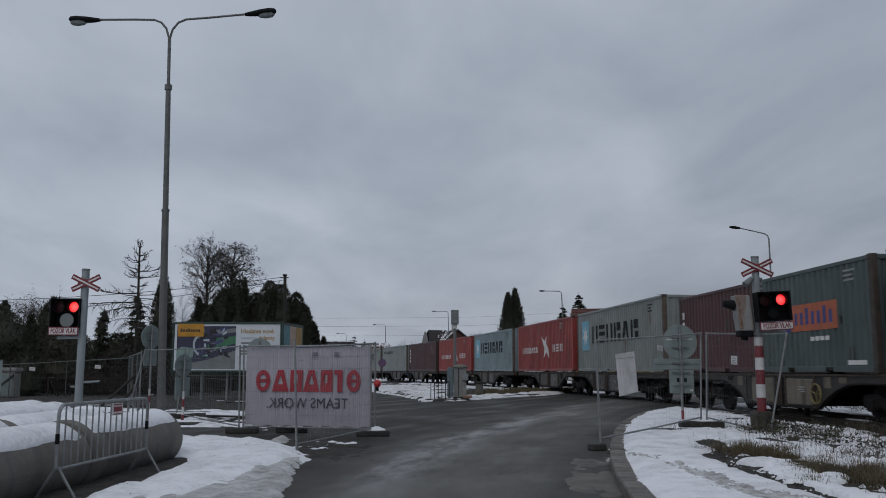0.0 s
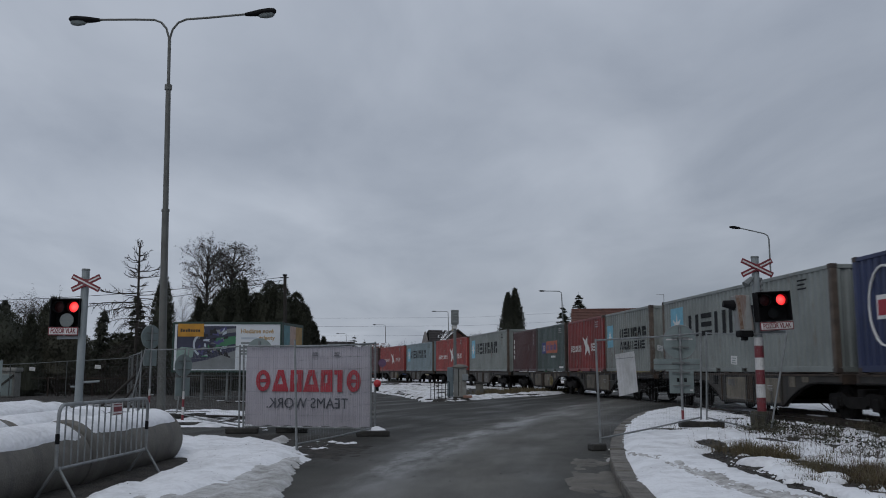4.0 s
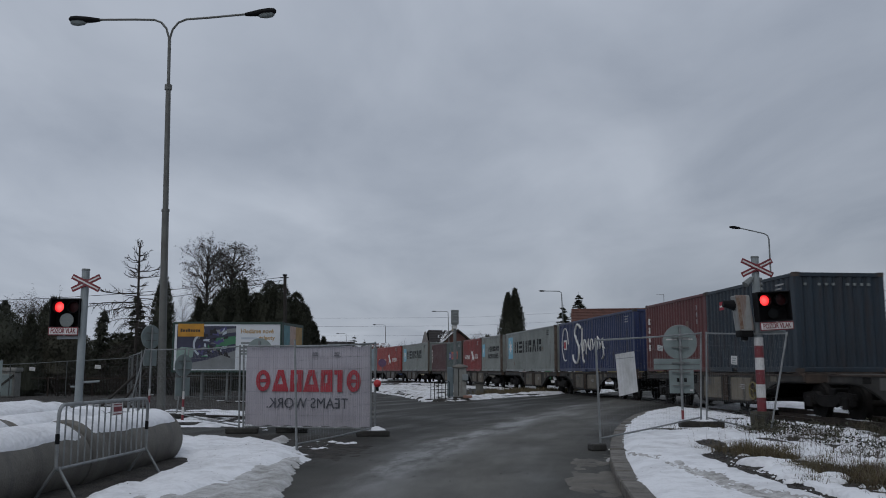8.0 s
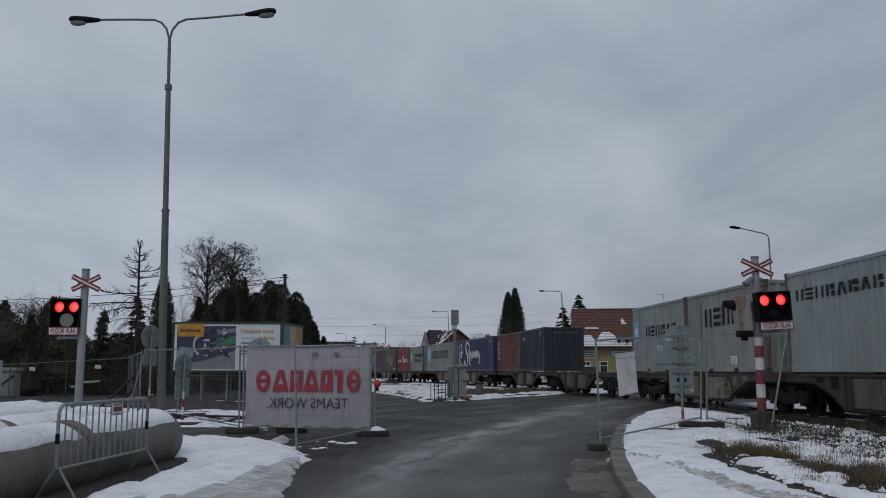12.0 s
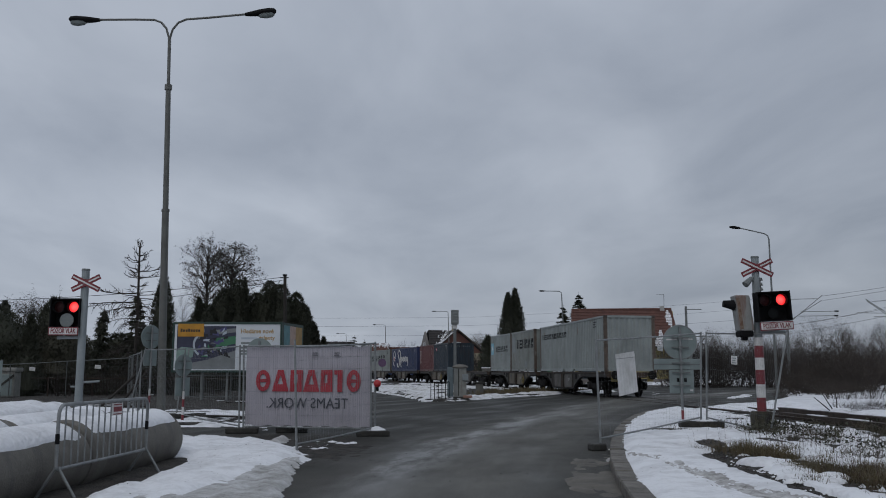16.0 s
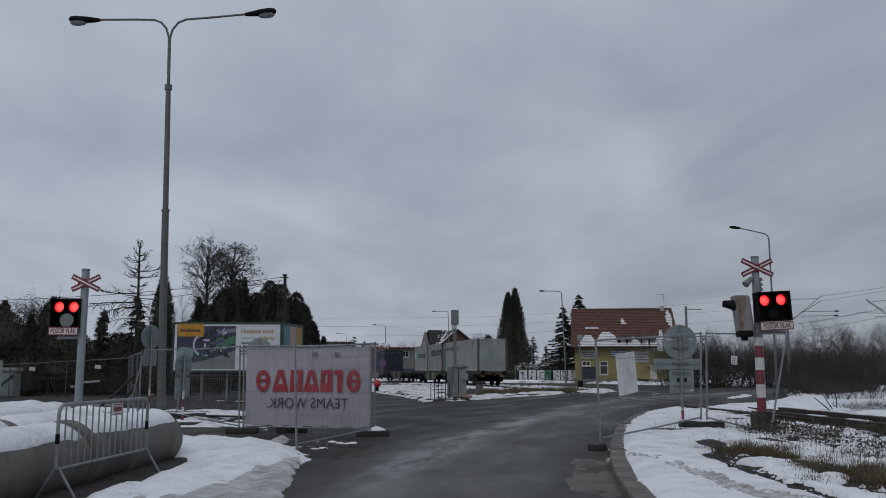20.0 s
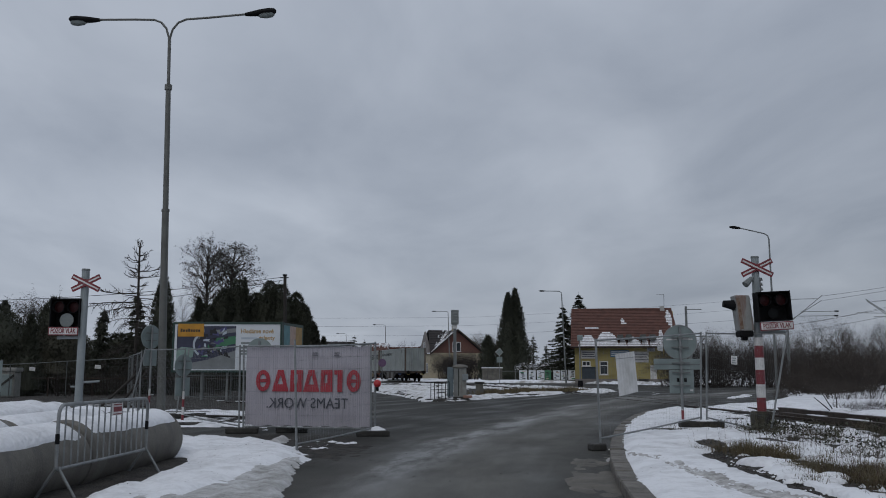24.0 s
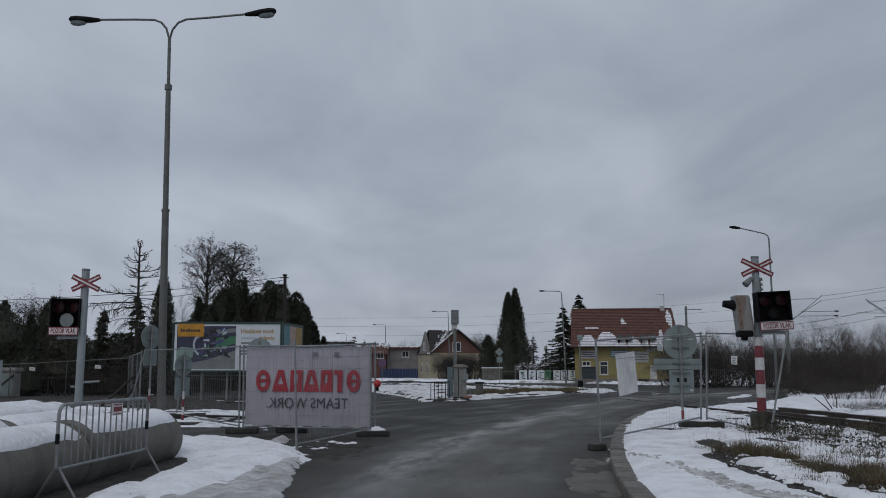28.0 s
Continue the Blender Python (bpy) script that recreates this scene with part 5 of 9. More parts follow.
    for y in np.linspace(-half + 0.3, half - 0.3, 9):
        m.box(-1.1, y - 0.06, 0.92, 1.1, y + 0.06, 1.10)
    m.box(-0.25, -half + 0.1, 0.86, 0.25, half - 0.1, 1.14, 0.02)
    m.box(-1.0, mid - 2.0, 0.36, 1.0, mid + 2.0, 0.46)
    part("underframe", m, WAGON_DARK, w)
    for k in (-1, 1):
        part("end_beam", M().box(-1.2, k * (half - 0.16), 0.90, 1.2, k * half, 1.15, 0.02), WAGON_RUST, w)
    part("drawgear", M().tube([(0, -e * half, 0.97), (0, -e * (half + 0.35), 0.97)], 0.09, 8), WAGON_DARK, w)
    for x in (-0.87, 0.87):
        part("buffer", M().tube([(x, -e * half, 1.02), (x, -e * (half + 0.22), 1.02)], 0.09, 10).tube([(x, -e * (half + 0.22), 1.02), (x, -e * (half + 0.27), 1.02)], 0.2, 16), WAGON_DARK, w, "sooty round buffer")
    bogie(w, -e * 4.05)
    if e > 0:
        bogie(w, 6.57)
    if tail:
        for x in (-0.85, 0.85):
            part("tail_board", M().box(x - 0.15, -half - 0.02, 0.72, x + 0.15, -half - 0.005, 1.0), YELLOW, w, "square tail marker board")
    return w


WHEEL_MESH = wheelset_mesh()
PLATFORMS = [119.0, 105.7, 92.3, 78.65, 65.4, 51.73, 38.68, 24.79, 11.94, -1.68, -14.82, -28.58, -42.2, -55.8, -69.2]
WAGONS = [(flat_wagon(s, 1 if k % 2 == 0 else -1, tail=(s < -60), braked=s in (24.79, -28.58, -55.8, 78.65)), s) for k, s in enumerate(PLATFORMS)]


# ---- kerb ----
def build_kerb():
    kerb = thing("kerb", pose(0, 0, 0), "curved row of worn concrete kerb stones", "kerb", kind="structure")
    pts = [Vector((x, y, 0)) for x, y in KERB_LINE[1:11]]
    fine = []
    for a, b in zip(pts, pts[1:]):
        n = max(1, round((b - a).length / 0.25))
        fine += [a.lerp(b, k / n) for k in range(n)]
    soft = [sum((fine[max(0, min(len(fine) - 1, i + j))] for j in range(-5, 6)), Vector()) / 11 for i in range(len(fine))]
    stone = M().box(-0.075, 0, -0.10, 0.17, 0.985, 0.135, 0.022).mesh("kerb_stone", KERB)
    i, rnd = 0, random.Random(4)
    while i < len(soft) - 5:
        a, j = soft[i], i
        while j < len(soft) - 1 and (soft[j] - a).length < 1.0:
            j += 1
        d = soft[j] - a
        lift = float(level(np.array([a.x]), np.array([a.y]))[0])
        part("kerb_stone", stone, None, kerb, at=pose(a.x, a.y, lift + rnd.uniform(-0.006, 0.006), 0, rnd.uniform(-1, 1), math.degrees(math.atan2(-d.x, d.y)) + rnd.uniform(-0.6, 0.6)))
        i = j


build_kerb()


# ---- site fences ----
def fence_panel(a0, a1, b0, b1, label, wires=34, rows=6, mat=None, group="site fence panels", post_r=0.021, wire_r=0.0014, top=0.985):
    """Mobile mesh panel between two posts, each given by foot and top."""
    mat = mat or ZINC
    o = Vector(a0)
    f = thing("site_fence", Matrix.Translation(o), label, "fence", group)
    A0, A1, B0, B1 = (Vector(p) - o for p in (a0, a1, b0, b1))
    for p, q in ((A0, A1), (B0, B1)):
        part("post", M().tube([p, q], post_r, 8), mat, f, soft=True)
    k = 0.13 / (A1 - A0).length
    la, lb = A0.lerp(A1, k), B0.lerp(B1, k)
    ta, tb = A0.lerp(A1, top), B0.lerp(B1, 0.985)
    sag = Vector((0, 0, -0.012))
    part("top_rail", M().tube([ta, ta.lerp(tb, 0.5) + sag, tb], 0.017, 6), mat, f, soft=True)
    part("bottom_rail", M().tube([la, la.lerp(lb, 0.5) + sag, lb], 0.017, 6), mat, f, soft=True)
    m = M()
    for i in range(1, wires):
        u = i / wires
        m.tube([la.lerp(lb, u), ta.lerp(tb, u)], wire_r, 3)
    for j in range(1, rows + 1):
        v = j / (rows + 1)
        m.tube([la.lerp(ta, v), lb.lerp(tb, v)], wire_r * 1.2, 3)
    tagged(part("wire_mesh", m, mat, f), "thin galvanised wires", "", "", "stuff")
    return f


def footing(x, y, z, turn, label="dark concrete block on the ground", snow=0.0, length=0.72):
    f = thing("concrete_block", pose(x, y, z, 0, 0, turn), label, "concrete block", "concrete blocks of the fences")
    part("block", M().box(-length / 2, -0.12, 0, length / 2, 0.12, 0.13, 0.025), DARKSTONE, f)
    if snow:
        rows = []
        for i in range(13):
            u = i / 12
            rows.append([(-length / 2 * 0.95 + length * 0.95 * u, -0.11 + 0.22 * v / 6, 0.125 + snow * math.sin(math.pi * min(1, max(0, (u - 0.3) / 0.6))) ** 0.6 * math.sin(math.pi * v / 6) * (0.7 + 0.5 * noise.noise((u * 4, v, turn)))) for v in range(7)])
        part("snow_cap", M().grid(rows), SNOW, f, "lump of old snow", soft=True)
    return f


P_L0, P_L1, P_R0, P_R1 = (-4.52, 20.2, 0.02), (-4.57, 20.2, 1.98), (-1.56, 19.4, 0.02), (-1.59, 19.4, 2.0)
fence_panel(P_L0, P_L1, P_R0, P_R1, "galvanised mesh fence panel carrying a cloth banner", wires=58, wire_r=0.0019)
fence_panel((-2.53, 15.5, 0.0), (-2.61, 15.5, 1.94), (-1.47, 19.42, 0.04), (-1.49, 19.42, 2.03), "bare mesh fence panel swung open towards the road", wire_r=0.0016, top=0.93)
fence_panel((2.83, 16.0, 0.07), (2.78, 16.0, 1.98), (5.57, 19.2, 0.28), (5.64, 19.2, 2.25), "mesh fence panel with a white plastic sheet tied on", wire_r=0.0011)
fence_panel((5.70, 19.22, 0.28), (5.77, 19.22, 2.25), (6.52, 17.8, 0.06), (6.98, 17.8, 2.19), "slanting mesh fence panel with a loose leaning post", wire_r=0.0010)
fence_panel((-7.42, 25.3, 0.02), (-7.30, 25.3, 2.02), (-4.64, 20.3, 0.02), (-4.68, 20.3, 1.98), "bare mesh fence panel beside the building site")
fence_panel((-9.45, 26.6, 0.03), (-8.98, 26.6, 2.05), (-7.62, 25.4, 0.02), (-7.42, 25.4, 2.04), "leaning mesh fence panel beside the lamp mast")
_line = [(-9.3, 27.2), (-10.6, 30.6), (-11.95, 34.0), (-13.3, 37.4), (-14.42, 40.9), (-17.97, 42.2), (-21.26, 43.4), (-24.7, 44.6)]
for (ax, ay), (bx, by) in zip(_line, _line[1:]):
    da, db = (min(0.0, 0.043 * (x + 14.42)) for x in (ax, bx))
    fence_panel((ax, ay, da), (ax, ay, 2.0 + da), (bx, by, db), (bx, by, 2.0 + db), "grey mesh site fence panel before dark shrubs", wires=8 if by < 41 else 20, rows=4, mat=ZINC if by < 41 else MASTGREY, post_r=0.026)
    footing(ax, ay, -0.02, 10, length=0.6)
footing(-1.5, 19.2, 0.0, 4, "dark concrete block capped with snow", 0.11)
footing(-4.5, 20.0, 0.0, 6, "dark concrete block at the banner panel")
footing(-3.42, 20.2, 0.0, 12, "dark concrete block behind the banner panel", 0.03)
footing(2.74, 15.85, 0.0, 14, "dark concrete block standing by the kerb", 0.0, 0.28)
footing(5.55, 19.1, 0.21, 3, "dark concrete block sunk in snow", 0.05, 0.95)
footing(-7.45, 25.3, 0.05, 20, "dark concrete block in snow", 0.05)


def banner():
    """Cloth banner seen from its back: the printing shows through mirrored."""
    b = thing("banner", pose(-4.52, 20.2, 0, 0, 0, math.degrees(math.atan2(-0.8, 2.96))), "pale site banner seen from behind with mirrored red print", "banner")
    wide, z0, z1 = 3.03, 0.17, 1.93
    rows = []
    for i in range(15):
        z = z0 + (z1 - z0) * i / 14
        rows.append([(0.01 + (wide + 0.0) * j / 136, 0.034 - 0.007 * math.sin(j * math.pi / 2) - 0.008 * math.sin(i * 0.8 + j * 0.05), z + (0.012 * math.sin(j * 0.3) if i in (0, 14) else 0)) for j in range(137)])
    part("cloth", M().grid(rows), BANNER, b, soft=True)
    # a brand name as a row of plain red shapes, read from right to left
    m_y = 0.007
    spans = [(2.48, 2.805), (2.18, 2.46), (1.85, 2.14), (1.44, 1.83), (1.11, 1.42), (0.68, 1.085), (0.275, 0.63)]
    lo, hi = 0.93, 1.41
    for k, (a, c) in enumerate(spans):
        x, m = (a + c) / 2, M()
        if k in (0, 6):         # a round ring
            turn = [2 * math.pi * i / 24 for i in range(24)]
            m.ring([(x + (c - a) / 2 * math.cos(q), (lo + hi) / 2 + (hi - lo) / 2 * math.sin(q)) for q in turn],
                   [(x + ((c - a) / 2 - 0.095) * math.cos(q), (lo + hi) / 2 + ((hi - lo) / 2 - 0.095) * math.sin(q)) for q in turn], m_y, m_y + 0.004)
            m.plate([(x - 0.11, 1.135), (x + 0.11, 1.135), (x + 0.11, 1.205), (x - 0.11, 1.205)], m_y, m_y + 0.004)
        elif k in (3, 5):       # a blunt triangle with an eye
            m.ring([(a, lo), (c, lo), (x + 0.07, hi), (x - 0.07, hi)], [(x - 0.07, lo + 0.16), (x + 0.07, lo + 0.16), (x + 0.012, hi - 0.13), (x - 0.012, hi - 0.13)], m_y, m_y + 0.004)
        elif k == 1:            # one broad upright
            m.plate([(x - 0.06, lo), (x + 0.06, lo), (x + 0.06, hi), (x - 0.06, hi)], m_y, m_y + 0.004)
            m.plate([(a, hi - 0.1), (x - 0.062, hi - 0.1), (x - 0.062, hi), (a, hi)], m_y, m_y + 0.004)
        else:                   # an upright block with an eye
            m.ring([(a, lo), (c, lo), (c, hi), (a + 0.02, hi)], [(a + 0.10, lo + 0.19), (c - 0.12, lo + 0.19), (c - 0.12, hi - 0.10), (a + 0.10, hi - 0.10)], m_y, m_y + 0.004)
        part("brand_shape", m, INK_RED, b, "red printed shape")
    t = part("slogan", words("TEAMS WORK.", 0.205, INK_DARK, 0.002, 0.0), None, b, "dark mirrored slogan lettering")
    t.matrix_basis = Matrix.Translation((1.53, 0.009, 0.665)) @ Matrix.Diagonal((-1.05, 1, 1.14, 1))
    for x in (1.62, 2.14):
        m = M().box(x, m_y, 1.70, x + 0.2, m_y + 0.003, 1.705)
        for z in (1.725, 1.76, 1.785):
            m.box(x + 0.03, m_y, z, x + 0.16, m_y + 0.003, z + 0.012)
        part("tag_bars", m, INK_DARK, b, "small tag with unreadable bars")
    return b


banner()


def warning_lamp():
    w = thing("warning_lamp", pose(-1.43, 19.35, 1.12), "round red plastic warning lamp hung on the fence post", "warning lamp")
    m = M()
    rows = []
    for i in range(9):
        a = math.pi * i / 8
        rows.append([(0.085 * math.sin(a) * math.cos(b), 0.085 * math.sin(a) * math.sin(b), -0.085 * math.cos(a)) for b in (2 * math.pi * k / 14 for k in range(15))])
    part("lens", m.grid(rows), RED_PLASTIC, w, soft=True)
    part("bracket", M().box(-0.07, -0.02, -0.03, -0.02, 0.02, 0.03, 0.005).tube([(0, 0, -0.08), (0, 0, -0.16)], 0.03, 8), BLACK, w)


RED_PLASTIC = material("red_plastic", (0.50, 0.03, 0.035), (0.40, 0.025, 0.03), rough=0.3, scale=8, fine=40, bump=0.03)
warning_lamp()


def white_sheet():
    s = thing("plastic_sheet", pose(3.2, 16.42, 0), "white ribbed plastic sheet tied to the fence panel", "plastic sheet")
    d = Vector((2.75, 3.2)).normalized()
    rows = []
    for i in range(8):
        z = 0.96 + 0.77 * i / 7
        rows.append([(d.x * u + 0.055 * (1 - i / 7) + 0.006, d.y * u - 0.035 - 0.012 * (k % 2), z + 0.10 * (u - 0.25)) for k, u in ((k, 0.73 * k / 14) for k in range(15))])
    part("sheet", M().grid(rows), WHITE, s)
    for i in (1, 3, 6):
        z = 0.96 + 0.77 * i / 7
        part("tie_wire", M().tube([(0, -0.055, z), (d.x * 0.73, d.y * 0.73 - 0.055, z + 0.045)], 0.006, 4), MASTGREY, s)


white_sheet()


def tag(x, y, z, turn, w, h, label):
    t = thing("small_notice", pose(x, y, z, 0, 4, turn), label, "notice", "notices on the fences")
    part("plate", M().box(-w / 2, -0.004, -h / 2, w / 2, 0.004, h / 2), WHITE, t)
    m = M()
    for k in range(3):
        m.box(-w * 0.36, -0.007, h * (0.28 - 0.27 * k), w * (0.36 - 0.1 * (k % 2)), -0.0045, h * (0.18 - 0.27 * k))
    part("print_mark", m, SIGNBACK, t)


tag(6.12, 18.52, 1.63, -64, 0.17, 0.18, "small white tag with grey print bars on the fence")
tag(4.4, 17.82, 1.86, 49, 0.22, 0.11, "small white tag with grey print bars on the fence")
tag(-16.2, 41.45, 1.55, -18, 0.34, 0.17, "white plate on the far site fence")
tag(-19.9, 42.8, 1.45, -18, 0.34, 0.17, "white plate on the far site fence")


# ---- crossing signals ----
LAMPS = []


def crossing_signal(x, y, z, top, side, white_lens, board_z, poz_z, label, tilt=0.0, shift=(0.0, 0.0, 0.0), w=0.69, arm=1.0):
    """Level-crossing warning signal; side +1 carries its lamp board to the right of the pole."""
    s = thing("crossing_signal", pose(x, y, z), label, "crossing signal", "crossing signals")
    zz = -z
    part("pole", M().tube([(0, 0, 0.1), (0, 0, top + zz)], 0.08, 14), PALEPOST, s, soft=True)
    part("pole_cap", M().disc((0, 0, top + zz + 0.01), 0.085, (0, 0, 1), 0.04, 14), MASTGREY, s)
    # st Andrew's cross
    cz = top + zz - 0.22 - 0.6 * (1 - arm)
    for sgn in (-1, 1):
        tilted = pose((1 - arm) * 0.6, -0.105 - 0.012 * (sgn > 0), cz, 0, sgn * 26, 0)
        board = part("cross_arm", M().box(-0.36 * arm, -0.006, -0.056, 0.36 * arm, 0.006, 0.056, 0.004), RED, s, "red cross arm with white centre", at=tilted)
        part("white_stripe", M().box(-0.335 * arm, -0.0095, -0.016, 0.335 * arm, -0.0065, 0.016), WHITE, board, "white reflective stripe")
    part("cross_centre", M().plate([(-0.13, cz), (-0.05, cz - 0.085), (0.05, cz - 0.085), (0.13, cz), (0.05, cz + 0.085), (-0.05, cz + 0.085)], -0.096, -0.088), RED, s, "red centre plate of the cross")
    part("cross_bracket", M().box(-0.05, -0.086, cz - 0.05, 0.05, 0.0, cz + 0.05, 0.01), MASTGREY, s)
    # open black lamp housing
    h = 0.61
    cx = side * (0.075 + w / 2)
    z0, z1 = board_z - h / 2 + zz, board_z + h / 2 + zz
    m = M()
    m.box(cx - w / 2, 0.11, z0, cx + w / 2, 0.13, z1)
    m.box(cx - w / 2, -0.15, z0, cx + w / 2, 0.11, z0 + 0.02)
    m.box(cx - w / 2, -0.15, z1 - 0.02, cx + w / 2, 0.11, z1)
    m.box(cx - w / 2, -0.15, z0 + 0.02, cx - w / 2 + 0.02, 0.11, z1 - 0.02)
    m.box(cx + w / 2 - 0.02, -0.15, z0 + 0.02, cx + w / 2, 0.11, z1 - 0.02)
    hang = Matrix.Translation((cx + shift[0], shift[1], board_z + zz + shift[2])) @ pose(0, 0, 0, 0, -tilt, 0) @ Matrix.Translation((-cx, 0, -board_z - zz))
    housing = part("lamp_housing", m, BLACK, s, "matt black open lamp housing", at=hang)
    for k, dx in enumerate((-0.246 * w, 0.246 * w)):
        base = pose(cx + dx, -0.015, board_z + 0.13 + zz)
        me = M()
        n = 24
        ring = [(0.112 * math.cos(a), 0.112 * math.sin(a)) for a in (2 * math.pi * i / n for i in range(n))]
        me.add([(0, -0.030, 0)] + [(p, -0.012, q) for p, q in ring], [(0, i + 1, (i + 1) % n + 1) for i in range(n)])
        me.add([(0, 0.030, 0)] + [(p, 0.012, q) for p, q in ring], [(0, (i + 1) % n + 1, i + 1) for i in range(n)])
        me.add([(p, -0.012, q) for p, q in ring] + [(p, 0.012, q) for p, q in ring], [(i, i + n, (i + 1) % n + n, (i + 1) % n) for i in range(n)])
        mesh = me.mesh("lens", [LAMP_ON, LAMP_OFF])
        for i, pl in enumerate(mesh.polygons):
            pl.material_index = 0 if i < n else 1
        lens = part("red_lens", mesh, None, housing, "round red turning lens", at=base)
        LAMPS.append((lens, k == 0, base))
        # added tube: blocks the glow of a turned lens from reddening the housing
        bx, bz = cx + dx, board_z + 0.13 + zz
        rings = [[(bx + q * math.cos(a), yy, bz + q * math.sin(a)) for a in (2 * math.pi * i / n for i in range(n + 1))] for q, yy in ((0.119, 0.112), (0.119, -0.118), (0.126, -0.118), (0.126, 0.112))]
        part("lens_baffle", M().grid(rings), BLACK, housing, "added black tube that keeps lens glow off the housing")
    part("white_lens", M().disc((cx, -0.015, board_z - 0.145 + zz), 0.145 if white_lens else 0.105, (0, 1, 0), 0.03, 24), LENS_GREY if white_lens else LENS_DARK, housing, "round lower lens")
    # plate below
    pz = poz_z + zz
    plate = part("name_plate", M().box(cx - w / 2, -0.165, pz - 0.085, cx + w / 2, -0.155, pz + 0.085, 0.004), RED, s, "white plate with red rim and red words", at=hang)
    part("plate_field", M().box(cx - w / 2 + 0.02, -0.169, pz - 0.065, cx + w / 2 - 0.02, -0.1655, pz + 0.065), WHITE, plate)
    t = part("plate_words", words("POZOR VLAK", 0.092, RED, 0.002), None, plate, "red capital words")
    t.matrix_basis = Matrix.Translation((cx, -0.172, pz)) @ Matrix.Diagonal((0.74 * w / 0.69, 1, 1.12, 1))
    part("bracket", M().tube([(0, 0, pz - 0.12), (cx * 1.35, 0, pz - 0.13)], 0.035, 8).tube([(cx, 0.0, pz - 0.13), (cx, 0.06, z0 + 0.1)], 0.02, 6), PALEPOST, s)
    if shift[1]:
        part("bracket", M().tube([(0, -0.02, board_z + zz - 0.15), (cx + shift[0], shift[1] + 0.12, board_z + zz - 0.15)], 0.03, 8).tube([(0, -0.02, board_z + zz + 0.15), (cx + shift[0], shift[1] + 0.12, board_z + zz + 0.15)], 0.03, 8), PALEPOST, s)
    return s


sig_r = crossing_signal(6.61, 18.4, 0.12, 3.78, 1, False, 2.76, 2.35, "pale level-crossing signal with red and white striped post", 3.0, (-0.19, -0.235, -0.028))
sig_l = crossing_signal(-7.555, 18.4, 0.0, 3.49, -1, True, 2.58, 2.20, "pale grey level-crossing signal with a round white lens", 0.0, (0.05, 0.0, 0.0), 0.62, 0.9)


MOSSY = material("mossy_concrete", (0.060, 0.052, 0.030), (0.022, 0.021, 0.017), rough=0.9, scale=5, fine=30, bump=0.6, rust=(0.012, 0.011, 0.010), rust_at=0.5)


def dress_right_signal():
    s = sig_r
    for k, (a, b) in enumerate(((1.93, 2.10), (1.68, 1.93), (1.43, 1.68), (1.13, 1.43), (0.86, 1.13), (0.55, 0.86))):
        part("stripe_sleeve", M().tube([(0, 0, a - 0.12), (0, 0, b - 0.12)], 0.093, 16), WHITE if k % 2 == 0 else RED, s, "white band" if k % 2 == 0 else "red band", soft=True)
    part("footing", M().box(-0.2, -0.18, -0.1, 0.2, 0.18, 0.46, 0.04), MOSSY, s, "mossy dark concrete footing")
    # second lamp box that looks down the side road
    m = M().box(-0.44, -0.1, 2.12, -0.14, 0.25, 2.86, 0.02)
    m.v = [(q[0] - 0.11 * (q[2] - 2.49), q[1], q[2]) for q in m.v]
    b = part("side_signal_box", m, RUSTY, s, "rust-stained signal box seen from its side")
    m = M().tube([(-0.455, 0.06, 2.66), (-0.56, 0.06, 2.675), (-0.69, 0.06, 2.69)], 0.115, 14, 0.07)
    part("rusty_edge", M().add([(-0.432 - 0.11 * (z - 2.49), -0.104, z) for z in (2.15, 2.80)] + [(-0.36 - 0.11 * (z - 2.49), -0.104, z) for z in (2.80, 2.15)] + [(-0.432 - 0.11 * (z - 2.49), -0.1005, z) for z in (2.15, 2.80)] + [(-0.36 - 0.11 * (z - 2.49), -0.1005, z) for z in (2.80, 2.15)], [(3, 2, 1, 0), (0, 1, 5, 4), (2, 3, 7, 6), (1, 2, 6, 5), (3, 0, 4, 7)]), RUST_STAIN, b, "rust-red edge of the box")
    part("hood", m, BLACK, b, "black lamp visor")
    part("bottom_hood", M().box(-0.41, -0.09, 1.99, -0.12, 0.22, 2.12, 0.03).box(-0.33, -0.02, 1.92, -0.22, 0.12, 1.99, 0.01), BLACK, s)
    part("arm", M().box(-0.2, -0.04, 2.02, 0.0, 0.04, 2.10, 0.01).tube([(-0.28, 0.05, 2.0), (-0.28, 0.05, 1.9)], 0.04, 8), MASTGREY, s)
    # bells
    m = M().tube([(0.085, 0.03, 2.93), (0.085, 0.03, 3.24)], 0.03, 8)
    for k in range(3):
        m.disc((0.085, 0.03, 3.21 - 0.105 * k), 0.075, (0, 0, 1), 0.06, 14, 0.055)
    part("bell", m, MASTGREY, s, "stack of grey warning bells")
    m = M().tube([(0, 0, 3.28), (-0.12, -0.05, 3.18)], 0.03, 8).tube([(-0.10, -0.05, 3.22), (-0.26, -0.1, 3.08)], 0.05, 10, 0.075)
    part("horn", m, MASTGREY, s, "small grey loudspeaker horn")


dress_right_signal()
part("small_arm", M().tube([(0.06, 0, 1.15), (0.42, -0.02, 1.17)], 0.022, 6), PALEPOST, sig_l)
part("small_arm", M().tube([(-0.05, 0, 1.06), (-0.16, -0.05, 1.06)], 0.02, 6), PALEPOST, sig_l)


# ---- lamp mast ----
MASTDARK = material("weathered_mast_paint", (0.120, 0.124, 0.117), (0.082, 0.084, 0.078), rough=0.55, metal=0.1, scale=3, fine=40, bump=0.08)


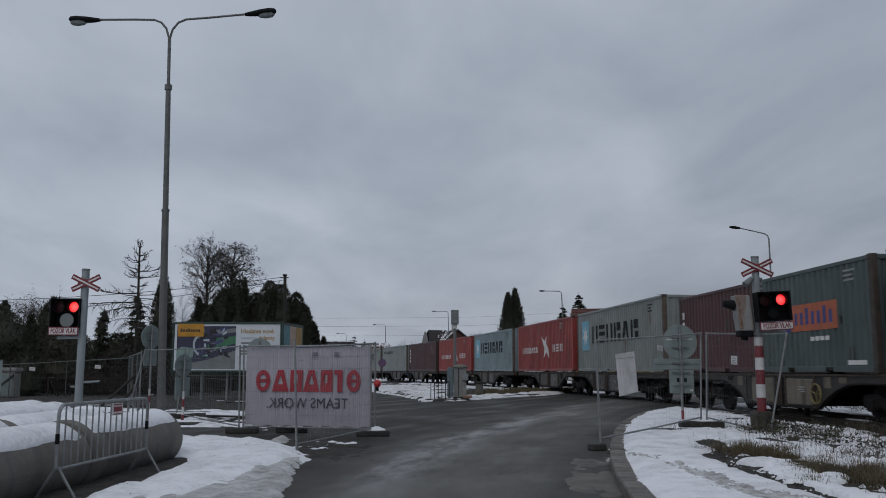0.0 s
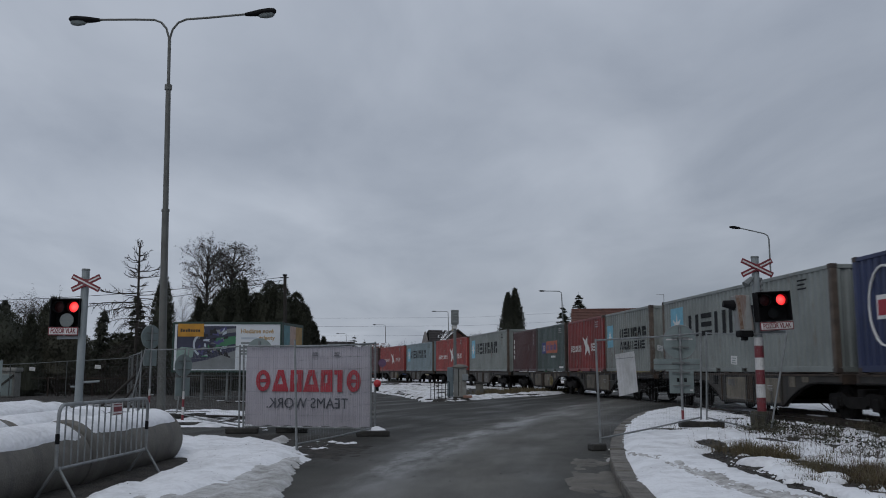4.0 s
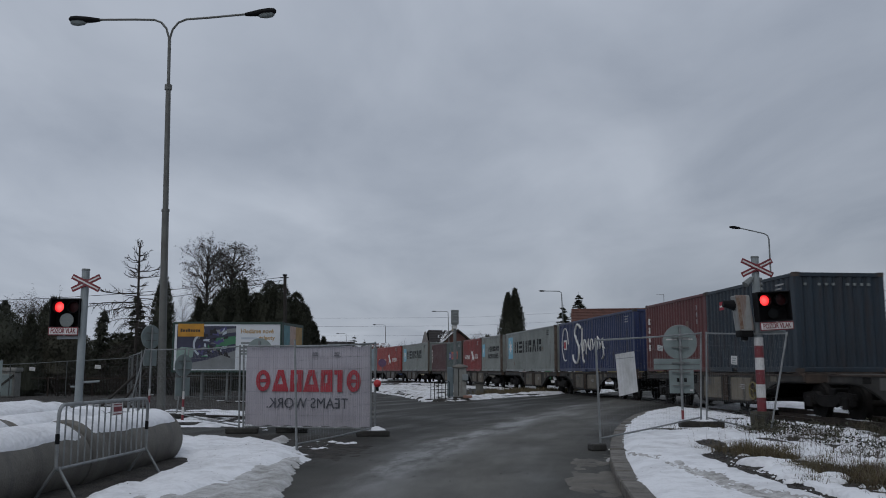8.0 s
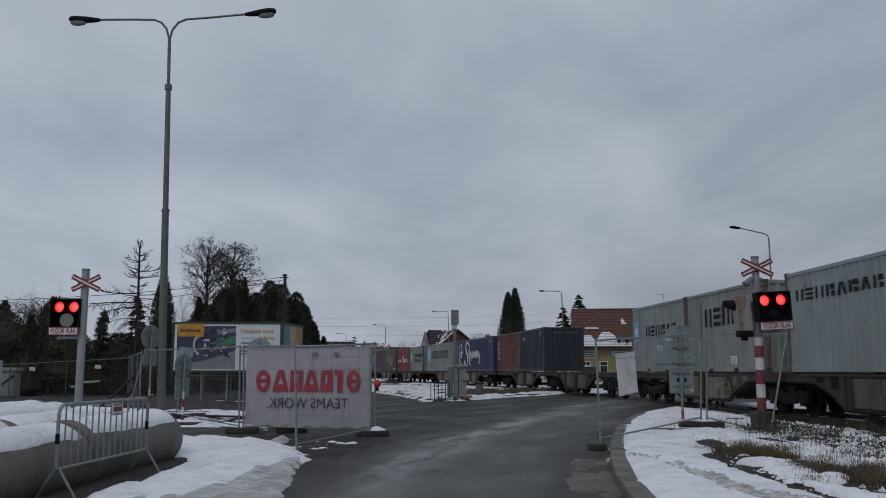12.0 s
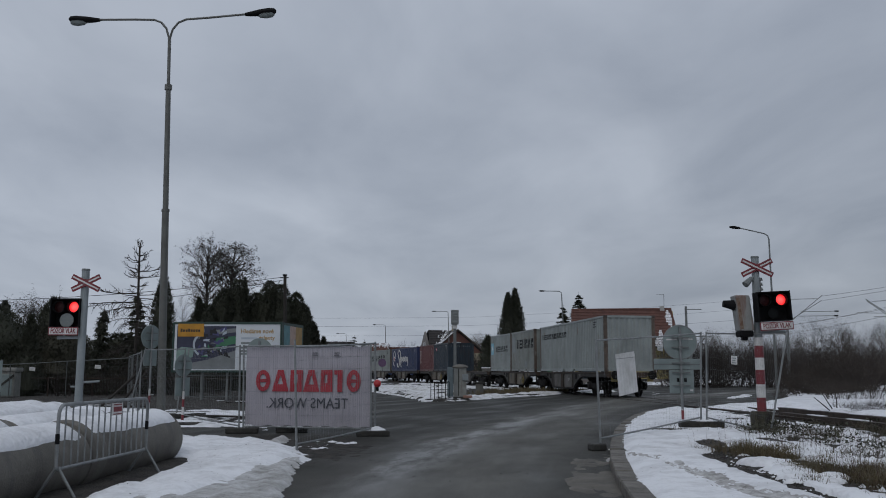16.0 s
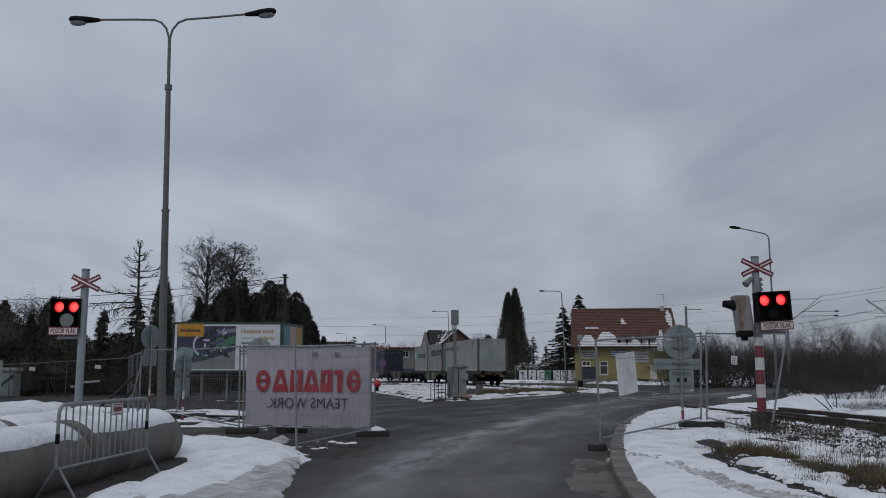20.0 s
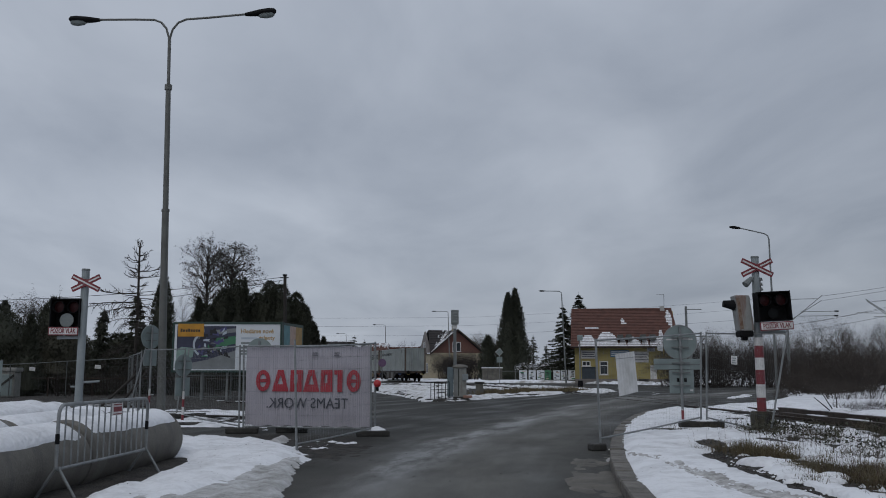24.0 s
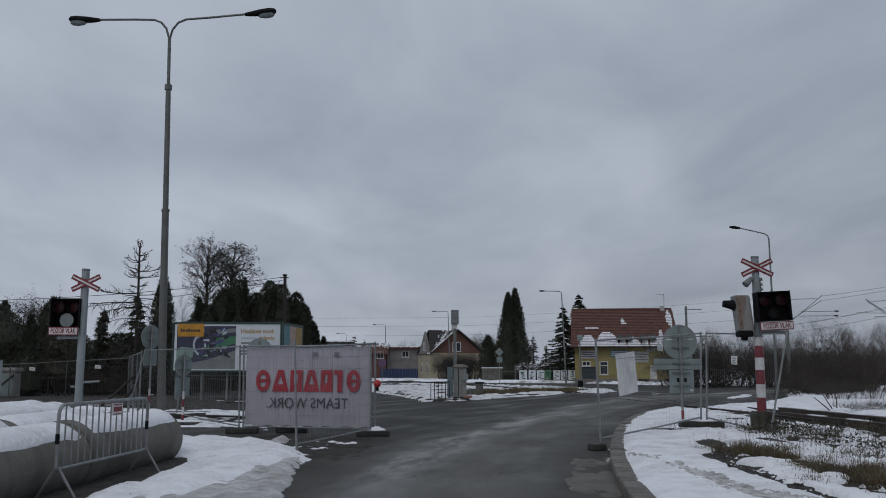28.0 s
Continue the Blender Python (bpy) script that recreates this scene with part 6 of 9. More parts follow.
def street_mast():
    s = thing("street_lamp", pose(-8.56, 27.0, 0.0), "tall grey twin-armed steel street lamp mast", "street lamp")
    top = -0.27
    lean = lambda z: top * z / 12.0
    part("lower_mast", M().tube([(0, 0, -0.05), (lean(6.36), 0, 6.36)], 0.128, 14, 0.105), MASTDARK, s, soft=True)
    part("mid_mast", M().tube([(lean(6.3), 0, 6.3), (lean(10.36), 0, 10.36)], 0.088, 12, 0.08), MASTDARK, s, soft=True)
    part("collar", M().disc((lean(10.36), 0, 10.36), 0.115, (0, 0, 1), 0.16, 12), MASTDARK, s)
    part("collar", M().disc((lean(6.36), 0, 6.36), 0.122, (0, 0, 1), 0.08, 12), MASTDARK, s)
    part("upper_mast", M().tube([(lean(10.3), 0, 10.3), (lean(12.0), 0, 12.0)], 0.052, 10), MASTDARK, s, soft=True)
    left = [(-0.27, 0, 11.95), (-0.38, 0, 12.32), (-0.55, 0, 12.53), (-0.78, 0, 12.62), (-1.4, 0, 12.63), (-2.6, 0, 12.62)]
    right = [(-0.27, 0, 11.95), (-0.18, 0, 12.3), (0.0, 0, 12.53), (0.25, 0, 12.64), (1.0, 0, 12.70), (2.2, 0, 12.82)]
    part("arm", M().tube(left, 0.036, 8), MASTDARK, s, soft=True)
    part("arm", M().tube(right, 0.036, 8), MASTDARK, s, soft=True)
    for sgn, x0, z0, tilt in ((-1, -2.55, 12.615, 0.0), (1, 2.15, 12.815, 0.10)):
        rows = []
        for k, (u, w, up, dn) in enumerate(((0, 0.05, 0.05, 0.06), (0.15, 0.09, 0.07, 0.08), (0.45, 0.14, 0.11, 0.10), (0.75, 0.16, 0.13, 0.10), (0.93, 0.13, 0.11, 0.08), (0.99, 0.05, 0.05, 0.02))):
            rows.append([(x0 + sgn * u, w * math.cos(a), z0 + tilt * u + (up if math.sin(a) > 0 else dn) * math.sin(a)) for a in (2 * math.pi * i / 12 for i in range(13))])
        head = part("lamp_head", M().grid(rows if sgn < 0 else [r[::-1] for r in rows]), BLACK, s, "dark boat-shaped lamp head", soft=True)
        rows = []
        for u, w, dn in ((0.42, 0.02, 0.08), (0.5, 0.10, 0.15), (0.7, 0.12, 0.19), (0.88, 0.10, 0.16), (0.94, 0.02, 0.08)):
            rows.append([(x0 + sgn * u, w * math.cos(a), z0 + tilt * u - 0.06 + dn * 0.75 * math.sin(a)) for a in (math.pi + math.pi * i / 8 for i in range(9))])
        part("glass_bowl", M().grid(rows if sgn < 0 else [r[::-1] for r in rows]), LENS_GREY, head, "pale glass bowl", soft=True)


street_mast()


# ---- signs seen from behind ----
def striped_pole(s, z_top, r=0.03, striped_to=0.85, z0=0.0):
    part("pole", M().tube([(0, 0, z0 + striped_to), (0, 0, z_top)], r, 10), ZINC, s, soft=True)
    k, z = 0, z0
    while z < z0 + striped_to - 0.02:
        part("pole_band", M().tube([(0, 0, z), (0, 0, z + 0.21)], r + 0.002, 10), RED if k % 2 == 0 else WHITE, s, "red pole band" if k % 2 == 0 else "white pole band")
        z += 0.21
        k += 1


def sign_right():
    s = thing("road_sign", pose(5.535, 20.5, 0.15), "grey back of a round road sign above two plates", "road sign", "road signs seen from behind")
    striped_pole(s, 2.28, 0.03, 0.22, 0.15)
    part("pole_foot", M().tube([(0, 0, -0.05), (0, 0, 0.15)], 0.032, 10), WHITE, s)
    part("round_plate", M().disc((0.0, 0.05, 1.92), 0.395, (0, 1, 0), 0.02, 36), SIGNBACK, s, soft=True)
    part("rim", M().tube([(0.395 * math.cos(a), 0.04, 1.92 + 0.395 * math.sin(a)) for a in (2 * math.pi * k / 36 for k in range(37))], 0.012, 5), ZINC, s)
    for z0, z1 in ((1.285, 1.400), (1.412, 1.535)):
        part("arrow_plate", M().box(-0.62, 0.04, z0, 0.50, 0.055, z1, 0.006), SIGNBACK, s, "long grey plate back")
    part("plate_rail", M().box(-0.6, 0.028, 1.398, 0.48, 0.039, 1.414), MASTGREY, s)
    part("lower_plate", M().box(-0.27, 0.04, 0.74, 0.30, 0.055, 1.27, 0.006), SIGNBACK, s, "square grey plate back")
    for z in (2.02, 1.80, 1.44, 1.22, 0.92):
        part("clamp", M().box(-0.2, -0.005, z - 0.015, 0.2, 0.036, z + 0.015).box(-0.05, -0.04, z - 0.03, 0.05, 0.0, z + 0.03), MASTGREY, s)
    for x0, x1, z in ((-0.32, -0.06, 1.965), (0.06, 0.30, 1.975)):
        part("sticker_bars", M().box(x0, 0.033, z, x1, 0.039, z + 0.03), WHITE, s, "small white sticker bars")
    m = M()
    for k in range(3):
        m.box(-0.10 + 0.085 * k, 0.031, 1.0, -0.04 + 0.085 * k, 0.038, 1.09)
    part("stencil_bars", m, BLACK, s, "black stencilled bars")
    part("sticker", M().box(0.2, 0.031, 0.79, 0.27, 0.038, 0.83), WHITE, s)


def sign_small(x, y, r, z_c, label, rect=False, squash=1.0, striped=True):
    s = thing("road_sign", pose(x, y, 0.0, 0, 0, 0 if squash == 1 else 58), label, "road sign", "road signs seen from behind")
    if striped:
        striped_pole(s, z_c + r * 0.8, 0.032, 0.84)
    else:
        part("pole", M().tube([(0, 0, -0.05), (0, 0, z_c + r * 0.8)], 0.032, 10), ZINC, s, soft=True)
    part("round_plate", M().disc((0, 0.05, z_c), r, (0, 1, 0), 0.02, 30), SIGNBACK, s, soft=True)
    for q in (-0.115, 0.115):
        part("clamp", M().box(-0.2, 0.0, z_c + q - 0.015, 0.2, 0.036, z_c + q + 0.015), MASTGREY, s)
    if rect:
        part("lower_plate", M().box(-0.25, 0.04, z_c - r - 0.52, 0.25, 0.055, z_c - r - 0.03, 0.006), SIGNBACK, s, "square grey plate back")


sign_right()
sign_small(-9.00, 27.2, 0.37, 2.42, "grey back of a turned round road sign on a striped pole", rect=True, squash=0.7)
sign_small(-7.02, 24.0, 0.30, 1.53, "grey back of a round road sign with a plate below", rect=True, squash=0.7)
sign_small(-5.05, 24.2, 0.36, 1.92, "grey back of a round road sign behind the banner", rect=True, striped=False)


# ---- concrete pipes under snow ----
def pipe(a, b, r, label, bell_at=1, snow=True, cut=0.05):
    a, b = Vector(a), Vector(b)
    L = (b - a).length
    d = b - a
    p = thing("concrete_pipe", pose(a.x, a.y, a.z, 0, 0, math.degrees(math.atan2(-d.x, d.y))), label, "concrete pipe", "concrete pipes")
    n = 40
    prof = [(0.06, 0), (r - 0.10, 0.0), (r - 0.10, 0.0), (r - 0.02, 0.0), (r, 0.02), (r, L - 0.42), (r + 0.008, L - 0.42), (r + 0.034, L - 0.33), (r + 0.036, L - 0.06), (r + 0.012, L - 0.01), (r - 0.02, L), (r - 0.07, L), (r - 0.08, L - 0.12), (r - 0.10, L - 0.14), (r - 0.10, L * 0.4)]
    prof = [(q, L - y) for q, y in prof[3:]][::-1] if bell_at == 0 else prof[3:]
    rows = [[(q * math.cos(t), y, r + q * math.sin(t)) for t in (2 * math.pi * k / n for k in range(n + 1))] for q, y in prof]
    part("barrel", M().grid(rows), CONCRETE, p, soft=True)
    rows = [[((r - 0.11) * math.cos(t), y, r + (r - 0.11) * math.sin(t)) for t in (2 * math.pi * k / n for k in range(n + 1))] for y in (0.02, L - 0.14)]
    part("bore", M().grid(rows[::-1]), DARKSTONE, p, "dark hollow bore", soft=True)
    part("near_rim", M().grid([[(q * math.cos(t), 0.001, r + q * math.sin(t)) for t in (2 * math.pi * k / n for k in range(n + 1))] for q in (r - 0.11, r - 0.02)]), CONCRETE, p)
    if snow:
        rows = []
        m_rows = 46
        for i in range(m_rows + 1):
            lo, hi = (0.14, L - 0.05) if bell_at == 0 else (0.03, L - 0.14)
            y = lo + (hi - lo) * i / m_rows
            rr = r + 0.036 * (y < 0.40 if bell_at == 0 else y > L - 0.40)
            half = 0.92 + 0.10 * noise.noise((y * 1.3 + a.x * 3, a.y, 1)) + 0.05 * noise.noise((y * 5, a.x, 2))
            row = []
            for j in range(17):
                v = j / 8 - 1
                t = math.pi / 2 + v * half
                thick = 0.055 * (1 - v ** 4) ** 0.6 * (1 + 0.16 * noise.noise((y * 2.2, v * 2, a.x))) - 0.008
                ends = min(1, min(i, m_rows - i) / 2)
                q = rr - 0.008 + (thick + 0.008) * ends
                row.append((q * math.cos(t), y, r + q * math.sin(t)))
            rows.append(row)
        part("snow_cap", M().grid(rows), SNOW, p, "thick cap of wet snow", soft=True)
    return p


pipe((-4.88, 7.0, -0.09), (-4.70, 10.97, -0.09), 0.41, "grey concrete drain pipe capped with snow", bell_at=0)
pipe((-4.72, 11.0, -0.09), (-4.54, 14.2, -0.09), 0.42, "grey concrete drain pipe with snow behind the barrier", bell_at=0)
pipe((-5.95, 7.6, -0.09), (-5.85, 11.6, -0.09), 0.42, "concrete pipe in the second row under snow")
pipe((-5.84, 11.7, -0.09), (-5.75, 14.6, -0.09), 0.42, "concrete pipe in the second row under snow")
pipe((-6.98, 9.2, 0.0), (-6.92, 16.1, 0.0), 0.395, "concrete pipe in the back row under snow")
pipe((-8.1, 10.2, 0.0), (-8.02, 17.6, 0.0), 0.385, "concrete pipe in the back row under snow")


def barrier():
    """Crowd barrier of bent steel tube on two splayed feet."""
    a, b = Vector((-4.195, 9.72, 0)), Vector((-4.06, 12.22, 0))
    d = b - a
    s = thing("crowd_barrier", pose(a.x, a.y, 0, 0, 0, math.degrees(math.atan2(d.y, d.x))), "galvanised steel crowd barrier with a small red tag", "barrier")
    L, z0, z1, r = d.length, 0.33, 1.02, 0.12
    pts = [(0, 0, z0), (0, 0, z1 - r)] + [(r - r * math.cos(t), 0, z1 - r + r * math.sin(t)) for t in (math.pi / 2 * k / 4 for k in range(1, 5))]
    pts += [(L - p[0], 0, p[2]) for p in pts[::-1]]
    part("frame_tube", M().tube(pts, 0.021, 8), ZINC, s, soft=True)
    part("bottom_rail", M().tube([(0, 0, z0), (L, 0, z0)], 0.018, 8), ZINC, s, soft=True)
    for k in range(1, 15):
        x = L * k / 15
        part("bar", M().tube([(x, 0, z0), (x, 0, z1 - 0.01)], 0.0095, 6), ZINC, s)
    for x in (0.03, L - 0.03):
        part("foot", M().tube([(x, -0.22, 0.02), (x, -0.012, z0 + 0.02), (x, 0.012, z0 + 0.02), (x, 0.22, 0.02)], 0.017, 8), ZINC, s, soft=True)
    for x in (0.0, L):
        part("hook_band", M().tube([(x, 0, 0.60), (x, 0, 0.71)], 0.025, 8), BLACK, s, "black rubber band")
    t = part("tag", M().box(1.30, -0.032, 0.84, 1.60, -0.024, 0.99), WHITE, s, "white tag with red bars")
    for z, h in ((0.85, 0.012), (0.885, 0.06), (0.965, 0.014)):
        part("tag_bar", M().box(1.33, -0.036, z, 1.57, -0.0325, z + h), RED, t)


barrier()


# ---- weeds on the right-hand verge ----
def blades(name, spots, mat, label, n_each, tall, lean, seed, wide=0.006):
    rnd = random.Random(seed)
    m = M()
    for (x, y, spread) in spots:
        z = float(level(np.array([x]), np.array([y]))[0]) + 0.10
        for _ in range(n_each):
            bx, by = x + rnd.gauss(0, spread), y + rnd.gauss(0, spread)
            h = tall * rnd.uniform(0.45, 1.25)
            a = rnd.uniform(0, 6.283)
            dx, dy = math.cos(a) * lean * h * rnd.random(), math.sin(a) * lean * h * rnd.random()
            w = wide * rnd.uniform(0.6, 1.4)
            wx, wy = -math.sin(a) * w, math.cos(a) * w
            m.add([(bx - wx, by - wy, z), (bx + wx, by + wy, z), (bx + dx * 0.5 + wx * 0.7, by + dy * 0.5 + wy * 0.7, z + h * 0.62), (bx + dx * 0.5 - wx * 0.7, by + dy * 0.5 - wy * 0.7, z + h * 0.62),
                   (bx + dx * 1.3, by + dy * 1.3, z + h * (1 - 0.3 * lean))], [(0, 1, 2, 3), (3, 2, 4)])
    return solid(name, m, mat, label, "grass" if "grass" in name else "weeds", "stuff")


def weeds():
    rnd = random.Random(17)
    spots = []
    for _ in range(190):
        y = rnd.uniform(8.4, 14.3)
        x = float(np.interp(y, GRASS_Y, GRASS_X)) + rnd.gauss(0, 0.36)
        if noise.noise((x * 2.2, y * 1.3, 3.0)) > -0.02:
            spots.append((x, y, 0.075))
    blades("dead_grass", spots, STRAW, "tufts of straw-coloured dead grass in thin snow", 34, 0.20, 1.2, 18, 0.0022)
    blades("dead_grass", [(x + rnd.gauss(0, 0.1), y + rnd.gauss(0, 0.1), 0.10) for x, y, _ in spots], OLIVE, "olive matted grass among the straw", 34, 0.12, 1.7, 29, 0.003)
    blades("dead_grass", [(4.75 + rnd.gauss(0, 0.22), 13.7 + rnd.gauss(0, 0.3), 0.08) for _ in range(16)], STRAW, "taller straw-coloured grass tuft in the snow", 50, 0.25, 0.8, 28, 0.003)
    blades("dead_grass", [(rnd.uniform(5.5, 6.6), rnd.uniform(9.5, 13.2), 0.12) for _ in range(26)], OLIVE, "thick olive-brown grass by the verge", 34, 0.20, 1.2, 38, 0.003)
    low = [(5.05 + rnd.gauss(0, 0.28), rnd.uniform(8.8, 11.2), 0.10) for _ in range(60)]
    blades("dead_grass", low, STRAW, "straggling straw-brown grass at the verge corner", 26, 0.22, 1.1, 41, 0.0026)
    blades("dead_grass", low, REDSTALK, "brown dead grass at the verge corner", 18, 0.20, 1.3, 42, 0.003)
    spots = [(rnd.uniform(5.2, 11), rnd.uniform(10, 21), 0.25) for _ in range(150)]
    blades("dry_weeds", spots, WEED, "sparse dry brown weed stalks standing in snow", 6, 0.30, 0.9, 19, 0.0024)
    spots = [(rnd.uniform(4.5, 8.5), rnd.uniform(9, 15.5), 0.3) for _ in range(130)]
    blades("dry_weeds", spots, REDSTALK, "tall thin reddish dead stalks above the snow", 4, 0.40, 0.5, 31, 0.0020)
    spots = [(6.5 + rnd.gauss(0, 0.3), 18.2 + rnd.gauss(0, 0.3), 0.1) for _ in range(16)]
    spots += [(5.3 + rnd.gauss(0, 0.5), 18.6 + rnd.gauss(0, 0.4), 0.1) for _ in range(9)]
    blades("dry_weeds", spots, WEED, "dark weeds round the foot of the signal", 44, 0.20, 1.0, 20, 0.003)
    spots = []
    for _ in range(30):
        cx, cy = rnd.uniform(5.8, 12), rnd.uniform(12.0, 20)
        spots += [(cx + rnd.gauss(0, 0.2), cy + rnd.gauss(0, 0.2), 0.09) for _ in range(4)]
    blades("dry_weeds", spots, WEED, "dark weed clumps along the railway track", 40, 0.17, 1.4, 23, 0.0035)
    spots = [(rnd.uniform(0.4, 8.6), 0, 0.25) for _ in range(60)]
    spots = [(x, 42.8 + 1.05 * x + rnd.uniform(0.6, 5.0), s) for x, _, s in spots]
    blades("dead_grass", spots, STRAW, "rough brown grass on the traffic island", 30, 0.32, 0.6, 24, 0.012)


weeds()


def leafy_weeds():
    """Low dark-green weeds between grass and track."""
    rnd = random.Random(37)
    m = M()
    for k in range(50):
        cx, cy = rnd.uniform(6.0, 10.6), rnd.uniform(13.2, 18.6)
        if k < 14:
            cx, cy = 6.6 + rnd.gauss(0, 0.45), 17.7 + rnd.gauss(0, 0.5)
        z = float(level(np.array([cx]), np.array([cy]))[0]) + 0.10
        tall = rnd.uniform(0.10, 0.26)
        for _ in range(rnd.randint(40, 90)):
            v = rnd.random()
            q = (cx + rnd.gauss(0, 0.10), cy + rnd.gauss(0, 0.10), z + tall * v)
            s, a = rnd.uniform(0.03, 0.085), rnd.uniform(0, 6.283)
            d = (math.cos(a) * s, math.sin(a) * s, s * rnd.uniform(-0.3, 0.9))
            m.add([q, (q[0] + d[0] * 0.5 - d[1] * 0.3, q[1] + d[1] * 0.5 + d[0] * 0.3, q[2] + d[2] * 0.6), (q[0] + d[0], q[1] + d[1], q[2] + d[2]), (q[0] + d[0] * 0.5 + d[1] * 0.3, q[1] + d[1] * 0.5 - d[0] * 0.3, q[2] + d[2] * 0.4)], [(0, 1, 2, 3)])
    return solid("leafy_weeds", m, GREENWEED, "low dark-green weeds poking through snow", "weeds", "stuff")


GREENWEED = material("dark_green_weeds", (0.030, 0.036, 0.020), (0.052, 0.046, 0.028), rough=0.85, scale=2, fine=12, bump=0.1)
leafy_weeds()


def verge_plank():
    t = thing("timber_plank", pose(5.74, 15.05, 0.17, 0, 2, -80), "flat weathered plank lying in grass and snow", "plank")
    part("board", M().box(-0.68, -0.11, 0, 0.68, 0.11, 0.05, 0.008), TIMBER, t)


verge_plank()


def sticks():
    for k, (x, tx, tz) in enumerate(((12.1, 11.55, 0.60), (12.15, 11.85, 0.66), (12.2, 12.25, 0.62))):
        t = thing("dead_branch", pose(x, 27.5, 0.10), "dead branch sticking up out of the snow", "branch", "dead branches")
        part("stem", M().tube([(0, 0, 0), ((tx - x) * 0.6, 0.05, tz * 0.5), (tx - x, 0.1, tz - 0.1)], 0.022, 6, 0.010), TIMBER, t)


sticks()


def site_bits():
    b = thing("timber_brace", pose(-9.7, 28.0, 0.0), "dark slanting timber brace against the fence", "brace")
    part("beam", M().tube([(-0.75, 0, 0.0), (0.35, 0.2, 1.45)], 0.05, 6), TIMBER, b)
    b = thing("timber_brace", pose(-11.0, 30.5, 0.0), "dark slanting timber brace against the fence", "brace")
    part("beam", M().tube([(-0.9, 0, 0.0), (0.5, 0.2, 1.4)], 0.05, 6), TIMBER, b)
    g = thing("site_board", pose(-21.9, 43.1, 0.0, 0, 0, -18), "pale grey board fixed to the site fence", "board")
    part("board", M().box(-0.4, -0.06, 0.35, 0.55, -0.03, 1.85, 0.01), SIGNBACK, g)
    for x in (-0.3, 0.45):
        part("post", M().box(x - 0.03, -0.03, 0.0, x + 0.03, 0.03, 1.9), MASTGREY, g)


site_bits()


# ---- plants ----
def twig(m, p, q, r0, r1):
    """A thin three-sided stick."""
    dx, dy, dz = q[0] - p[0], q[1] - p[1], q[2] - p[2]
    L = math.sqrt(dx * dx + dy * dy + dz * dz) or 1e-6
    if abs(dz) < 0.9 * L:
        ux, uy, uz = -dy, dx, 0.0
    else:
        ux, uy, uz = 0.0, -dz, dy
    k = math.sqrt(ux * ux + uy * uy + uz * uz) or 1e-6
    ux, uy, uz = ux / k, uy / k, uz / k
    vx, vy, vz = (dy * uz - dz * uy) / L, (dz * ux - dx * uz) / L, (dx * uy - dy * ux) / L
    o = len(m.v)
    for c, r in ((p, r0), (q, r1)):
        for a, b in ((1.0, 0.0), (-0.5, 0.866), (-0.5, -0.866)):
            m.v.append((c[0] + r * (a * ux + b * vx), c[1] + r * (a * uy + b * vy), c[2] + r * (a * uz + b * vz)))
    m.f.extend([(o, o + 1, o + 4, o + 3), (o + 1, o + 2, o + 5, o + 4), (o + 2, o, o + 3, o + 5)])


def leaf(m, c, d, s, rnd):
    """A small pointed clump."""
    ax, ay, az = rnd.uniform(-1, 1), rnd.uniform(-1, 1), rnd.uniform(-0.5, 0.5)
    m.add([(c[0] + ax * s * 0.5, c[1] + ay * s * 0.5, c[2] + az * s * 0.3), (c[0] - ay * s * 0.45, c[1] + ax * s * 0.45, c[2] - 0.1 * s), (c[0] + d[0] * s, c[1] + d[1] * s, c[2] + d[2] * s)], [(0, 1, 2)])


def grow(m, p, d, length, r, depth, rnd, spread, up, tips, kids=(2, 4), bend=0.25):
    """A limb that forks again and again."""
    steps = 3 if depth > 1 else 2
    q = Vector(p)
    d = Vector(d).normalized()
    r0 = r
    for i in range(steps):
        d = (d + Vector((rnd.gauss(0, bend), rnd.gauss(0, bend), rnd.gauss(0, bend) + up))).normalized()
        n = q + d * (length / steps)
        r1 = r * (1 - 0.45 * (i + 1) / steps)
        twig(m, q, n, r0, r1)
        r0, q = r1, n
        if depth > 0 and i >= (1 if depth > 2 else 0):
            for _ in range(rnd.randint(*kids) if i == steps - 1 else rnd.randint(0, 2)):
                a = Vector((rnd.gauss(0, 1), rnd.gauss(0, 1), rnd.gauss(0, 0.6))).normalized()
                grow(m, q, (d + a * spread).normalized(), length * rnd.uniform(0.5, 0.78), r1 * 0.72, depth - 1, rnd, spread, up, tips, kids, bend)
    if depth == 0:
        tips.append(q)


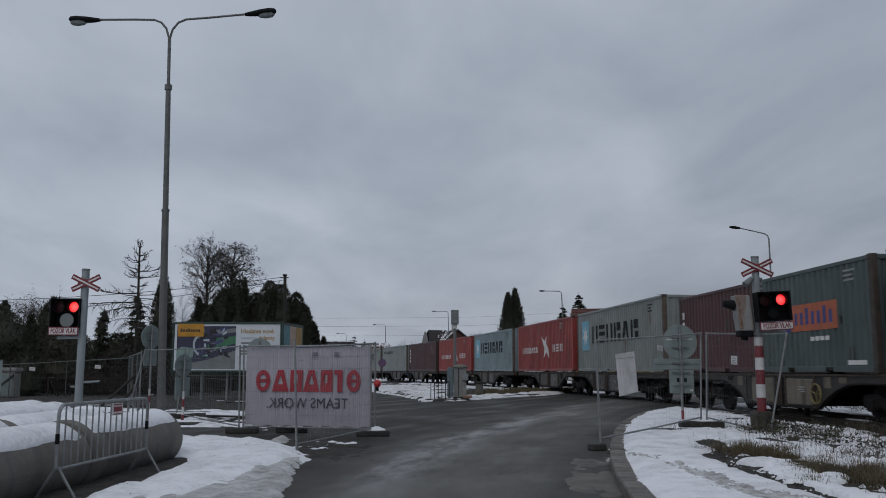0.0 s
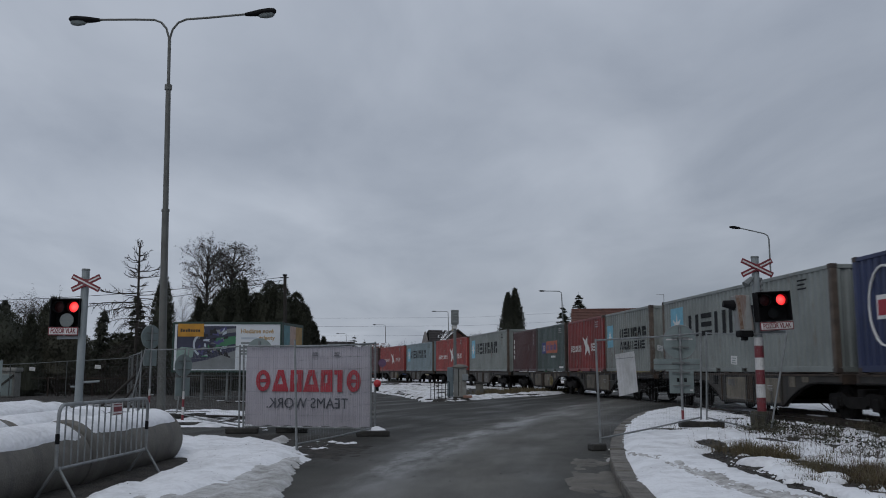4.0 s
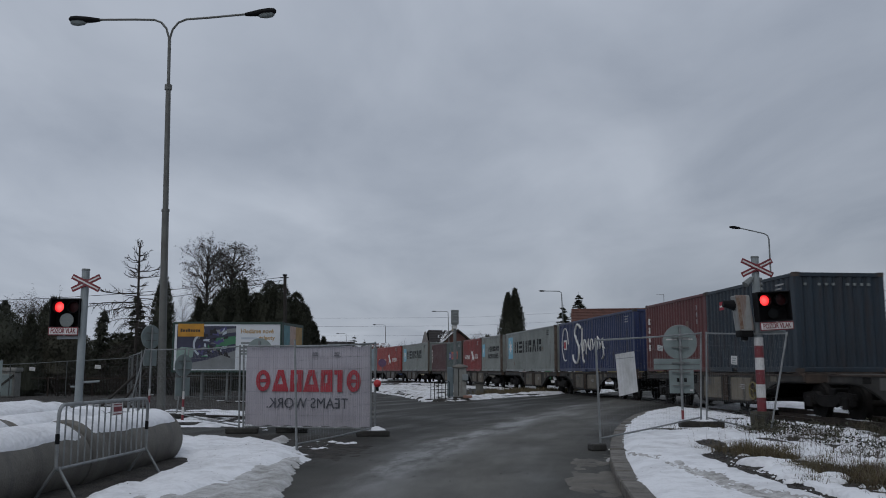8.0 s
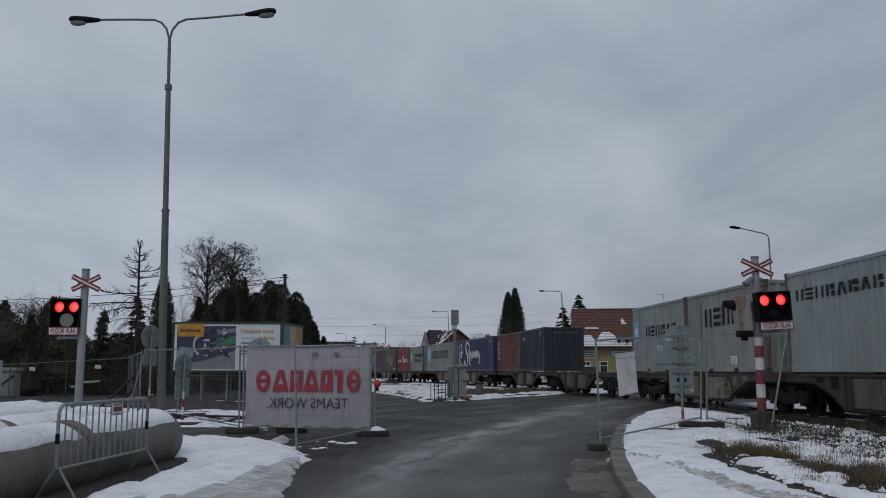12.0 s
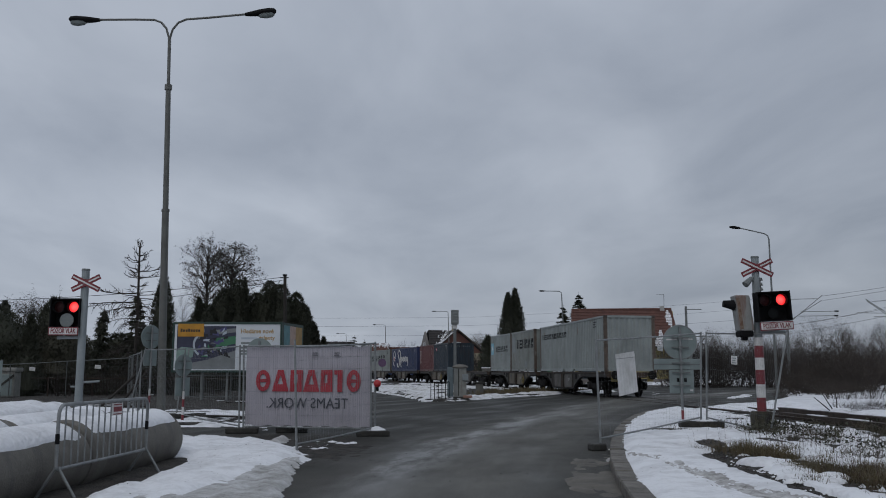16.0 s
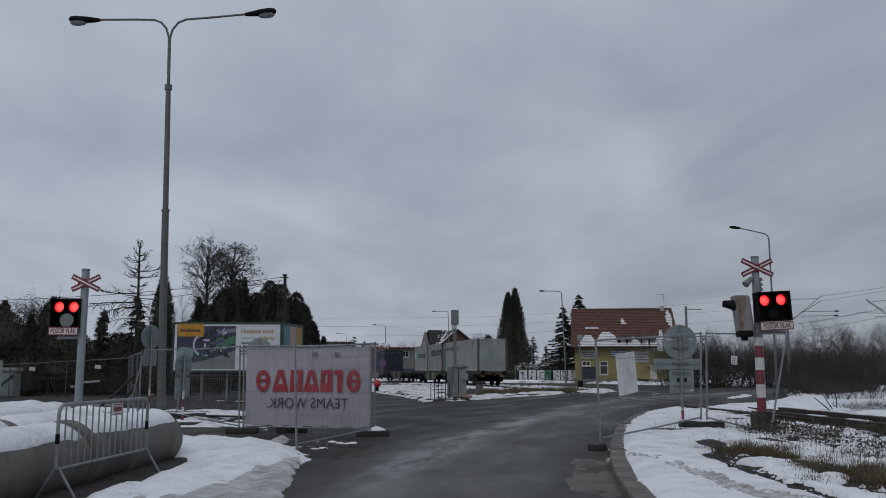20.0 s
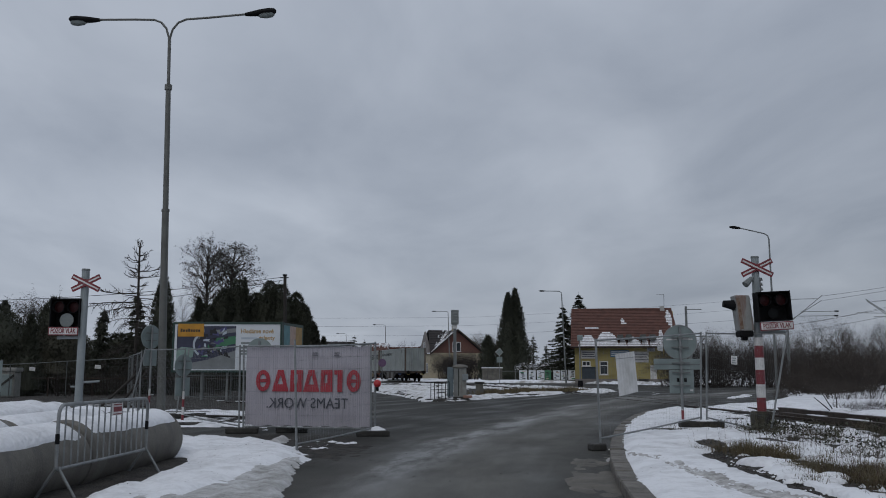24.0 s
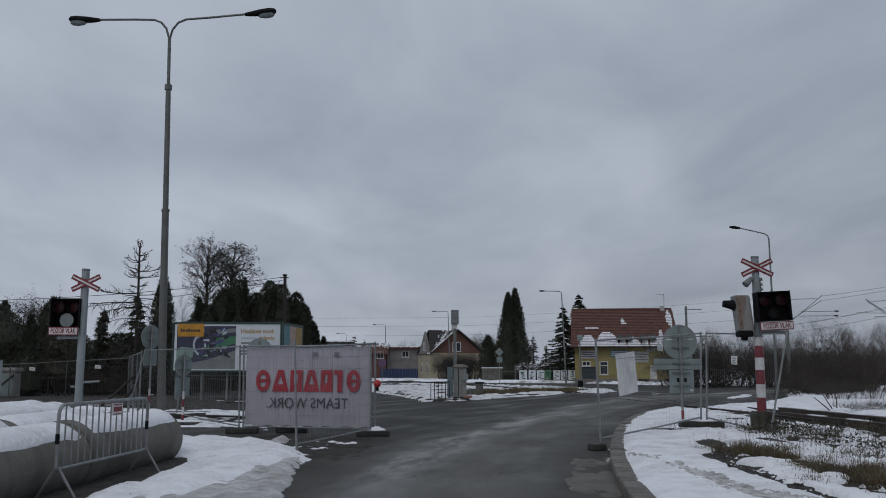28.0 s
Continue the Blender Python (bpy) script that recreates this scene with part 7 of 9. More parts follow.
def bare_tree(x, y, h, seed, label, clusters=0, trunk_r=0.16, depth=4, spread=0.75, z=0.0, mat=None, fork=0.35, lean=(0, 0)):
    rnd = random.Random(seed)
    t = thing("bare_tree", pose(x, y, z), label, "tree", "bare trees")
    trunk, crown, tips = M(), M(), []
    zf = h * fork
    trunk.tube([(0, 0, -0.1), (lean[0] * 0.3, 0, zf * 0.5), (lean[0], lean[1], zf)], trunk_r, 8, trunk_r * 0.75)
    part("trunk", trunk, mat or BARK, t, soft=True)
    for _ in range(5):
        a = rnd.uniform(0, 6.283)
        grow(crown, (lean[0], lean[1], zf * rnd.uniform(0.75, 1.0)), (math.cos(a) * 0.32, math.sin(a) * 0.32, 1.0), (h - zf) * rnd.uniform(0.30, 0.40), trunk_r * 0.6, depth, rnd, spread, 0.16, tips, (2, 3), 0.15)
    part("crown", crown, mat or BARK, t)
    if clusters:
        m = M()
        for p in tips:
            for _ in range(clusters):
                c = (p.x + rnd.gauss(0, 0.07), p.y + rnd.gauss(0, 0.07), p.z + rnd.gauss(0, 0.07))
                leaf(m, c, (rnd.uniform(-1, 1), rnd.uniform(-1, 1), rnd.uniform(-1, 0.4)), rnd.uniform(0.08, 0.17), rnd)
        tagged(part("seed_cover", m, SCRUB, t), "brown dry seed clusters", "", "", "stuff")
    return t


def evergreen(x, y, h, r, seed, label, shape="column", n=2600, size=0.22, z=0.0, mat=None, name="evergreen_tree"):
    """A dense evergreen: a ragged dark body covered with thousands of pointed clumps."""
    rnd = random.Random(seed)
    t = thing(name, pose(x, y, z), label, "tree" if h > 2 else "shrub", "evergreens")
    part("trunk", M().tube([(0, 0, -0.1), (0, 0, h * 0.5)], 0.05 + 0.02 * r, 7, 0.04), BARK, t)

    def radius(v):
        if shape == "column":
            return r * min(1, (v + 0.03) * 9) ** 0.5 * (1 - v ** 2.6) ** 0.75
        if shape == "dome":
            return r * min(1, (v + 0.05) * 6) ** 0.5 * (1 - v ** 4.5) ** 0.6
        if shape == "flame":
            return r * (1 - v) ** 0.78 * min(1, (v + 0.04) * 9) ** 0.5
        if shape == "cone":
            return r * (1 - v) ** 0.85 * min(1, (v + 0.05) * 8) ** 0.5
        return r * math.sin(math.pi * min(1, v * 0.86 + 0.14)) ** 0.6
    body = []
    for i in range(15):
        v = i / 14
        body.append([(radius(v) * 0.80 * (1 + 0.26 * noise.noise((math.cos(a) * 1.3 + seed, math.sin(a) * 1.3, v * 5))) * math.cos(a), radius(v) * 0.80 * (1 + 0.26 * noise.noise((math.cos(a) * 1.3 + seed, math.sin(a) * 1.3, v * 5))) * math.sin(a), 0.05 + v * h * 0.96) for a in (2 * math.pi * k / 14 for k in range(15))])
    part("inner_body", M().grid(body), mat or NEEDLE, t)
    m = M()
    for _ in range(n):
        v = rnd.random() ** 0.85
        a = rnd.uniform(0, 6.283)
        lump = 1 + 0.28 * noise.noise((math.cos(a) * 1.3 + seed, math.sin(a) * 1.3, v * 5)) + 0.12 * noise.noise((math.cos(a) * 4 + seed, math.sin(a) * 4, v * h * 1.6))
        q = radius(v) * lump * rnd.uniform(0.72, 1.04)
        leaf(m, (q * math.cos(a), q * math.sin(a), 0.05 + v * h), (math.cos(a) * 0.7 + rnd.gauss(0, 0.3), math.sin(a) * 0.7 + rnd.gauss(0, 0.3), rnd.uniform(0.1, 1.3)), size * rnd.uniform(0.6, 1.5), rnd)
    part("crown", m, mat or NEEDLE, t)
    return t


def spruce(x, y, h, r, seed, label, z=0.0, gaps=0.0, mat=None, whorls=22, needles=5):
    """A spruce with drooping tiers of branches."""
    rnd = random.Random(seed)
    t = thing("spruce_tree", pose(x, y, z), label, "tree", "spruces")
    part("trunk", M().tube([(0, 0, -0.1), (0.05, 0, h)], 0.05 + h * 0.009, 8, 0.015), BARK, t, soft=True)
    m = M()
    for i in range(whorls):
        v = 0.06 + 0.93 * i / whorls
        reach = r * (1 - v) ** 0.9 + 0.08
        for _ in range(rnd.randint(6, 9)):
            if rnd.random() < gaps:
                continue
            a = rnd.uniform(0, 6.283)
            L = reach * rnd.uniform(0.65, 1.12)
            z0 = v * h + rnd.uniform(-0.12, 0.12)
            droop = 0.28 * L
            p0 = (0, 0, z0)
            p1 = (math.cos(a) * L * 0.6, math.sin(a) * L * 0.6, z0 - droop * 0.5)
            p2 = (math.cos(a) * L, math.sin(a) * L, z0 - droop * 0.55)
            twig(m, p0, p1, 0.025, 0.018)
            twig(m, p1, p2, 0.018, 0.006)
            for k in range(int(needles * (2 + L * 3))):
                u = rnd.uniform(0.12, 1.0)
                c = (math.cos(a) * L * u, math.sin(a) * L * u, z0 - droop * min(0.55, u * 0.8))
                leaf(m, c, (math.cos(a) * 0.5 + rnd.gauss(0, 0.5), math.sin(a) * 0.5 + rnd.gauss(0, 0.5), rnd.uniform(-1.2, 0.2)), rnd.uniform(0.12, 0.26), rnd)
    part("crown", m, mat or NEEDLE, t)
    return t


def bare_conifer(x, y, h, seed, label, z=0.0):
    """A dying larch: a thin stem, candle-like upturned arms above, long drooping ones below."""
    rnd = random.Random(seed)
    t = thing("bare_larch", pose(x, y, z), label, "tree")
    part("trunk", M().tube([(0, 0, -0.1), (0.06, 0, h * 0.5), (0.0, 0, h * 0.94), (0.06, 0, h)], 0.10, 8, 0.022), BARK, t, soft=True)
    m = M()

    def arm(z0, a, L, rise, r):
        c, s = math.cos(a), math.sin(a)
        pts = [(0, 0, z0), (c * L * 0.55, s * L * 0.55, z0 + rise * 0.12), (c * L * 0.85, s * L * 0.85, z0 + rise * 0.5), (c * L, s * L, z0 + rise)]
        for k in range(3):
            twig(m, pts[k], pts[k + 1], r * (1 - 0.22 * k), r * (0.78 - 0.22 * k))
        for k in range(max(3, int(L * 9))):
            u = rnd.uniform(0.2, 0.98)
            i = min(2, int(u * 3))
            p, q = Vector(pts[i]), Vector(pts[i + 1])
            o = p.lerp(q, u * 3 - i)
            b = a + rnd.choice((-1, 1)) * rnd.uniform(0.5, 1.3)
            g = rnd.uniform(0.10, 0.30) * (0.6 + 0.5 * L)
            e = o + Vector((math.cos(b) * g, math.sin(b) * g, g * rnd.uniform(-0.25, 0.9) if rise > 0 else g * rnd.uniform(-1.1, 0.4)))
            twig(m, o, e, r * 0.5, r * 0.28)
            if rise < 0:
                twig(m, e, e + Vector((rnd.gauss(0, 0.12), rnd.gauss(0, 0.12), -rnd.uniform(0.1, 0.35))), r * 0.3, r * 0.2)
    for zv, n, L, rise in ((0.955, 3, 0.30, 0.32), (0.905, 4, 0.55, 0.28), (0.855, 6, 0.80, 0.36), (0.80, 7, 0.95, 0.26), (0.755, 7, 1.0, 0.18), (0.70, 4, 0.55, 0.1), (0.645, 4, 1.05, 0.22)):
        a0 = rnd.uniform(0, 6.283)
        for k in range(n):
            arm(h * (zv + rnd.uniform(-0.012, 0.012)), a0 + 6.283 * k / n + rnd.uniform(-0.3, 0.3), L * rnd.uniform(0.35, 1.2), rise * rnd.uniform(0.7, 2.0), 0.028)
    for k in range(36):
        v = 0.64 - 0.46 * k / 36
        arm(h * v, rnd.uniform(0, 6.283), rnd.uniform(0.6, 1.7), -rnd.uniform(0.05, 0.7), 0.024)
    for z0, a, L, rise in ((0.655 * h, 3.1, 2.1, 0.22), (0.60 * h, 3.3, 2.0, -0.1), (0.57 * h, 2.8, 1.8, -0.2)):
        arm(z0, a, L, rise, 0.04)
    part("crown", m, BARK, t)
    return t


def ovate_tree(x, y, h, wide, low, seed, label, lean=0.0):
    """A tall slim tree: ascending boughs that fill an egg-shaped crown, dry seed clusters at the tips."""
    rnd = random.Random(seed)
    t = thing("bare_tree", pose(x, y, 0), label, "tree", "bare trees")
    stem = [Vector((lean * v * v + 0.10 * math.sin(v * 7 + seed), 0.08 * math.cos(v * 6 + seed), h * v)) for v in (0, 0.15, 0.3, 0.42, 0.54, 0.66, 0.78, 0.88, 0.95)]
    stem[0].z = -0.1
    part("trunk", M().tube(stem, 0.21, 8, 0.035), BARK, t, soft=True)
    m, tips = M(), []
    for k in range(50):
        v = low + (0.94 - low) * (k / 58) ** 0.9
        i = max(q for q in range(9) if (0, 0.15, 0.3, 0.42, 0.54, 0.66, 0.78, 0.88, 0.95)[q] <= v)
        lo = (0, 0.15, 0.3, 0.42, 0.54, 0.66, 0.78, 0.88, 0.95)
        p = stem[i].lerp(stem[min(8, i + 1)], (v - lo[i]) / ((lo[i + 1] - lo[i]) if i < 8 else 1))
        env = wide * math.sin(math.pi * min(1, max(0.08, (v - low + 0.14) / (1.12 - low)))) ** 0.7
        a = k * 2.4 + rnd.uniform(-0.4, 0.4)
        L = env * rnd.uniform(0.62, 0.95)
        grow(m, p, (math.cos(a), math.sin(a), rnd.uniform(0.45, 0.95)), L, 0.066 * (1.25 - v * 0.6), 3, rnd, 0.66, 0.08, tips, (1, 2), 0.18)
    part("crown", m, BARK, t)
    c = M()
    for q in tips:
        for _ in range(5):
            o = (q.x + rnd.gauss(0, 0.08), q.y + rnd.gauss(0, 0.08), q.z + rnd.gauss(0, 0.07))
            leaf(c, o, (rnd.uniform(-1, 1), rnd.uniform(-1, 1), rnd.uniform(-0.9, 0.5)), rnd.uniform(0.09, 0.18), rnd)
    tagged(part("seed_cover", c, SCRUB, t), "brown dry seed clusters", "", "", "stuff")
    return t


def thicket(spots, seed, label, h, mat, stems=26, depth=2, name="bare_shrub", r=0.016, spread=0.55, bend=0.14):
    """Leafless shrubs, each its own thing."""
    rnd = random.Random(seed)
    for x, y, s in spots:
        t = thing(name, pose(x, y, 0.0), label, "shrub", "bare shrubs")
        m, tips = M(), []
        for _ in range(stems):
            a, q = rnd.uniform(0, 6.283), rnd.random() ** 0.7 * s * 0.7
            grow(m, (math.cos(a) * q, math.sin(a) * q, 0.0), (math.cos(a) * 0.35, math.sin(a) * 0.35, 1.0), h * rnd.uniform(0.35, 0.62), r, depth, rnd, spread, 0.06, tips, (2, 3), bend)
        part("crown", m, mat, t)


# ---- billboard ----
DEEPGREEN = material("deep_green_paint", (0.018, 0.050, 0.040), (0.012, 0.036, 0.03), rough=0.5, scale=4, fine=40, bump=0.05)
PAPER = material("poster_white", (0.62, 0.66, 0.70), (0.54, 0.58, 0.62), rough=0.6, scale=1, fine=30, bump=0.03)
POSTER = {k: material("poster_" + k, c, rough=0.5, scale=3, fine=20, bump=0.02) for k, c in dict(
    navy=(0.035, 0.038, 0.075), violet=(0.07, 0.07, 0.20), steel=(0.20, 0.22, 0.23), green=(0.05, 0.19, 0.10), black=(0.014, 0.015, 0.018), sky=(0.45, 0.52, 0.60), mint=(0.22, 0.33, 0.30), orange=(0.52, 0.25, 0.02), pink=(0.50, 0.36, 0.30), teal=(0.10, 0.25, 0.28), gold=(0.40, 0.25, 0.08)).items()}


def billboard():
    b = thing("billboard", pose(-12.3, 40.0, 0.0), "large roadside billboard with a green frame and poster", "billboard")
    W0, z0, z1 = 4.98, 1.30, 3.58
    part("back_panel", M().box(0, 0.02, z0, W0, 0.10, z1), DEEPGREEN, b)
    for x0, za, x1, zb in ((0, z0, W0, z0 + 0.09), (0, z1 - 0.09, W0, z1), (0, z0 + 0.09, 0.08, z1 - 0.09), (W0 - 0.08, z0 + 0.09, W0, z1 - 0.09)):
        part("frame_bar", M().box(x0, -0.03, za, x1, 0.02, zb, 0.01), DEEPGREEN, b)
    p = part("poster", M().box(0.09, 0.0, z0 + 0.10, W0 - 0.09, 0.018, z1 - 0.10), PAPER, b, "poster with a bright photograph and headline")
    rnd = random.Random(7)

    def bit(pts, mat, lift):
        part("print_patch", M().plate(pts, -0.002 - lift * 0.0012, -0.0005 - lift * 0.0012), POSTER[mat], p)
    X0, X1, Z0, Z1 = 0.20, 2.88, 1.45, 3.40
    bit([(X0, Z0), (X1, Z0), (X1, Z1), (X0, Z1)], "navy", 0)
    bit([(X0, Z0), (X1, Z0), (X1, Z0 + 0.85), (X0 + 1.4, Z0 + 0.42), (X0, Z0 + 0.16)], "steel", 1)
    bit([(X0, Z0 + 0.25), (X0 + 0.75, Z0 + 0.55), (X0 + 0.8, Z0 + 0.95), (X0 + 0.2, Z0 + 1.0), (X0, Z0 + 0.8)], "mint", 2)
    bit([(X0 + 1.8, 2.45), (X1, 2.6), (X1, 2.95), (X0 + 1.75, 2.85)], "green", 3)
    bit([(X0 + 1.6, 3.0), (X1, 3.12), (X1, 3.3), (X0 + 1.5, 3.2)], "steel", 3)
    for k in range(58):
        x, z = rnd.uniform(X0 + 0.9, X1 - 0.5), rnd.uniform(Z0 + 0.55, Z1 - 0.25)
        a, c, d = rnd.uniform(0.08, 0.36), rnd.uniform(0.04, 0.16), rnd.uniform(-0.3, 0.3)
        bit([(x, z), (x + a, z + d * 0.5), (x + a * 0.9, z + c + d * 0.5), (x + 0.04, z + c)], ("violet", "black", "navy", "sky", "black", "steel", "green", "violet", "black")[k % 9], 4 + k * 0.3)
    arc = [(X0 + 1.35 + 0.62 * math.cos(a), 2.55 + 0.6 * math.sin(a)) for a in (2.0 + 0.3 * k for k in range(8))]
    inn = [(X0 + 1.35 + 0.52 * math.cos(a), 2.55 + 0.5 * math.sin(a)) for a in (2.0 + 0.3 * k for k in range(8))]
    bit(arc + inn[::-1], "sky", 22)
    bit([(0.24, 2.92), (1.42, 2.92), (1.42, 3.50), (0.24, 3.50)], "orange", 24)
    m = M()
    for k in range(8):
        m.box(0.36 + 0.115 * k, -0.036, 3.13, 0.44 + 0.115 * k, -0.0345, 3.28 if k in (0, 3) else 3.24)
    part("brand_block", m, POSTER["black"], p)
    for txt, x, z, h, mat, w in (("Hledáme nové", 3.84, 3.16, 0.20, POSTER["gold"], 1.0), ("talenty", 4.30, 2.86, 0.20, POSTER["gold"], 1.0)):
        t = part("headline", words(txt, h, mat, 0.001), None, p, "brown poster lettering")
        t.matrix_basis = Matrix.Translation((x, -0.004, z)) @ Matrix.Diagonal((0.93 * w, 1, 1, 1))
    for x, z, w in ((3.12, 2.80, 0.72), (3.12, 2.58, 0.50), (3.12, 2.38, 0.40), (3.12, 2.22, 0.6), (3.12, 2.10, 0.5)):
        part("text_bar", M().box(x, -0.003, z, x + w, -0.0008, z + 0.09), POSTER["sky" if z > 2.7 else "steel"], p)
    # second board, seen edge-on, swinging away from the first
    e = part("side_board", M().add([(W0, 0.0, z0), (W0 + 0.42, 3.4, z0), (W0 + 0.42, 3.4, z1 + 0.02), (W0, 0.0, z1), (W0 - 0.08, 0.1, z0), (W0 + 0.32, 3.4, z0), (W0 + 0.32, 3.4, z1 + 0.02), (W0 - 0.08, 0.1, z1)],
                                   [(0, 1, 2, 3), (7, 6, 5, 4), (0, 4, 5, 1), (3, 2, 6, 7), (1, 5, 6, 2), (0, 3, 7, 4)]), DEEPGREEN, b, "second board with a pale poster")
    for k, (a, c, mat) in enumerate(((0.08, 0.35, "teal"), (0.35, 0.62, "pink"), (0.62, 0.93, "gold"))):
        f = lambda u: (W0 + 0.42 * u + 0.006, 3.4 * u)
        (xa, ya), (xb, yb) = f(a), f(c)
        part("print_patch", M().add([(xa, ya, z0 + 0.14), (xb, yb, z0 + 0.14), (xb, yb, z1 - 0.12), (xa, ya, z1 - 0.12), (xa - 0.004, ya, z0 + 0.14), (xb - 0.004, yb, z0 + 0.14), (xb - 0.004, yb, z1 - 0.12), (xa - 0.004, ya, z1 - 0.12)], [(0, 1, 2, 3), (7, 6, 5, 4)]), POSTER[mat], e)
    for x in (0.25, 1.35, 2.5, 3.6, 4.75):
        part("leg", M().box(x - 0.05, 0.12, -0.05, x + 0.05, 0.22, 3.4, 0.01), MASTGREY, b)


billboard()


def garden_fence():
    f = thing("garden_fence", pose(0, 0, 0), "rusty wire garden fence before dark shrubs", "fence")
    pts = [(-28 + 2.4 * k, 47.0 - 0.12 * k) for k in range(9)]
    for x, y in pts:
        part("post", M().tube([(x, y, -0.05), (x, y, 1.05)], 0.035, 6), WAGON_RUST, f)
    for (a, b), (c, d) in zip(pts, pts[1:]):
        part("rail", M().tube([(a, b, 0.97), (c, d, 0.97)], 0.025, 5), WAGON_RUST, f)
    m = M()
    for (a, b), (c, d) in zip(pts, pts[1:]):
        for k in range(1, 14):
            u = k / 14
            twig(m, (a + (c - a) * u, b + (d - b) * u, 0.05), (a + (c - a) * u, b + (d - b) * u, 0.95), 0.003, 0.003)
    tagged(part("wire_mesh", m, MASTGREY, f), "", "", "", "stuff")
    g = thing("bar_fence", pose(-12.6, 41.6, 0), "dark steel bar fence below the billboard", "fence")
    for k in range(5):
        part("post", M().box(1.3 * k, -0.03, -0.05, 1.3 * k + 0.06, 0.03, 1.25, 0.008), MASTGREY, g)
    part("rail", M().box(0, -0.015, 1.14, 5.3, 0.015, 1.18), MASTGREY, g)
    part("rail", M().box(0, -0.015, 0.16, 5.3, 0.015, 0.20), MASTGREY, g)
    for k in range(52):
        part("bar", BAR_MESH, None, g, at=pose(0.1 + 0.1 * k, 0, 0))


BAR_MESH = M().box(-0.007, -0.007, 0.1, 0.007, 0.007, 1.22).mesh("bar", MASTGREY)
garden_fence()


def junk():
    """Dark planks and earth heaps of the building site."""
    rnd = random.Random(31)
    for k in range(9):
        x, y = rnd.uniform(-14, -5.6), rnd.uniform(23.5, 38)
        p = thing("timber_plank", pose(x, y, 0.09, 0, 0, rnd.uniform(-25, 25)), "dark wet timber plank lying on the site", "plank", "site planks")
        part("board", M().box(-rnd.uniform(0.8, 1.6), -0.11, 0, rnd.uniform(0.8, 1.6), 0.11, 0.05, 0.008), TIMBER, p)
        part("snow_strip", M().box(-0.6, -0.08, 0.05, 0.5, 0.06, 0.075, 0.012), SNOW, p)


junk()


CABPALE = material("weathered_cabinet", (0.25, 0.255, 0.24), (0.16, 0.165, 0.155), rough=0.6, scale=4, fine=40, bump=0.1, rust=(0.11, 0.09, 0.07), rust_at=0.58)


def site_cabin():
    """A low grey box with a lid, half hidden by the site fence."""
    t = thing("equipment_box", pose(-22.6, 44.9, 0.0), "low grey equipment box standing behind the site fence", "box")
    part("body", M().box(-0.9, -0.3, -0.05, 1.0, 0.4, 1.30, 0.02), CABPALE, t)
    part("lid", M().box(-0.96, -0.36, 1.305, 1.08, 0.46, 1.52, 0.04), CABPALE, t, "pale overhanging lid")
    part("door_panel", M().box(-0.5, -0.325, 0.12, 0.9, -0.302, 1.18, 0.01), SIGNBACK, t)
    part("brace", M().add([(0.15, -0.35, 0.55), (0.25, -0.35, 0.50), (0.98, -0.35, 1.05), (0.98, -0.35, 1.20), (0.15, -0.33, 0.55), (0.25, -0.33, 0.50), (0.98, -0.33, 1.05), (0.98, -0.33, 1.20)],
                          [(0, 1, 2, 3), (7, 6, 5, 4), (0, 4, 5, 1), (1, 5, 6, 2), (2, 6, 7, 3), (3, 7, 4, 0)]), DARKSTONE, t, "dark diagonal brace")


site_cabin()

# ---- trees and shrubs on the left ----
for k, (x, y, h, r, sh) in enumerate([(-15.1, 60.5, 6.9, 1.25, "dome"), (-14.3, 61, 7.6, 1.3, "dome"), (-13.1, 61.5, 6.7, 1.4, "dome"), (-12.1, 61, 7.5, 1.1, "dome"), (-11.2, 60.5, 7.2, 1.1, "dome"), (-10.25, 61, 6.7, 1.0, "dome"), (-9.6, 60.5, 5.8, 0.75, "dome"),
                                      (-16.3, 60, 5.8, 1.4, "dome"), (-17.2, 60, 4.7, 1.2, "dome"), (-9.0, 61, 4.6, 0.7, "column"), (-8.4, 62, 3.6, 0.7, "cone"), (-13.5, 58, 4.6, 1.7, "bush"), (-11.2, 58, 4.6, 1.7, "bush"), (-14.7, 60, 6.6, 0.9, "cone"), (-11.7, 60, 7.0, 0.9, "cone"), (-13.75, 60.5, 7.7, 0.9, "cone"), (-16.6, 59.5, 6.2, 1.1, "cone")]):
    evergreen(x, y, h, r, 100 + k, "dense dark evergreen tree behind the billboard", sh, 8000, 0.125)
evergreen(-17.62, 55, 7.3, 0.92, 121, "slim dark columnar cypress behind the lamp mast", "column", 5200, 0.14)
evergreen(-22.1, 47, 4.2, 0.85, 122, "dark cone-shaped evergreen behind the site fence", "cone", 3200, 0.14)
for k, (x, y, h, r, sh) in enumerate([(-25.5, 50, 5.0, 2.2, "bush"), (-22.6, 52, 4.2, 1.9, "bush"), (-28.5, 52, 5.6, 2.4, "bush"), (-19.6, 53, 2.9, 1.5, "bush"), (-23.4, 48.5, 3.0, 1.3, "bush"), (-31.5, 50, 5.4, 2.4, "bush"), (-16.4, 50, 2.8, 1.3, "bush"), (-14.9, 54, 3.0, 1.5, "bush"), (-24.4, 47.5, 3.6, 0.8, "cone")]):
    evergreen(x, y, h, r, 130 + k, "dark bushy evergreen behind the site fence", sh, 9000, 0.115, mat=NEEDLE2 if k % 2 else NEEDLE)
spruce(-19.0, 49, 4.9, 0.95, 141, "small ragged dark spruce behind the fence", needles=10)
spruce(-17.45, 50, 5.8, 1.25, 142, "ragged dark spruce beside the larch", needles=10)
spruce(-26.0, 52, 5.7, 2.0, 144, "broad dark spruce with gaps between its tiers", needles=9)
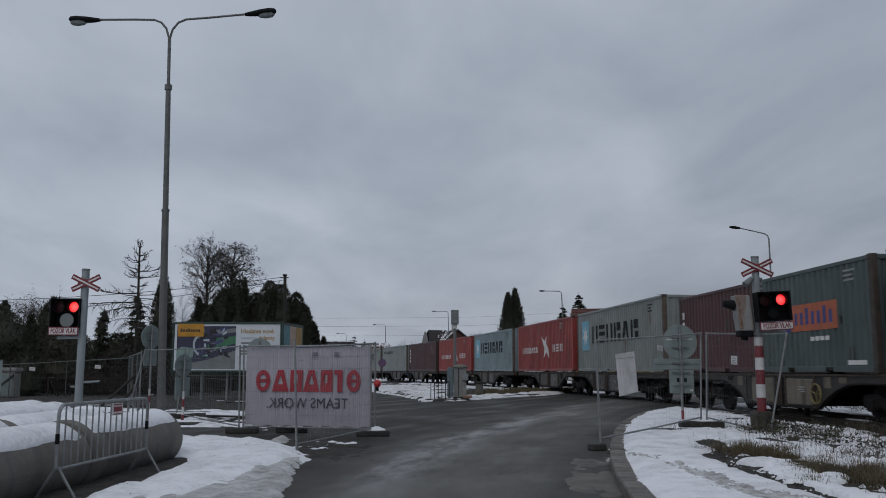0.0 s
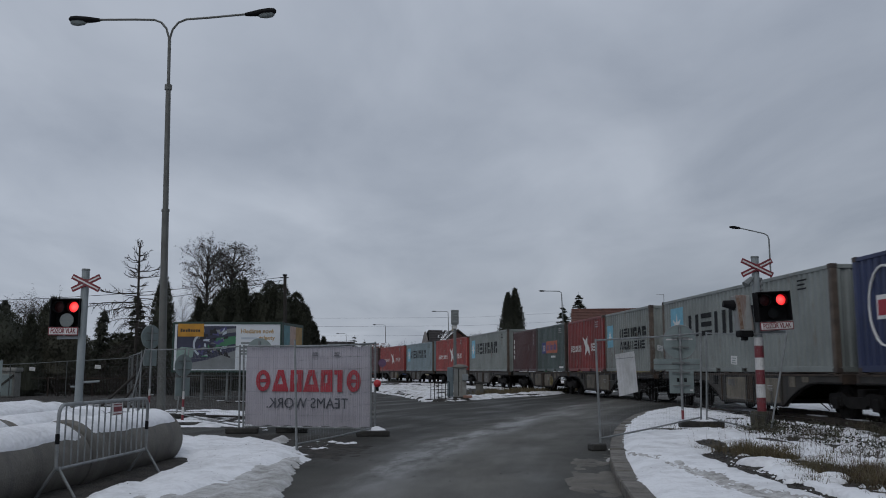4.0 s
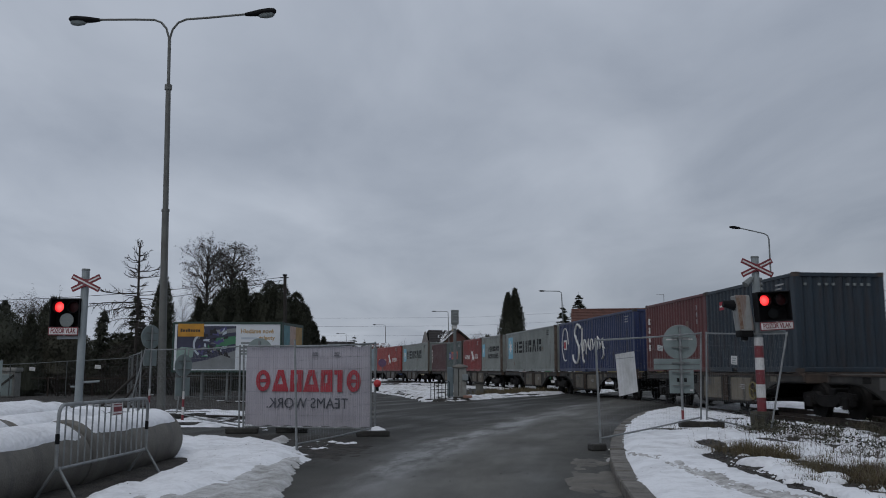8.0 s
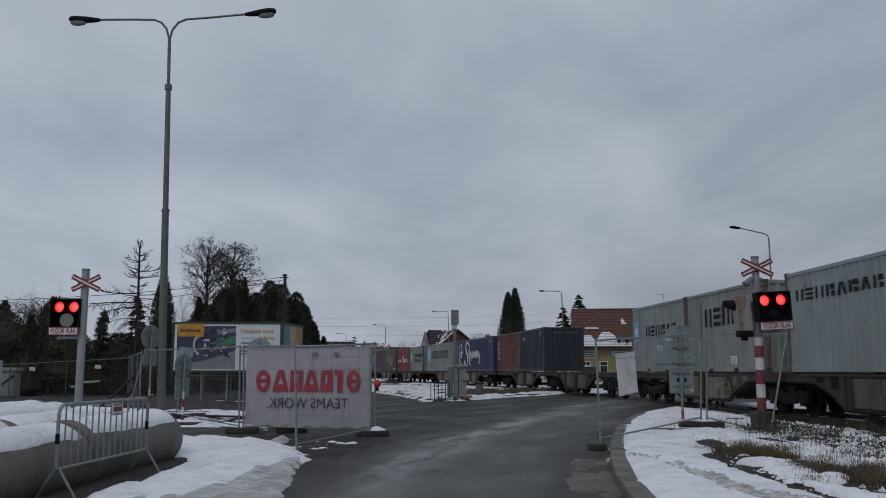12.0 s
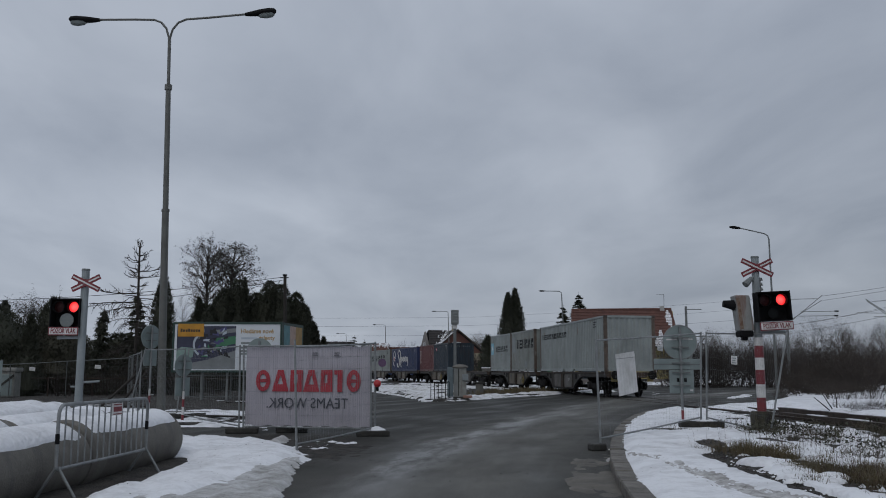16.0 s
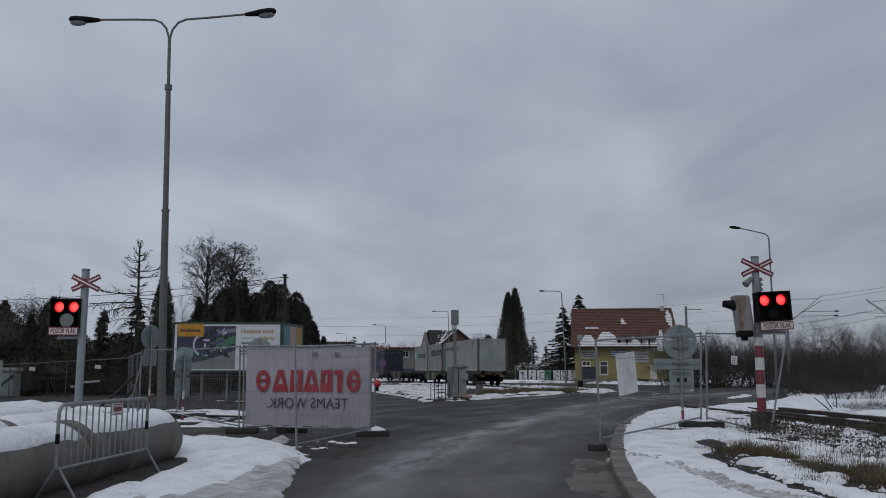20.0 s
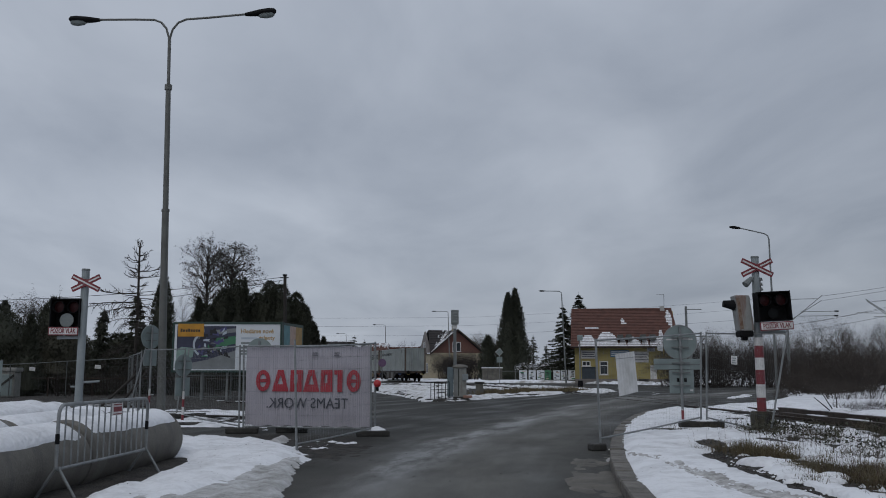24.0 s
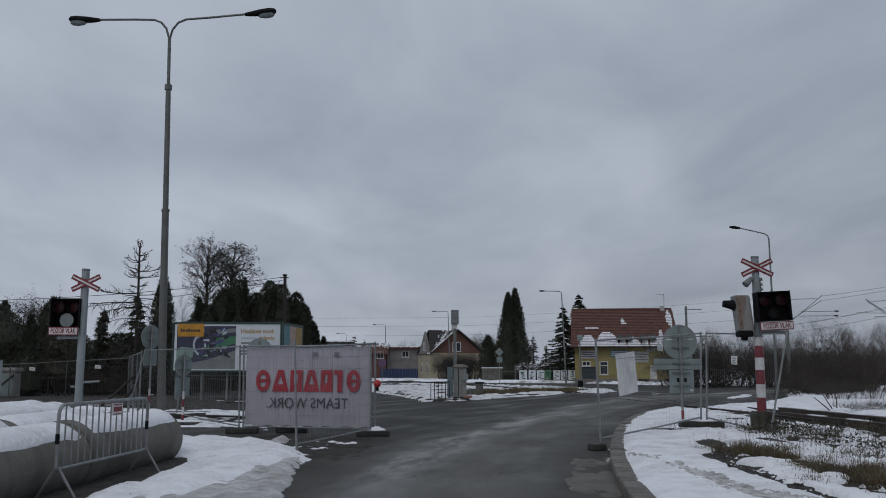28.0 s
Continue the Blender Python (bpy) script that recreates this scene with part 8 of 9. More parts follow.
evergreen(-24.0, 54, 5.75, 1.5, 145, "tall dark evergreen behind the crossing signal", "column", 5000, 0.14)
spruce(-18.35, 51.5, 3.7, 1.2, 143, "small ragged dark spruce behind the fence")
bare_conifer(-15.75, 45.0, 8.1, 151, "tall dying larch with sparse upturned twigs")
ovate_tree(-19.15, 70, 11.9, 1.80, 0.42, 161, "tall slim bare tree with brown seed clusters", 0.35)
ovate_tree(-17.5, 71, 11.6, 1.80, 0.50, 162, "tall slim bare tree with brown seed clusters", 0.6)
bare_tree(-21.0, 69, 9.0, 163, "thin bare tree beside the tall ones", 0, 0.08, 3, 0.75, fork=0.3)
bare_tree(-28.2, 60, 7.3, 164, "bare tree above dark shrubs", 1, 0.12, 4, 0.8, fork=0.4)
bare_tree(-26.9, 61, 7.2, 165, "bare tree above dark shrubs", 1, 0.10, 3, 0.8, fork=0.4)
bare_tree(-30.0, 62, 7.4, 166, "bare tree above dark shrubs", 1, 0.12, 4, 0.8, fork=0.4)
for k in range(9):
    evergreen(-29 + 1.6 * k, 57 + (k * 7 % 5) * 0.6, (3.6 if k < 4 else 2.9) + (k * 3 % 4) * 0.25, 1.7, 190 + k, "dense dark hedge shrub at the back of the garden", "bush", 3000, 0.16, name="hedge_shrub")
thicket([(-20 + 1.1 * k, 46.2 + (k * 37 % 10) * 0.25, 0.9) for k in range(8)], 171, "leafless dark shrub behind the fence", 1.7, SCRUB, 20)

# ---- scrub along the railway on the right ----
_rnd = random.Random(181)
thicket([(0.405 * y + 0.35 * k, y, 1.9) for k, y in ((k, (50 if k < 14 else 86) + _rnd.uniform(0, 14)) for k in range(40))], 182, "leafless brown scrub bush beyond the track", 3.4, SCRUB_MID, 12, 3, r=0.022, spread=0.85, bend=0.26)
thicket([(0.41 * y, y, 1.2) for y in (48.5 + 1.2 * k + _rnd.uniform(-0.5, 0.5) for k in range(12))], 183, "low brown leafless scrub along the road", 1.8, SCRUB_MID, 18, 3, r=0.016, spread=0.95, bend=0.3)
thicket([(_rnd.uniform(15.5, 30), _rnd.uniform(32, 52), 0.9) for _ in range(8)], 184, "low dead brushwood in the snow", 0.75, SCRUB_MID, 20, 2, r=0.010, spread=1.0, bend=0.35)
thicket([(0.425 * y + _rnd.uniform(0, 1.5), y, 0.9) for y in (46.5 + 1.2 * k for k in range(10))], 186, "low tangled brush along the verge", 1.15, SCRUB_MID, 26, 2, r=0.012, spread=1.0, bend=0.35)
thicket([(_rnd.uniform(20.5, 31), _rnd.uniform(74, 84), 1.9) for _ in range(34)], 188, "dark leafless scrub bush behind the road bend", 4.0, SCRUB, 16, 3, r=0.026, spread=0.85, bend=0.26)
thicket([(0.415 * y + (0.7 if k < 12 else 2.4) * (k % 6), y, 1.3) for k, y in ((k, (51 if k < 12 else 76) + 0.9 * k) for k in range(26))], 189, "dense dark undergrowth of the scrub", 2.0, SCRUB, 30, 2, r=0.016, spread=1.0, bend=0.35)
thicket([(_rnd.uniform(12.4, 16.8), _rnd.uniform(24.5, 30), 0.5) for _ in range(20)], 192, "dark tangled brushwood pile in snow", 0.58, SCRUB, 30, 2, r=0.009, spread=1.1, bend=0.4)
thicket([(17.6, 39.5, 0.8), (18.6, 40.2, 0.9), (19.5, 39.8, 0.7)], 187, "brown broom-like bush in the snow", 1.2, SCRUB_MID, 30, 2, r=0.009, spread=0.6, bend=0.2)
thicket([(_rnd.uniform(29, 70), _rnd.uniform(75, 95), 2.0) for _ in range(30)], 185, "leafless brown scrub far beyond the track", 4.2, SCRUB, 26, 2, r=0.03)


for _k, (x, y, h) in enumerate([(38.0, 88, 8.0), (25.8, 65, 5.4), (42.5, 92, 7.8), (47.0, 94, 7.8), (40.0, 90, 7.4), (24.5, 80, 6.0)]):
    bare_tree(x, y, h, 260 + _k, "many-stemmed bare tree in the scrub", 0, 0.07, 4, 0.7, fork=0.15, mat=SCRUB)


# ---- street furniture by the far road ----
def arm_lamp(x, y, h, reach, label, z=0.0, sgn=-1):
    s = thing("street_lamp", pose(x, y, z), label, "street lamp", "single-arm street lamps")
    k = h / 10.4
    part("mast", M().tube([(0.35 * k, 0, 0), (0.12 * k, 0, h * 0.6), (0, 0, h - 0.35)], 0.095, 8, 0.055), MASTGREY, s, soft=True)
    part("arm", M().tube([(0, 0, h - 0.4), (-0.04, 0, h - 0.15), (sgn * 0.28, 0, h), (sgn * reach * 0.8, 0, h + 0.02)], 0.045, 6), MASTGREY, s, soft=True)
    rows = [[(sgn * (reach * 0.72 + u), w * math.cos(a), h + 0.02 + w * 0.7 * math.sin(a)) for a in (2 * math.pi * i / 8 for i in range(9))] for u, w in ((0, 0.04), (0.12, 0.10), (0.5, 0.13), (0.72, 0.06), (0.74, 0.01))]
    part("lamp_head", M().grid(rows), BLACK, s, "dark lamp head", soft=True)


arm_lamp(13.6, 100, 10.45, 2.6, "grey single-arm street lamp before the yellow house")
arm_lamp(0.85, 143, 11.0, 2.7, "distant grey single-arm street lamp")
arm_lamp(-11.8, 180, 10.7, 2.6, "distant grey single-arm street lamp")
arm_lamp(-25.3, 230, 11.0, 2.6, "distant grey single-arm street lamp")


def tall_lamp():
    s = thing("street_lamp", pose(21.85, 58, 0.0), "grey street lamp with a slanting arm behind the signal", "street lamp", "single-arm street lamps")
    part("mast", M().tube([(0.05, 0, 0), (0, 0, 10.2)], 0.10, 8, 0.05), MASTGREY, s, soft=True)
    part("arm", M().tube([(0, 0, 10.1), (-0.06, 0, 10.4), (-0.3, 0, 10.55), (-1.9, 0, 10.92)], 0.04, 6), MASTGREY, s, soft=True)
    rows = [[(-1.85 - u, w * math.cos(a), 10.92 + 0.1 * u + w * 0.8 * math.sin(a)) for a in (2 * math.pi * i / 8 for i in range(9))] for u, w in ((0, 0.04), (0.12, 0.10), (0.5, 0.14), (0.75, 0.07), (0.78, 0.01))]
    part("lamp_head", M().grid(rows), BLACK, s, "dark lamp head", soft=True)


tall_lamp()


def wire(name_label, pts, r, sag):
    m = M()
    for a, b in zip(pts, pts[1:]):
        a, b = Vector(a), Vector(b)
        m.tube([a.lerp(b, k / 10) + Vector((0, 0, -sag * 4 * (k / 10) * (1 - k / 10))) for k in range(11)], r, 3)
    return solid("overhead_wire", m, CABLE, name_label, "wire")


def utility_pole():
    s = thing("utility_pole", pose(-10.35, 57, 0), "dark wooden utility pole with a cable end", "utility pole")
    part("pole", M().tube([(0.22, 0, -0.1), (0.1, 0, 4), (0, 0, 7.55)], 0.13, 9, 0.10), TIMBER, s, soft=True)
    part("cap", M().disc((0, 0, 7.58), 0.15, (0, 0, 1), 0.10, 9), BLACK, s)
    part("insulator_arm", M().tube([(-0.3, 0, 7.4), (0.25, 0, 7.42)], 0.03, 6), BLACK, s)
    part("cable_loop", M().tube([(-0.3, 0, 7.2), (-0.5, 0, 6.95), (-0.75, 0, 7.05), (-0.8, 0, 7.2)], 0.02, 5), CABLE, s)


utility_pole()
wire("black overhead cable running to the utility pole", [(-31, 52, 5.4), (-10.5, 57, 7.45)], 0.02, 0.35)
wire("black overhead cable running to the utility pole", [(-31, 52, 4.4), (-10.5, 57, 7.25)], 0.02, 0.35)
for k, z in enumerate((11.6, 10.0, 8.2)):
    wire("thin power line far behind the houses", [(-60, 170, z + 0.2), (6, 168, z), (60, 150, z + 2.6)], 0.016, 0.3)


CABBLUE = material("blue_grey_cabinet", (0.15, 0.20, 0.225), (0.11, 0.145, 0.165), rough=0.5, scale=4, fine=40, bump=0.08)


def cabinet():
    c = thing("signal_cabinet", pose(0.82, 42.0, 0.17), "weathered grey electrical cabinet with a rounded lid", "cabinet")
    part("body", M().box(-0.29, -0.25, 0, 0.30, 0.3, 1.36, 0.02), CABPALE, c)
    rows = [[(0.005 + q * 0.36 * math.cos(a), 0.02 + q * 0.36 * math.sin(a), z) for a in (2 * math.pi * k / 20 for k in range(21))] for q, z in ((0.9, 1.36), (1.06, 1.38), (1.06, 1.42), (0.8, 1.49), (0.4, 1.525), (0.01, 1.535))]
    part("lid", M().grid(rows), CONCRETE, c, "pale domed lid", soft=True)
    part("side_door", M().box(-0.28, -0.268, 0.06, -0.10, -0.252, 1.32, 0.005), GREYBOX, c, "dark narrow door leaf")
    part("door", M().box(-0.04, -0.268, 0.06, 0.28, -0.252, 1.32, 0.005), CABPALE, c)
    part("hinge_strip", M().box(-0.095, -0.275, 0.06, -0.045, -0.252, 1.32), DARKSTONE, c, "dark gap with hinges")
    part("meter_box", M().box(0.10, -0.34, 0.78, 0.38, -0.27, 1.08, 0.01), PALEPOST, c, "pale small box")
    part("plinth", M().box(-0.33, -0.33, -0.15, 0.40, 0.36, 0.02, 0.02), DARKSTONE, c)
    d = thing("signal_cabinet", pose(0.40, 42.6, 0.17), "narrow grey electrical cabinet beside the larger one", "cabinet")
    part("body", M().box(-0.18, -0.2, 0, 0.11, 0.25, 1.40, 0.02), CABBLUE, d)
    part("door", M().box(-0.15, -0.215, 0.1, 0.08, -0.202, 1.32, 0.004), CABBLUE, d)
    p = thing("siren_pole", pose(0.62, 44.0, 0.1), "grey pole carrying a tall loudspeaker box", "siren")
    part("pole", M().tube([(0, 0, 0), (-0.02, 0, 3.65)], 0.085, 10, 0.075), MASTGREY, p, soft=True)
    part("loudspeaker_box", M().box(-0.21, -0.18, 3.60, 0.17, 0.2, 4.32, 0.02), MASTGREY, p, "grey box with slotted front")
    for k in range(4):
        part("slot", M().box(-0.15, -0.19, 3.72 + 0.14 * k, 0.11, -0.181, 3.78 + 0.14 * k), ZINC, p)
    part("bracket", M().box(-0.14, -0.1, 3.38, 0.1, 0.1, 3.60, 0.02), WHITE, p, "pale bracket")
    r = thing("handrail", pose(-0.55, 41.0, 0.1), "short dark steel handrail beside the cabinet", "handrail")
    for k in range(6):
        part("post", M().tube([(0.17 * k, 0.1 * k, 0), (0.17 * k, 0.1 * k, 0.78)], 0.018, 6), BLACK, r)
    part("rail", M().tube([(0, 0, 0.78), (0.85, 0.5, 0.78)], 0.022, 6), BLACK, r)
    part("rail", M().tube([(0, 0, 0.42), (0.85, 0.5, 0.42)], 0.016, 6), BLACK, r)
    q = thing("concrete_post", pose(1.95, 47.0, 0.1), "short pale concrete marker post", "post")
    part("shaft", M().box(-0.2, -0.14, 0, 0.2, 0.14, 0.62, 0.02), CONCRETE, q)
    part("cap", M().box(-0.26, -0.2, 0.62, 0.26, 0.2, 0.72, 0.02), DARKSTONE, q)
    g = thing("sandstone_slab", pose(1.0, 41.2, 0.14), "loose reddish slab leaning at the cabinet foot", "slab")
    part("slab", M().box(-0.05, -0.05, 0.0, 0.36, 0.02, 0.13, 0.02), material("red_slab", (0.30, 0.17, 0.13), rough=0.8), g)
    b = thing("sign_pole", pose(9.8, 63.0, 0.1), "thin grey pole on a black foot at the island's tip", "pole")
    part("foot", M().tube([(0, 0, 0), (0, 0, 0.62)], 0.20, 12, 0.17), BLACK, b, "black round foot", soft=True)
    part("pole", M().tube([(0, 0, 0.6), (0, 0, 3.75)], 0.05, 8), MASTGREY, b, soft=True)
    part("head", M().box(-0.16, -0.1, 3.45, 0.22, 0.1, 3.85, 0.04), SIGNBACK, b, "small pale lamp head")


cabinet()


def rear_sign(x, y, z_c, label, r=0.45):
    s = thing("road_sign", pose(x, y, 0.0), label, "road sign", "far road signs")
    part("pole", M().tube([(0, 0, 0), (0, 0, z_c + 0.3)], 0.035, 8), ZINC, s)
    part("diamond_plate", M().plate([(-r, z_c), (0, z_c - r), (r, z_c), (0, z_c + r)], -0.05, -0.03), SIGNBACK, s)
    part("rim", M().tube([(-r, -0.055, z_c), (0, -0.055, z_c - r), (r, -0.055, z_c), (0, -0.055, z_c + r), (-r, -0.055, z_c)], 0.025, 4), WHITE, s, "white rim")
    part("lower_plate", M().box(-0.33, -0.05, z_c - 1.2, 0.33, -0.03, z_c - 0.55), SIGNBACK, s)


rear_sign(6.55, 102, 3.55, "diamond road sign with a plate, before the cypress")
_n = thing("road_sign", pose(-7.2, 105, 0), "small round purple-red road sign by the far road", "road sign", "far road signs")
part("pole", M().tube([(0, 0, 0), (0, 0, 2.6)], 0.035, 8), ZINC, _n)
part("round_plate", M().disc((0, -0.05, 2.3), 0.48, (0, 1, 0), 0.02, 24), material("faded_violet", (0.14, 0.08, 0.16), rough=0.5), _n)


# ---- houses ----
def window(parent, x, z, w, h, y, frame_mat=None, bars=1, sill=True, front=-1):
    """A window standing in the wall's face, with frame, panes and sill."""
    fm = frame_mat or WHITE
    m = M()
    t = 0.09
    for a, b, c, d in ((x, z, x + w, z + t), (x, z + h - t, x + w, z + h), (x, z + t, x + t, z + h - t), (x + w - t, z + t, x + w, z + h - t)):
        m.box(a, y + front * 0.05, b, c, y - front * 0.12, d)
    for k in range(1, bars + 1):
        q = x + w * k / (bars + 1)
        m.box(q - 0.03, y + front * 0.045, z + t, q + 0.03, y - front * 0.1, z + h - t)
    win = part("window", m, fm, parent, "framed house window")
    for k in range(bars + 1):
        a, b = x + t + (w - 2 * t) * k / (bars + 1), x + t + (w - 2 * t) * (k + 1) / (bars + 1)
        part("pane", M().box(a + 0.03, y + front * 0.012, z + t, b - 0.03, y - front * 0.02, z + h - t), GLASS, win)
    if sill:
        part("sill", M().box(x - 0.08, y + front * 0.14, z - 0.07, x + w + 0.08, y, z), fm, win)
    return win


def wall_with_holes(x0, x1, z0, z1, y0, y1, holes):
    """A thick wall slab pierced by rectangular openings."""
    xs = sorted({x0, x1, *(h[0] for h in holes), *(h[0] + h[2] for h in holes)})
    zs = sorted({z0, z1, *(h[1] for h in holes), *(h[1] + h[3] for h in holes)})
    m = M()
    for a, b in zip(xs, xs[1:]):
        for c, d in zip(zs, zs[1:]):
            cx, cz = (a + b) / 2, (c + d) / 2
            if any(h[0] < cx < h[0] + h[2] and h[1] < cz < h[1] + h[3] for h in holes):
                continue
            m.box(a, y0, c, b, y1, d)
    return m


def roof_slope(p0, p1, p2, p3, courses, lift):
    """A tiled slope from the eaves p0-p1 to the ridge p3-p2 in overlapping courses."""
    p0, p1, p2, p3 = (Vector(p) for p in (p0, p1, p2, p3))
    n = (p1 - p0).cross(p3 - p0).normalized()
    if n.z < 0:
        n = -n
    rows = [[p0, p1]]
    for k in range(courses):
        a, b = k / courses, (k + 1) / courses
        rows.append([p0.lerp(p3, a) + n * lift, p1.lerp(p2, a) + n * lift])
        rows.append([p0.lerp(p3, b) + n * lift * 0.15, p1.lerp(p2, b) + n * lift * 0.15])
    rows += [[p3, p2], [p0, p1]]
    return M().grid(rows)


def roof_snow(p0, p1, p2, p3, amount, seed, courses, cols=90, rough=1.0):
    """Snow that stays in the courses of a roof: ragged strips, one for each course and stretch."""
    p0, p1, p2, p3 = (Vector(p) for p in (p0, p1, p2, p3))
    n = (p1 - p0).cross(p3 - p0).normalized()
    if n.z < 0:
        n = -n
    m = M()
    for k in range(courses):
        v0, v1 = k / courses + 0.004, (k + 0.80) / courses
        for i in range(cols):
            u = (i + 0.5) / cols
            if amount(u, (v0 + v1) / 2) + rough * (0.5 * noise.noise((u * 11, v0 * 7, seed)) + 0.4 * noise.noise((u * 37, v0 * 26, seed))) > 0:
                q = [p0.lerp(p1, a).lerp(p3.lerp(p2, a), b) + n * 0.075 for a, b in ((i / cols, v0), ((i + 1) / cols, v0), ((i + 1) / cols, v1), (i / cols, v1))]
                m.add(q + [c - n * 0.05 for c in q], [(0, 1, 2, 3), (4, 5, 1, 0), (5, 6, 2, 1), (7, 4, 0, 3)])
    return m


YELLOWWALL = material("yellow_render", (0.285, 0.24, 0.092), (0.22, 0.185, 0.075), rough=0.85, scale=0.8, fine=14, bump=0.2)
CREAMWALL = material("cream_render", (0.33, 0.29, 0.20), (0.25, 0.22, 0.155), rough=0.85, scale=0.8, fine=14, bump=0.2)
GREYWALL = material("grey_render", (0.20, 0.185, 0.175), (0.13, 0.12, 0.115), rough=0.85, scale=0.8, fine=14, bump=0.2)
BRICKWALL = material("brown_red_boards", (0.135, 0.062, 0.046), (0.09, 0.042, 0.033), rough=0.85, scale=1.5, fine=14, bump=0.3, stretch=(6, 6, 1))
TILES = material("red_roof_tiles", (0.118, 0.050, 0.036), (0.072, 0.033, 0.026), rough=0.8, scale=1.6, fine=12, bump=0.4)
DARKROOF = material("dark_roof", (0.034, 0.029, 0.029), (0.018, 0.016, 0.016), rough=0.8, scale=1.6, fine=12, bump=0.3)
BLUEFENCE = material("blue_boards", (0.022, 0.048, 0.125), (0.016, 0.034, 0.09), rough=0.6, scale=2, fine=20, bump=0.1)
WOODDARK = material("dark_timber_trim", (0.05, 0.034, 0.026), (0.03, 0.021, 0.017), rough=0.75, scale=3, fine=30, bump=0.2)


SIGNPAPER = material("faded_sign_white", (0.40, 0.40, 0.39), (0.30, 0.30, 0.29), rough=0.6, scale=3, fine=30, bump=0.03)
HOODGREY = material("hood_grey_green", (0.085, 0.095, 0.09), (0.055, 0.06, 0.057), rough=0.6, scale=3, fine=30, bump=0.1)
SIGNBLUE = material("faded_sign_blue", (0.05, 0.13, 0.22), (0.04, 0.10, 0.17), rough=0.6, scale=3, fine=30, bump=0.03)
DOORBLUE = material("dark_blue_door", (0.035, 0.050, 0.065), (0.022, 0.032, 0.042), rough=0.5, scale=3, fine=30, bump=0.05)


def yellow_house():
    h = thing("house", pose(14.95, 99.8, 0.1, 0, 0, -8.6), "yellow rendered house with a red tiled snowy roof", "house")
    W0, D, E, R = 11.4, 8.5, 4.05, 8.5
    holes = [(0.75, 0.05, 1.55, 1.72), (0.79, 1.84, 0.95, 0.56), (2.74, 0.89, 0.95, 1.5), (8.3, 0.05, 0.72, 1.9)]
    part("wall", wall_with_holes(0, W0, -0.1, E, 0, 0.35, holes), YELLOWWALL, h)
    part("wall", M().box(0, D - 0.35, -0.1, W0, D, E), YELLOWWALL, h)
    for x in (0, W0 - 0.35):
        pts = [(0.35, -0.1), (D - 0.35, -0.1), (D - 0.35, E), (D / 2, R - 0.25), (0.35, E)]
        n = len(pts)
        vs = [(x, a, b) for a, b in pts] + [(x + 0.35, a, b) for a, b in pts]
        part("gable_wall", M().add(vs, [tuple(range(n)), tuple(range(2 * n - 1, n - 1, -1))] + [((i + 1) % n, i, i + n, (i + 1) % n + n) for i in range(n)]), YELLOWWALL, h)
    fl = [(-0.45, -0.75, E - 0.05), (W0 + 0.3, -0.75, E - 0.05), (W0 - 0.15, D / 2, R), (-0.3, D / 2, R)]
    roof = part("roof", roof_slope(*fl, 24, 0.05), TILES, h)
    part("roof_back", roof_slope((W0 + 0.5, D + 0.75, E - 0.05), (-0.45, D + 0.75, E - 0.05), (-0.3, D / 2, R), (W0 - 0.15, D / 2, R), 12, 0.05), TILES, h)
    part("ridge_tiles", M().tube([(-0.3, D / 2, R), (W0 - 0.15, D / 2, R)], 0.13, 8), TILES, h)

    def amount(u, v):
        # rounded banks left above the eaves, and a few patches higher up
        x, s = -0.45 + (W0 + 0.75) * u, -1.0
        for mid, half, top in ((1.42, 0.98, 0.30), (3.65, 1.28, 0.37), (5.35, 0.42, 0.19), (6.62, 0.78, 0.23), (7.83, 0.38, 0.20), (9.1, 0.78, 0.26), (9.75, 0.35, 0.42), (10.9, 0.8, 0.30)):
            k = abs(x - mid) / half
            if k < 1:
                s = max(s, (top * (1 - k ** 2.4) ** 0.6 - v) * 7)
        s = max(s, 0.36 - 5.5 * math.hypot((x - 1.9) * 0.11, (v - 0.47) * 2.0), 0.16 - 4 * math.hypot((x - 5.6) * 0.12, (v - 0.66) * 0.7), 0.5 - 5 * math.hypot((x - 11.1) * 0.30, (v - 0.70) * 0.5))
        return s
    tagged(part("roof_snow", roof_snow(*fl, amount, 3.3, 24, 220, 0.45), SNOW, h), "melting snow in the tile courses", "", "", "stuff")
    for x in (5.1, 6.05, 7.6, 8.65):
        part("roof_hatch", M().plate([(x - 0.42, 4.78), (x + 0.36, 4.78), (x + 0.28, 5.35), (x - 0.28, 5.35)], -0.62, 0.6), HOODGREY, roof, "small grey-green roof vent hood")
    part("gutter", M().tube([(-0.45, -0.82, E - 0.1), (W0 + 0.5, -0.82, E - 0.1)], 0.09, 8), WOODDARK, h, "dark rain gutter")
    part("chimney", M().box(9.95, D / 2 - 0.25, R - 0.4, 10.45, D / 2 + 0.25, R + 0.36, 0.02), SIGNPAPER, h, "pale chimney stack")
    m = M().tube([(10.45, D / 2, R + 0.2), (10.45, D / 2, R + 1.75)], 0.03, 6)
    m.tube([(9.6, D / 2, R + 1.68), (10.5, D / 2, R + 1.72)], 0.02, 5).tube([(10.0, D / 2 - 0.3, R + 1.7), (10.0, D / 2 + 0.3, R + 1.7)], 0.015, 5)
    part("aerial", m, MASTGREY, h, "thin television aerial")
    window(h, 0.79, 1.84, 0.95, 0.56, 0.05)
    window(h, 2.74, 0.89, 0.95, 1.5, 0.05, bars=0)
    part("window_rail", M().box(2.83, 0.0, 1.86, 3.60, 0.06, 1.93), WHITE, h)
    part("door", M().box(0.75, 0.08, -0.05, 2.30, 0.16, 1.75, 0.01), DOORBLUE, h, "dark blue shop door")
